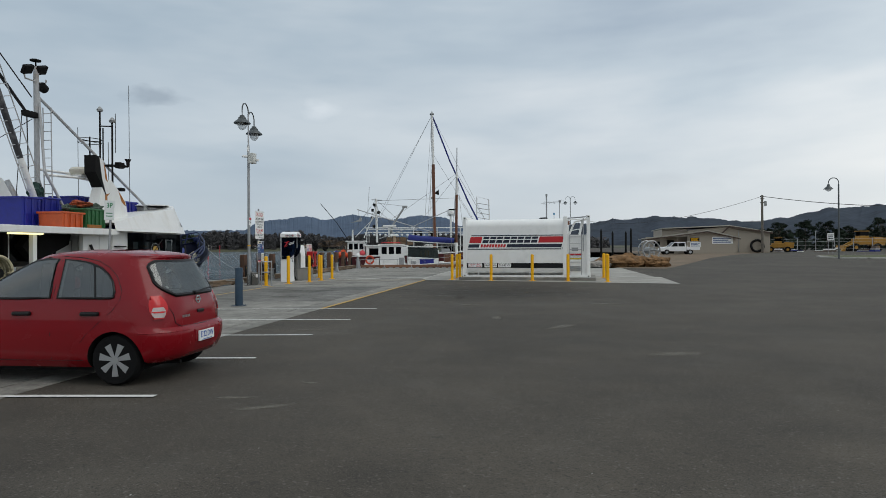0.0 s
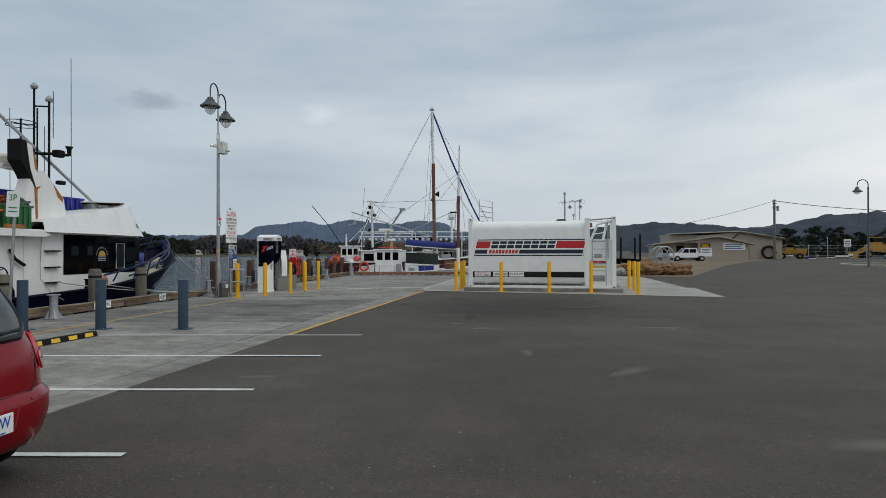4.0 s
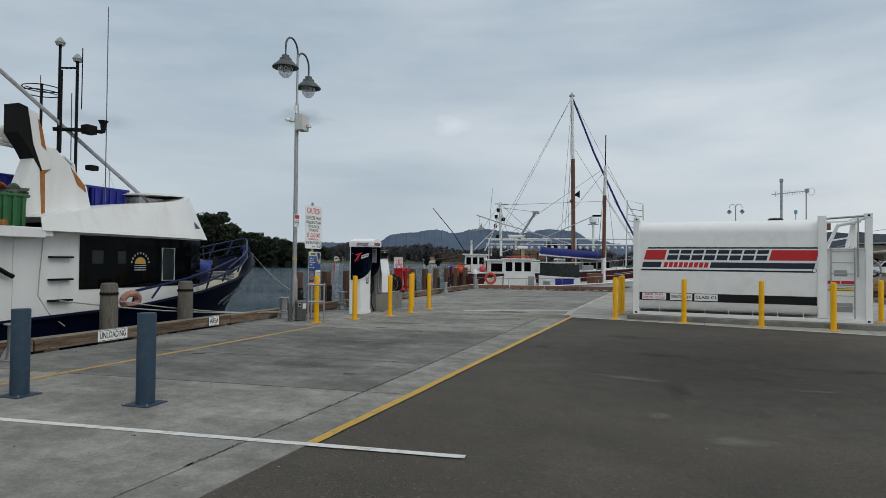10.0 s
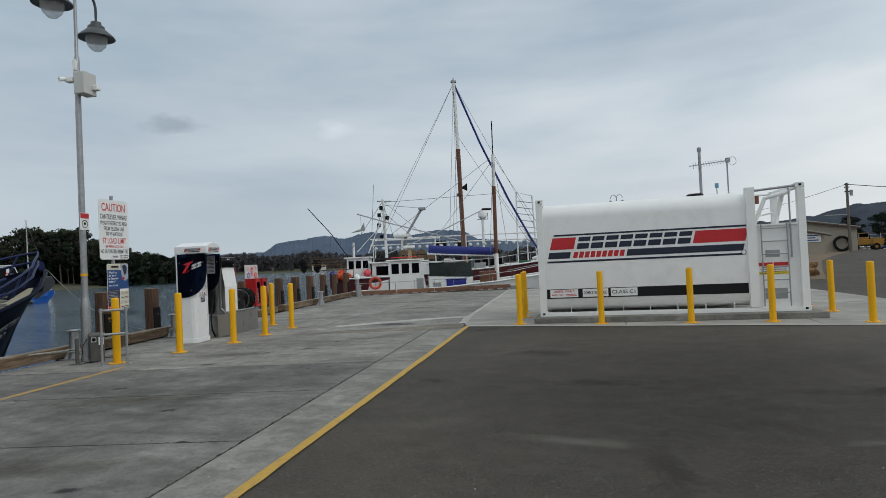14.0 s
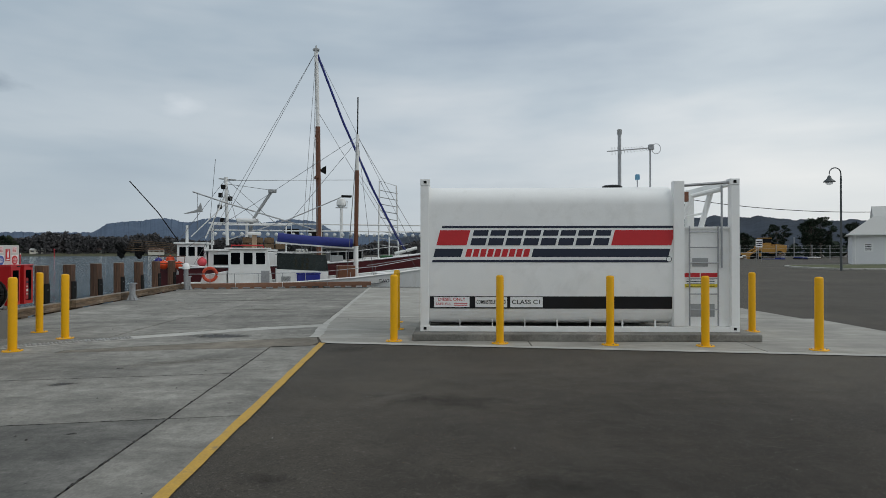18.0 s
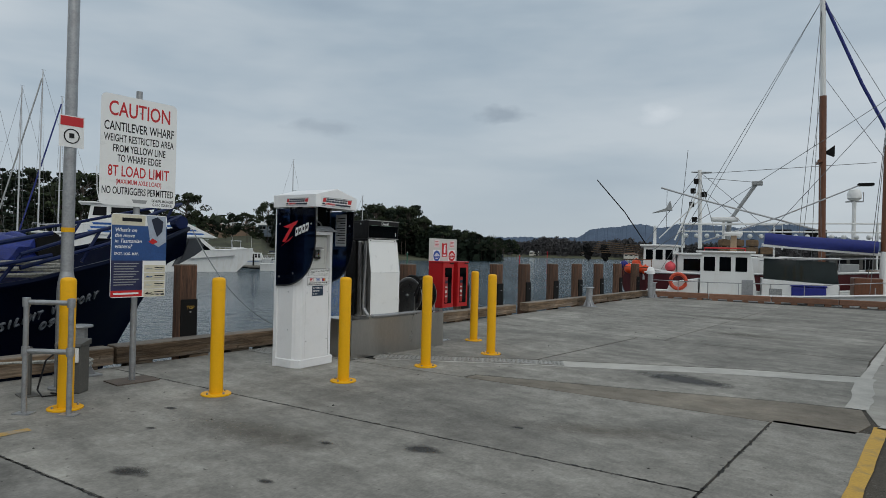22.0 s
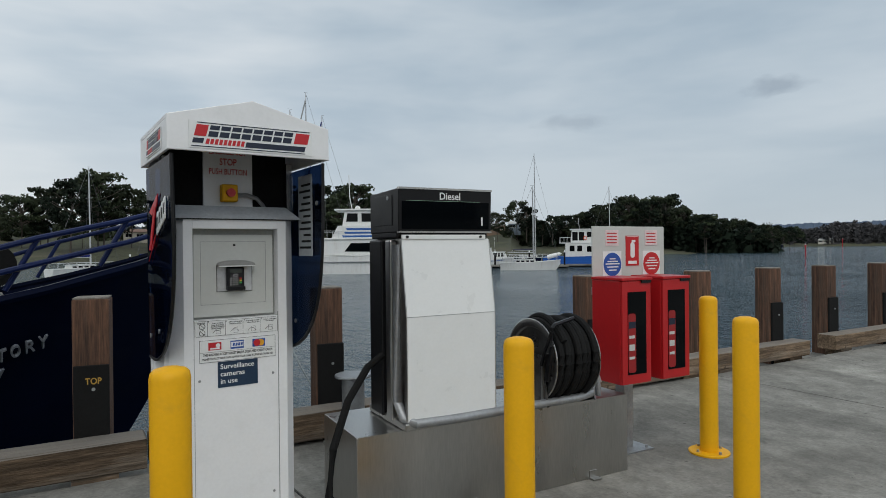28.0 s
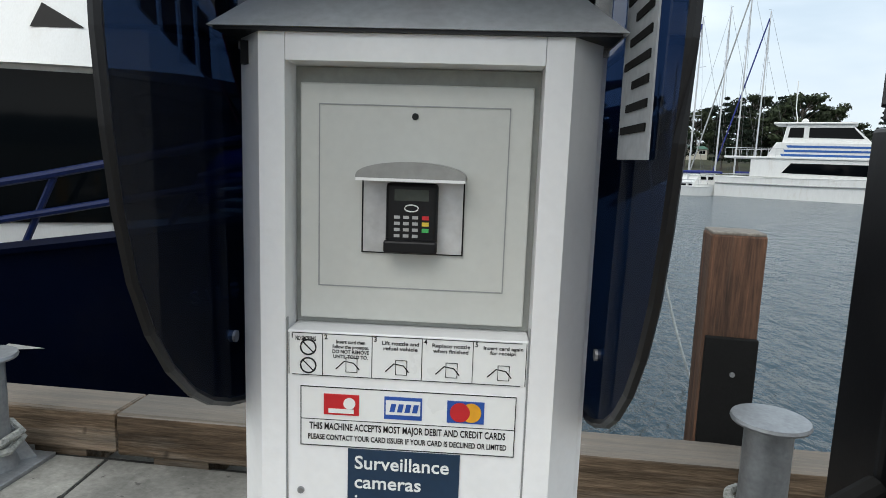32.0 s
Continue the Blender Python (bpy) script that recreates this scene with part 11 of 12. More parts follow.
part("window", pr([(8.2, 2.6), (11.3, 2.6), (10.6, 3.6), (8.2, 3.6)], "y", -2.54, -2.49), M_WINDOW, fe)
part("upper_deck", bx(3.0, -2.6, 4.1, 10.8, 2.6, 4.25, bevel=0.04), M_BOAT_WHITE, fe)
part("wheelhouse", pr([(5.2, 4.25), (9.8, 4.25), (9.0, 6.5), (5.4, 6.5)], "y", -1.9, 1.9, 0.05), M_BOAT_WHITE, fe)
for x in (5.5, 6.7):
    part("window", bx(x, -1.94, 4.6, x + 1.0, -1.89, 6.1), M_WINDOW, fe)
part("window", pr([(8.2, 5.2), (9.35, 5.2), (9.0, 6.1), (8.2, 6.1)], "y", -1.94, -1.89), M_WINDOW, fe)
part("wheelhouse_roof", bx(5.0, -2.1, 6.5, 9.3, 2.1, 6.65, bevel=0.04), M_BOAT_WHITE, fe)
part("dinghy", lathe(B(), [(0.0, 0.0), (0.35, 0.3), (0.42, 1.2), (0.3, 2.6), (0.0, 3.1)], 10, Matrix.Translation((0.6, -2.7, 1.6)) @ Matrix.Rotation(radians(75), 4, "Y")), M_WHITE, fe, smooth=True)
part("life_ring", tb([(7.9 + 0.3 * math.cos(a), -1.95, 5.0 + 0.3 * math.sin(a)) for a in (2 * math.pi * k / 14 for k in range(14))], 0.07, 6, True), M_FLOAT, fe)
part("mast", tb([(6.8, 0, 6.6), (6.6, 0, 8.6)], 0.05, 6), M_ALLOY, fe)
part("crosstree", tb([(6.7, -1.2, 7.6), (6.7, 1.2, 7.6)], 0.04, 5), M_ALLOY, fe)
rail(fe, 3.1, 5.2, 2.5, 4.25, 0.9, 4)
rail(fe, 9.5, 14.2, 2.3, 1.75, 0.8, 6)

# pontoons, markers
for az, d, ln, hd in ((-66, 118, 60, 60), (-58.3, 112, 14, 53), (-86, 112, 50, 45), (-77, 140, 60, 70)):
    p = polar(az, d)
    po = thing("marina_pontoon", closer(pose(p.x, p.y, WATER_Z, 0, 0, hd)), "low grey floating marina pontoon", "pontoon", "pontoons")
    part("deck", bx(-ln / 2, -1.1, 0.25, ln / 2, 1.1, 0.5, bevel=0.03), M_CONCRETE, po)
    part("float", bx(-ln / 2 + 0.3, -0.9, -0.3, ln / 2 - 0.3, 0.9, 0.25), M_DARK, po)
    for x in (-ln * 0.45, 0, ln * 0.45):
        pile2 = part("guide_post", cy((x, 1.2, -2), (x, 1.2, 2.6), 0.16, 0.16, 8), M_DARK, po)
        part("cap", cy((x, 1.2, 2.6), (x, 1.2, 3.0), 0.18, 0.06, 8), M_WHITE, pile2)
M_MARK_RED = mat("marker_red", (0.42, 0.02, 0.03), 0.6)
M_MARK_GREEN = mat("marker_green", (0.02, 0.10, 0.06), 0.6)
for az, d, mm, lab in ((-35.8, 168, M_MARK_RED, "red channel marker post in the water"), (-33.4, 520, M_MARK_RED, "red channel marker far out in the bay"), (-46.6, 145, M_MARK_GREEN, "green channel marker post in the water")):
    p = polar(az, d)
    k = 0.62 if d < 300 else 1.3
    mk = thing("channel_marker", pose(p.x, p.y, WATER_Z), lab, "channel marker", "channel markers")
    part("post", cy((0, 0, -1), (0, 0, 3.6 * k), 0.24 * k, 0.22 * k, 10), mm, mk)
    part("topmark", cy((0, 0, 3.6 * k), (0, 0, 4.4 * k), 0.34 * k, 0.34 * k, 10), mm, mk)
    part("lantern", cy((0, 0, 4.4 * k), (0, 0, 4.8 * k), 0.1, 0.08, 8), M_WHITE, mk)
jt = thing("far_jetty", at_water(-44.0, 300, 48), "low dark timber jetty off the point", "jetty")
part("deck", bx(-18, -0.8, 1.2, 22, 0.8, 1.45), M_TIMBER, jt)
for k in range(11):
    part("pile", cy((-17 + 3.8 * k, 0.6, -2), (-17 + 3.8 * k, 0.6, 1.9), 0.2, 0.18, 6), M_DARK, jt)


# ---- the port road on the inland side ----
M_GRASS = mat("mown_grass", (0.060, 0.070, 0.022), 0.95, var=0.4, scale=0.8, fine=9, bump=0.5, bump_dist=0.04, stain=(0.13, 0.11, 0.05), stain_amount=0.7, stain_scale=0.4)
M_DIRT = mat("brown_gravel_dirt", (0.15, 0.105, 0.065), 0.95, var=0.35, scale=0.5, fine=7, bump=0.5, bump_dist=0.03, stain=(0.07, 0.068, 0.035), stain_amount=0.8, stain_scale=0.25)
M_KERB = mat("kerb_concrete", (0.36, 0.35, 0.32), 0.85, var=0.15)
M_SHED = mat("beige_steel_cladding", (0.33, 0.29, 0.235), 0.6, var=0.06, scale=1.5, stretch=(14, 14, 0.3), bump=0.6, bump_dist=0.03)
M_SHED_ROOF = mat("weathered_roof_iron", (0.40, 0.38, 0.33), 0.6, var=0.14, scale=1.0, stretch=(5, 0.4, 1))
M_BOARDS = mat("white_weatherboard", (0.74, 0.75, 0.75), 0.6, var=0.04, stretch=(0.3, 0.3, 9))
M_DIGGER = mat("machine_yellow", (0.36, 0.18, 0.015), 0.5, var=0.15, scale=3, stain=(0.12, 0.08, 0.03), stain_amount=0.6, stain_scale=1.5)

sheet("dirt_verge", [(8.2, 17.6), (11.5, 16.5), (14.5, 27), (19, 42), (26, 60), (38, 90), (58, 135), (16, 135), (14.6, 96), (13.4, 60), (9.8, 30)], M_DIRT, "brown gravel and dirt verge with thin grass", "dirt verge", 0.012, CUTS)
nose = []
for k in range(13):
    a = radians(180 - 90 + 15 * k)
    nose.append((33.2 + 2.9 * math.cos(a), 41.9 + 5.2 * math.sin(a)))
isle = [(60, 49)] + [(40, 47.4)] + nose[1:] + [(40, 35.4), (60, 32)]
sheet("grass_island", isle, M_GRASS, "mown grass island beside the road", "grass", 0.10, CUTS)
bm = B()
for (x0, y0), (x1, y1) in zip(isle, isle[1:]):
    n = Vector((y1 - y0, x0 - x1, 0)).normalized() * 0.3
    z0, z1 = land_height(x0, y0), land_height(x1, y1)
    a = [bm.verts.new(q) for q in ((x0, y0, z0), (x0, y0, z0 + 0.13), (x0 + n.x, y0 + n.y, z0 + 0.11), (x0 + n.x, y0 + n.y, z0 - 0.02))]
    b = [bm.verts.new(q) for q in ((x1, y1, z1), (x1, y1, z1 + 0.13), (x1 + n.x, y1 + n.y, z1 + 0.11), (x1 + n.x, y1 + n.y, z1 - 0.02))]
    for q in range(3):
        bm.faces.new((a[q], a[q + 1], b[q + 1], b[q]))
solo("kerb", bm, M_KERB, "pale concrete kerb round the grass island", "kerb", kind="structure")

# white weatherboard building
wh = thing("weatherboard_building", pose(40.4, 51.0, land_height(40, 51), 0, 0, -30), "white weatherboard building with pale hipped iron roof", "building")
part("wall", bx(0, 0, -0.3, 14, 10, 3.05), M_BOARDS, wh)
for k in range(15):
    part("board", bx(-0.025, -0.025, 0.1 + 0.2 * k, 14, 0.0, 0.285 + 0.2 * k), M_BOARDS, wh)
bm = B()
vv = [bm.verts.new(p) for p in ((-.45, -.45, 3.0), (14.45, -.45, 3.0), (14.45, 10.45, 3.0), (-.45, 10.45, 3.0), (1.9, 2.0, 4.9), (12, 2.0, 4.9), (12, 8, 4.9), (1.9, 8, 4.9))]
for q in ((0, 1, 5, 4), (1, 2, 6, 5), (2, 3, 7, 6), (3, 0, 4, 7), (4, 5, 6, 7), (3, 2, 1, 0)):
    bm.faces.new([vv[i] for i in q])
part("roof", bm, M_ROOF_GREY, wh)
part("upper_roof", pr([(2.4, 4.85), (7.6, 4.85), (5.0, 6.1)], "x", 1.9, 12.0), M_ROOF_GREY, wh)
part("gutter", bx(-0.5, -0.52, 2.93, 14.5, -0.43, 3.06), M_WHITE, wh)
for x, w in ((1.0, 1.0), (2.9, 2.2)):
    sg = part("notice", bx(x, -0.05, 1.3, x + w * 0.75, -0.027, 2.2), M_GREY if w > 2 else M_PANEL, wh)
    for k in range(4):
        part("print_bar", bx(x + 0.08, -0.056, 1.45 + 0.17 * k, x + w * 0.6, -0.05, 1.52 + 0.17 * k), M_DARK, sg)
part("down_pipe", cy((0.25, -0.08, 0), (0.25, -0.08, 2.95), 0.05, 0.05, 8), M_WHITE, wh)

# sheds on the verge
sh = thing("fishing_shed", pose(15.2, 71, land_height(20, 72), 0, 0, 0), "beige steel shed with low gabled roof and verandah", "shed")
part("wall", pr([(9.0, 0), (12.6, 0), (12.6, 2.6), (9.0, 3.2)], "y", -1.2, 10.0), M_SHED, sh)
part("gable_wall", pr([(5.9, 0), (9.0, 0), (9.0, 3.35), (5.9, 2.75)], "y", -1.2, -1.0), M_SHED, sh)
part("back_wall", bx(0, 1.2, 0, 9.0, 1.4, 2.6), M_SHED, sh)
part("side_room", bx(0, -0.6, 0, 2.6, 9, 2.5), M_SHED, sh)
part("roof", pr([(-0.4, 2.42), (8.6, 3.55), (13.2, 2.45), (13.2, 2.33), (8.6, 3.42), (-0.4, 2.3)], "y", -1.7, 10.2), M_SHED_ROOF, sh, "weathered low-pitched iron roof")
part("fascia", pr([(-0.4, 2.22), (8.6, 3.34), (13.2, 2.25), (13.2, 2.1), (8.6, 3.2), (-0.4, 2.08)], "y", -1.74, -1.66), mat("brown_fascia", (0.07, 0.045, 0.035), 0.6), sh)
part("door", bx(3.2, 1.1, 0, 4.2, 1.19, 2.1), M_DARK, sh)
part("window", bx(1.0, -0.63, 1.1, 1.9, -0.58, 1.9), M_WINDOW, sh)
for x in (2.7, 4.4, 5.85):
    part("verandah_post", bx(x - 0.06, -1.3, 0, x + 0.06, -1.18, 2.7), M_SHED, sh)
for x, z, w, h, mm in ((6.2, 1.9, 1.3, 0.55, M_DARK), (6.2, 1.0, 1.5, 0.75, M_PANEL), (9.3, 1.5, 2.9, 1.05, M_PANEL)):
    sg = part("notice_board", bx(x, -1.28, z, x + w, -1.21, z + h, bevel=0.01), mm, sh)
    for k in range(3):
        part("print_bar", bx(x + 0.12, -1.295, z + h * (0.16 + 0.28 * k), x + w * (0.9 - 0.12 * (k % 2)), -1.28, z + h * (0.29 + 0.28 * k)), M_POSTER_BLUE if mm is M_PANEL else M_YELLOW, sg)
ms = thing("store_shed", pose(23.2, 84, land_height(28, 86), 0, 0, 0), "large plain beige steel shed with skillion roof", "shed")
part("wall", pr([(0, 0), (13.1, 0), (13.1, 3.3), (6.6, 4.5), (0, 3.9)], "y", 0, 16), M_SHED, ms)
part("roof", pr([(-4.3, 4.35), (6.6, 4.72), (13.4, 3.5), (13.4, 3.36), (6.6, 4.56), (-4.3, 4.2)], "y", -0.5, 16.4), M_SHED_ROOF, ms)
part("barge_board", pr([(4.0, 2.2), (6.6, 4.6), (13.4, 3.4), (13.4, 3.15), (6.7, 4.35), (4.3, 2.1)], "y", -0.56, -0.48), mat("brown_fascia", (0.07, 0.045, 0.035), 0.6), ms)
part("side_annex", bx(-4.2, 0.4, 0, 0, 14, 4.15), M_SHED, ms)
part("down_pipe", cy((8.2, -0.08, 0), (8.2, -0.08, 3.8), 0.06, 0.06, 6), M_GREY, ms)
for x, y, r, mm, lab in ((34.2, 83.6, 0.95, M_RUBBER, "large coil of black pipe against the shed"), (28.4, 83.6, 0.8, mat("orange_pipe", (0.33, 0.14, 0.06), 0.7), "coil of orange pipe against the shed")):
    z = land_height(x, y)
    co = solo("pipe_coil", tb([(x + r * math.cos(a), y + 0.1 * math.sin(a * 3), z + r + 0.2 + r * math.sin(a)) for a in (2 * math.pi * k / 28 for k in range(28))], 0.2 if mm is M_RUBBER else 0.1, 8, True), mm, lab, "pipe coil", "pipe coils", smooth=True)

# utility truck by the shed
ut = thing("utility_truck", pose(16.0, 61.5, land_height(18, 62), 0, 0, 8), "white double-cab utility truck with tray", "utility truck")
M_UTE = mat("white_car_paint", (0.75, 0.76, 0.77), 0.25, var=0.02, bump=0, coat=0.4)
part("body", pr([(0.0, 0.45), (0.05, 0.85), (0.35, 1.02), (1.25, 1.08), (1.85, 1.72), (3.35, 1.74), (3.5, 1.05), (3.5, 0.45)], "y", -0.88, 0.88, 0.05), M_UTE, ut)
part("tray", bx(3.55, -0.9, 0.62, 5.3, 0.9, 1.05, bevel=0.02), M_UTE, ut)
part("canopy_frame", tb([(3.6, -0.85, 1.05), (3.6, -0.85, 1.75), (5.0, -0.85, 1.78), (5.0, -0.85, 1.05)], 0.03, 6), M_UTE, ut)
for x0, x1 in ((1.55, 2.3), (2.4, 3.25)):
    part("side_window", pr([(x0 + (0.28 if x0 < 2 else 0.0), 1.62), (x1, 1.62), (x1, 1.12), (x0 - 0.12 if x0 < 2 else x0, 1.12)], "y", -0.895, -0.87), M_WINDOW, ut)
part("windscreen", pr([(1.30, 1.12), (1.84, 1.68), (1.80, 1.70), (1.26, 1.13)], "y", -0.75, 0.75), M_WINDOW, ut)
part("headlight", bx(-0.01, -0.85, 0.78, 0.12, -0.5, 0.93, bevel=0.02), M_PANEL, ut)
part("bumper", bx(-0.08, -0.88, 0.4, 0.1, 0.88, 0.62, bevel=0.04), M_GREY, ut)
for x in (0.85, 4.0):
    for y in (-0.8, 0.8):
        wl2 = part("wheel", cy((x, y - 0.1, 0.36), (x, y + 0.1, 0.36), 0.36, 0.36, 18), M_RUBBER, ut)
        part("rim", cy((x, y - 0.115 if y < 0 else y + 0.1, 0.36), (x, y - 0.1 if y < 0 else y + 0.115, 0.36), 0.2, 0.2, 12), M_GALV, wl2)

# timber power pole with wires, lamps
zp = land_height(34.2, 80.6)
pp = thing("power_pole", pose(34.3, 80.9, zp), "tall grey timber power pole with wires", "power pole")
part("pole", cy((0, 0, -0.3), (0, 0, 9.5), 0.21, 0.16, 10), M_OLD_PILE, pp, smooth=True)
part("cross_arm", bx(-2.9, -0.06, 5.1, 0.1, 0.06, 5.22), M_GALV, pp)
part("transformer", cy((0.5, 0, 7.7), (0.5, 0, 8.5), 0.2, 0.2, 10), M_GREY, pp)
for z in (8.3, 8.9, 9.3):
    part("insulator", cy((-0.3, 0, z), (0.3, 0, z), 0.07, 0.07, 8), M_DARK, pp)
sagging("power_line", (34.3, 80.9, zp + 9.3), (92, 70, zp + 11), 3.2, 0.05, M_CABLE, "black overhead power line", 18)
sagging("power_line", (34.3, 80.9, zp + 9.3), (4, 150, zp + 9), 2.6, 0.03, M_CABLE, "thin overhead service wire", 14)
zl = land_height(28.7, 33.7)
l2 = thing("street_lamp", pose(28.7, 33.7, zl + 0.1), "tall grey street lamp with one bell shade", "street lamp", "street lamps")
part("pole", cy((0, 0, 0), (0, 0, 6.9), 0.085, 0.06, 12), M_LAMP, l2, smooth=True)
part("arm", tb([(0, 0, 6.8)] + [(-0.42 + 0.42 * math.cos(radians(a)), 0, 7.1 + 0.42 * math.sin(radians(a))) for a in range(0, 181, 20)] + [(-0.84, 0, 6.95)], 0.04, 8), M_LAMP, l2, smooth=True)
part("shade", lathe(B(), [(0.05, 0.0), (0.12, -0.06), (0.16, -0.22), (0.40, -0.44), (0.41, -0.47), (0.3, -0.44), (0.1, -0.2)], 20, Matrix.Translation((-0.84, 0, 6.95))), M_LAMP, l2, smooth=True)
part("bowl", lathe(B(), [(0.26, -0.44), (0.22, -0.62), (0.0, -0.7)], 16, Matrix.Translation((-0.84, 0, 6.95))), M_BOWL, l2, smooth=True)
rp = thing("road_sign", pose(41, 72, land_height(41, 72)), "small white road sign on two thin posts", "sign")
for x in (0, 0.6):
    part("post", cy((x, 0, 0), (x, 0, 2.9), 0.03, 0.03, 6), M_GALV, rp)
part("plate", bx(-0.15, -0.05, 1.9, 0.75, -0.03, 3.0), M_PANEL, rp)
for k in range(3):
    part("print_bar", bx(-0.05, -0.06, 2.1 + 0.27 * k, 0.65, -0.05, 2.22 + 0.27 * k), M_DARK, rp)

# earth-moving machine and a smaller loader
def digger(m, k, label):
    t = thing("earth_mover", m @ Matrix.Scale(k, 4), label, "earth mover", "earth movers")
    part("engine_hood", bx(1.0, -1.0, 1.3, 4.4, 1.0, 2.6, bevel=0.12), M_DIGGER, t)
    part("rear_box", pr([(4.2, 1.0), (6.4, 1.2), (6.6, 2.7), (4.2, 2.9)], "y", -1.2, 1.2, 0.1), M_DIGGER, t)
    part("cab", bx(1.7, -0.85, 2.6, 3.5, 0.85, 3.15, bevel=0.05), M_DIGGER, t)
    part("cab_glass", bx(1.78, -0.8, 3.15, 3.42, 0.8, 4.0), M_WINDOW, t)
    part("cab_roof", bx(1.6, -0.95, 4.0, 3.6, 0.95, 4.15, bevel=0.04), M_DIGGER, t)
    for y in (-0.9, 0.9):
        part("boom", pr([(1.4, 2.0), (1.5, 2.4), (-1.4, 0.9), (-1.6, 0.5)], "y", y - 0.15, y + 0.15, 0.03), M_DIGGER, t)
        part("ram", tb([(1.2, y, 1.5), (-0.8, y, 1.0)], 0.09, 6), M_STEEL, t)
    part("blade", pr([(-2.3, 0.05), (-1.5, 0.0), (-1.3, 1.1), (-1.6, 1.2), (-1.8, 0.5)], "y", -1.6, 1.6, 0.03), M_DIGGER, t)
    for x in (0.7, 4.9):
        for y in (-1.15, 1.15):
            w2 = part("wheel", cy((x, y - 0.3, 0.8), (x, y + 0.3, 0.8), 0.8, 0.8, 20), M_RUBBER, t)
            part("hub", cy((x, y - 0.32 if y < 0 else y + 0.3, 0.8), (x, y - 0.3 if y < 0 else y + 0.32, 0.8), 0.35, 0.35, 12), M_DIGGER, w2)
    part("exhaust", cy((3.9, 0.5, 2.6), (3.9, 0.5, 3.6), 0.07, 0.07, 8), M_DARK, t)


digger(pose(55.5, 104, land_height(55, 104), 0, 0, 8), 0.95, "large worn yellow earth-moving machine")
digger(pose(37.5, 90, land_height(38, 90), 0, 0, -10), 0.62, "small yellow loader beside the shed")

# scrap, fence and trees behind the yard
fn = thing("yard_fence", pose(36, 101, land_height(40, 100)), "grey wire mesh yard fence on posts", "fence")
for k in range(12):
    part("post", cy((3.2 * k, 0, 0), (3.2 * k, 0, 2.6 if k % 4 else 4.0), 0.07, 0.07, 6), M_GALV, fn)
for z in (0.5, 1.2, 1.9, 2.4):
    part("wire", tb([(0, 0, z), (35, 0, z)], 0.02, 4), M_GALV, fn)
M_SCRAP = [mat("scrap_grey", (0.25, 0.25, 0.25), 0.7, var=0.3), mat("scrap_brown", (0.12, 0.09, 0.07), 0.8, var=0.3), M_WHITE, M_DARK, M_BLUE_TARP]
for k in range(22):
    x, y = 37 + 26 * rng.random(), 95 + 8 * rng.random()
    w, h, dp = rng.uniform(0.7, 2.4), rng.uniform(0.3, 1.1), rng.uniform(0.5, 1.4)
    pl = thing("stacked_gear", pose(x, y, land_height(x, y), 0, 0, rng.uniform(0, 180)), "pile of old timber and marine gear in the yard", "stacked gear", "yard clutter")
    for j in range(3):
        part("piece", bx(-w / 2 + 0.1 * j, -dp / 2, h * j / 3, w / 2 - 0.15 * j, dp / 2 - 0.1 * j, h * (j + 0.9) / 3, bevel=0.03), M_SCRAP[(k + j) % 5], pl)
for k, (x, y, h) in enumerate(((47, 118, 9), (53, 120, 10), (58, 122, 9.5), (62, 121, 8), (66, 116, 10), (74, 118, 12), (78, 121, 12.5), (83, 118, 11), (43, 116, 7), (90, 120, 10), (98, 116, 11), (108, 112, 10))):
    plots[sorts[1 if k % 2 else 3]].append(pose(x, y, land_height(x, y), 0, 0, 70 * k) @ Matrix.Scale(h * 0.68 / 14, 4))
for sort, places in plots.items():
    for m in places[1:]:
        copy_thing(sort, m)
    sort.matrix_world = places[0]
far_woods("yard_trees", 12, 62, 160, 230, 0.3, lambda a: 0.9 + 0.3 * math.sin(a), 190, 2.0, M_LEAF_DARK, "low dark bushes and trees behind the yard", 31, 12)

# clay mound, nets and reel by the shore
mo = thing("soil_mound", pose(9.3, 20.3, 0), "rough brown mound of soil and old straw", "soil mound")
M_SOIL = mat("brown_soil", (0.19, 0.105, 0.045), 0.95, var=0.5, scale=2.5, fine=14, bump=1.0, bump_dist=0.1)
for k in range(7):
    bm = B()
    lump(bm, (-1.6 + 0.62 * k, 0.25 * math.sin(k * 2.1), 0.35), 0.80 + 0.2 * math.sin(k), k, 12, (1.2, 0.8, 0.6), 0.5)
    part("clod", bm, M_SOIL, mo)
for k in range(4):
    bm = B()
    lump(bm, (-3.4 + 0.5 * k, -0.9 + 0.1 * k, 0.2), 0.45, 40 + k, 10, (1.1, 0.8, 0.7), 0.3)
    part("pale_rubble", bm, mat("pale_rubble", (0.30, 0.28, 0.25), 0.9, var=0.3), mo)
dr = thing("cable_drum", pose(12.6, 40, land_height(12.6, 40), 0, 0, 25), "grey skeletal cable drum standing on its rims", "cable drum")
for y in (-0.5, 0.5):
    rimb = part("rim", tb([(1.0 * math.cos(a), y, 1.0 + 1.0 * math.sin(a)) for a in (2 * math.pi * k / 24 for k in range(24))], 0.07, 6, True), M_GALV, dr)
    for k in range(6):
        a = math.pi * k / 3
        part("spoke", tb([(0, y, 1.0), (math.cos(a), y, 1.0 + math.sin(a))], 0.04, 5), M_GALV, rimb)
part("core", cy((0, -0.5, 1.0), (0, 0.5, 1.0), 0.35, 0.35, 14), M_GREY, dr)
part("axle", cy((0, -1.6, 1.0), (0, 1.2, 1.0), 0.06, 0.06, 8), M_GALV, dr)
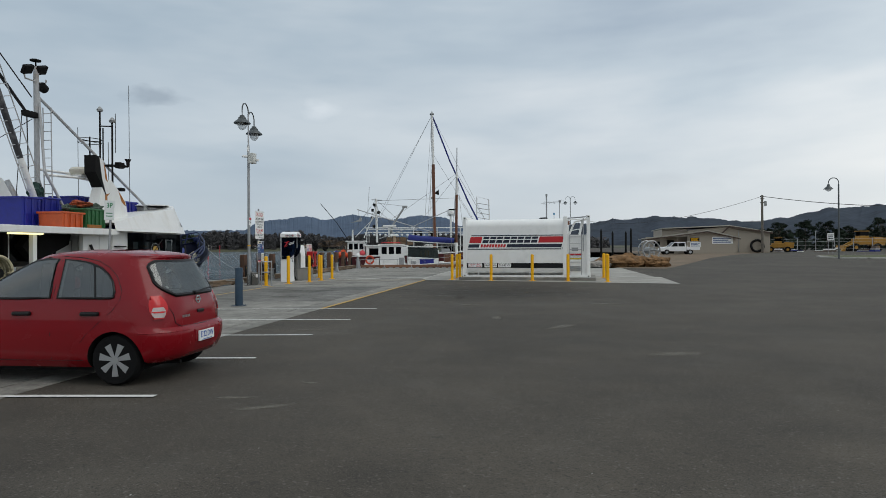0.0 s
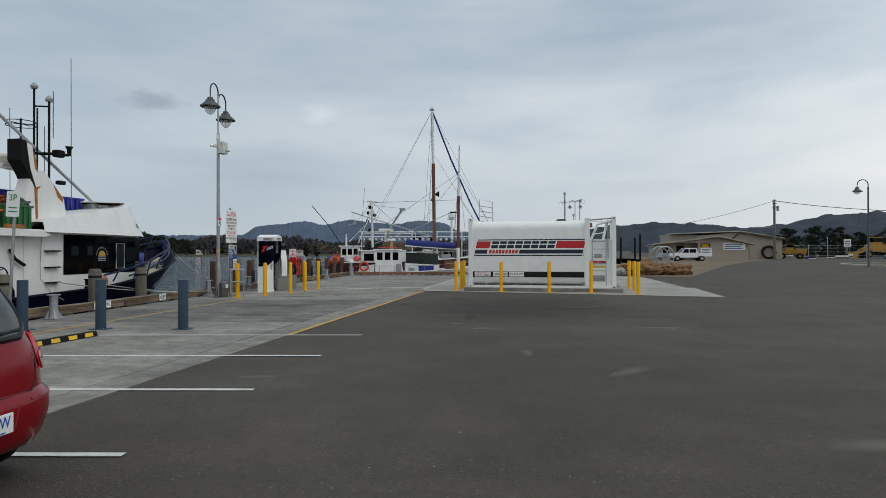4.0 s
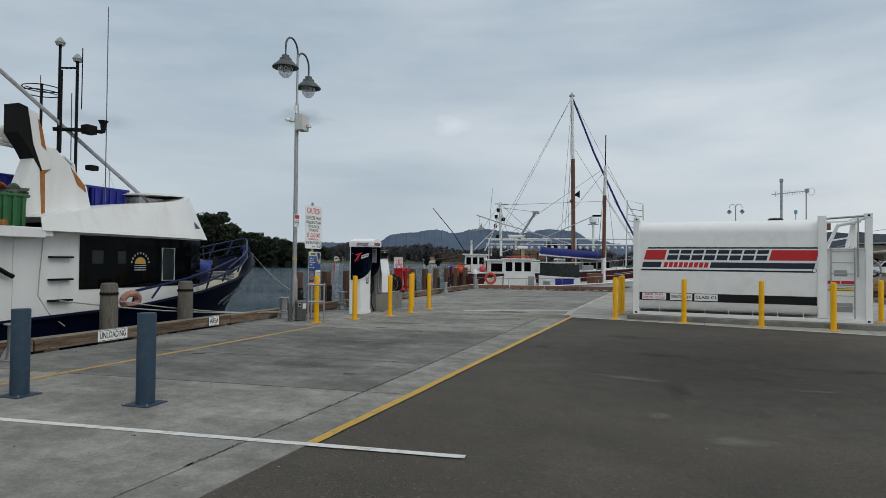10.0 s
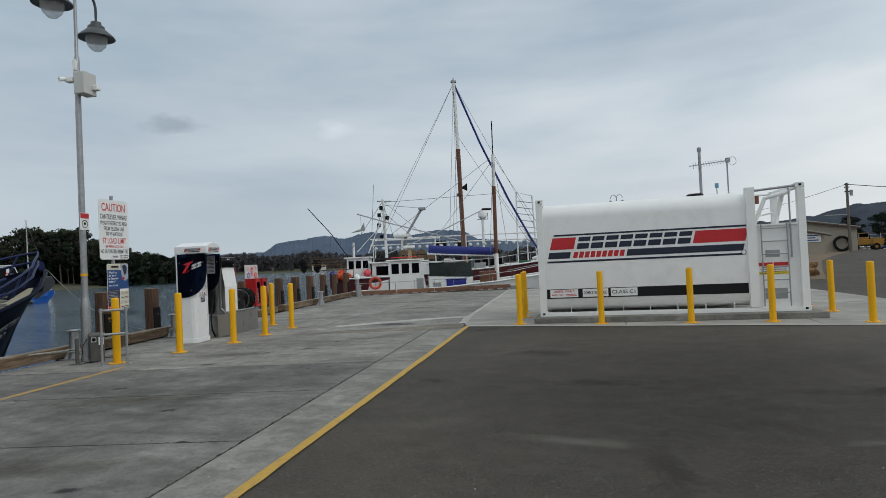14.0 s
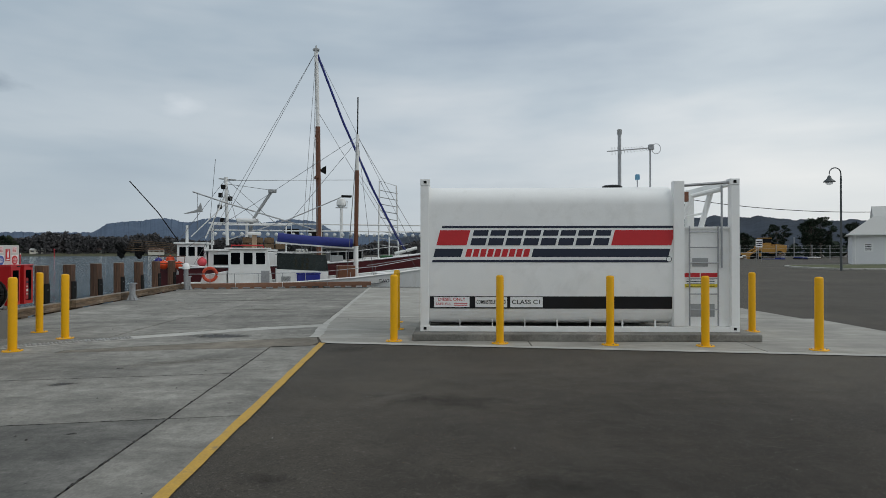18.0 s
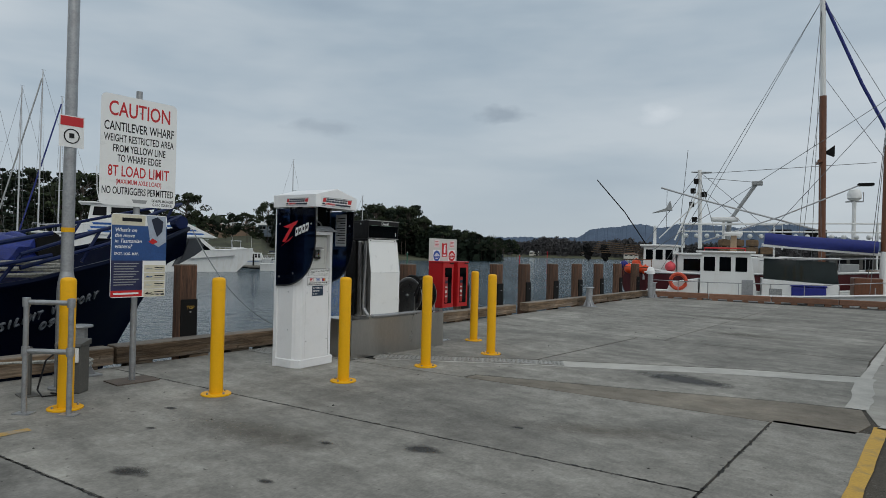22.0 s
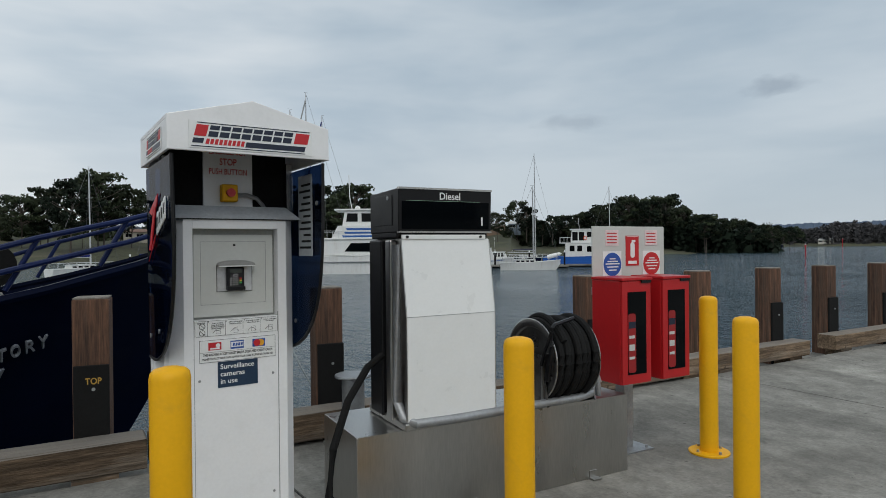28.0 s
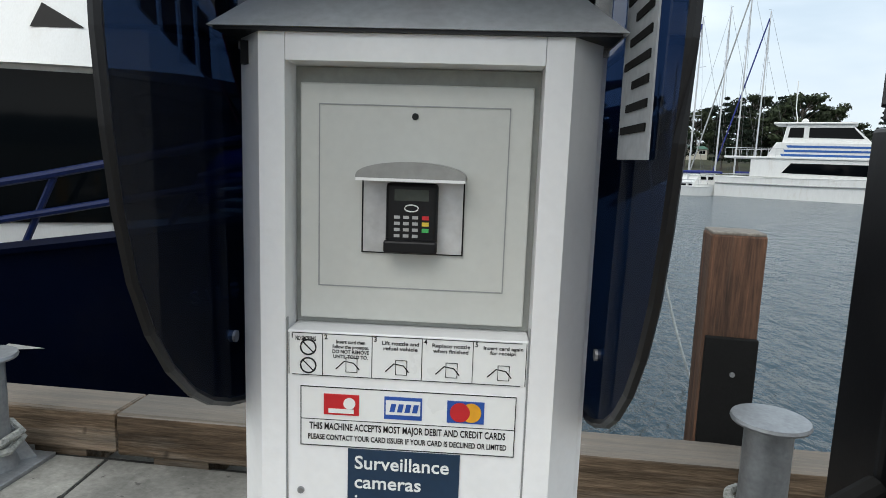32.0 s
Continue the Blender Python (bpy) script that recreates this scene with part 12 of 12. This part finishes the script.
for x, y, h in ((11.4, 62, 5.6), (14.6, 64, 5.3), (15.4, 66, 5.8), (13.0, 66, 5.4)):
    m = pose(x - 3.5, y - 9, -2.0)
    gp = thing("pontoon_pile", m, "tall dark steel pontoon pile", "pile", "pontoon piles")
    part("shaft", cy((0, 0, 0), (0, 0, h), 0.13, 0.13, 8), M_DARK, gp)
    part("cap", cy((0, 0, h), (0, 0, h + 0.3), 0.14, 0.03, 8), M_DARK, gp)
br = thing("white_breakwater", pose(-2, 73.3, 0), "long low white floating breakwater by the shore", "breakwater")
for k in range(9):
    part("unit", bx(-4 + 2.4 * k, 0, -1.9, -1.75 + 2.4 * k, 1.5, -0.2, bevel=0.05), M_WHITE if k % 3 else M_GREY, br)
l3 = thing("street_lamp", pose(3.5, 74.0, -0.21), "distant grey street lamp with two bell shades", "street lamp", "street lamps")
part("pole", cy((0, 0, 0), (0, 0, 9.6), 0.08, 0.05, 10), M_LAMP, l3)
for sgn in (-1, 1):
    part("arm", tb([(0, 0, 9.4)] + [(sgn * (0.4 - 0.4 * math.cos(a)), 0, 9.6 + 0.5 * math.sin(a)) for a in (math.pi * k / 10 for k in range(11))], 0.035, 6), M_LAMP, l3)
    lamp_head(l3, (sgn * 0.8, 0, 9.0))


# ---- grit, chips and litter on the ground ----
def scatter(name, n, x0, x1, y0, y1, z, size, material, label, seed):
    """Loose chips too many to count, as one mesh of small uneven stones."""
    r = random.Random(seed)
    verts, faces = [], []
    for _ in range(n):
        x, y = r.uniform(x0, x1), r.uniform(y0, y1)
        if x < edge_x(y, EDGE_A, EDGE_B) + 0.3:
            continue
        s = size * r.uniform(0.5, 1.6)
        k = len(verts)
        a = r.uniform(0, 6.28)
        for q in range(4):
            verts.append((x + s * r.uniform(0.6, 1.2) * math.cos(a + 1.57 * q), y + s * r.uniform(0.6, 1.2) * math.sin(a + 1.57 * q), z))
        verts.append((x, y, z + s * r.uniform(0.4, 0.9)))
        faces += [(k + q, k + (q + 1) % 4, k + 4) for q in range(4)]
    me = bpy.data.meshes.new(name)
    me.from_pydata(verts, [], faces)
    me.materials.append(material)
    tagged(new(name, me), label, "grit", kind="stuff")


scatter("grit", 200, -9.5, -1.5, -30, 16, 0.0, 0.012, mat("dark_grit", (0.04, 0.037, 0.033), 0.9), "dark grit and leaf scraps on the concrete", 3)
scatter("grit", 70, -9.5, -1.5, -30, 16, 0.0, 0.008, mat("pale_chips", (0.32, 0.31, 0.29), 0.9), "pale shell and stone chips on the concrete", 4)
scatter("grit", 160, -1.2, 9, -30, -1.6, 0.0, 0.007, mat("pale_chips", (0.32, 0.31, 0.29)), "pale stone chips on the asphalt", 5)
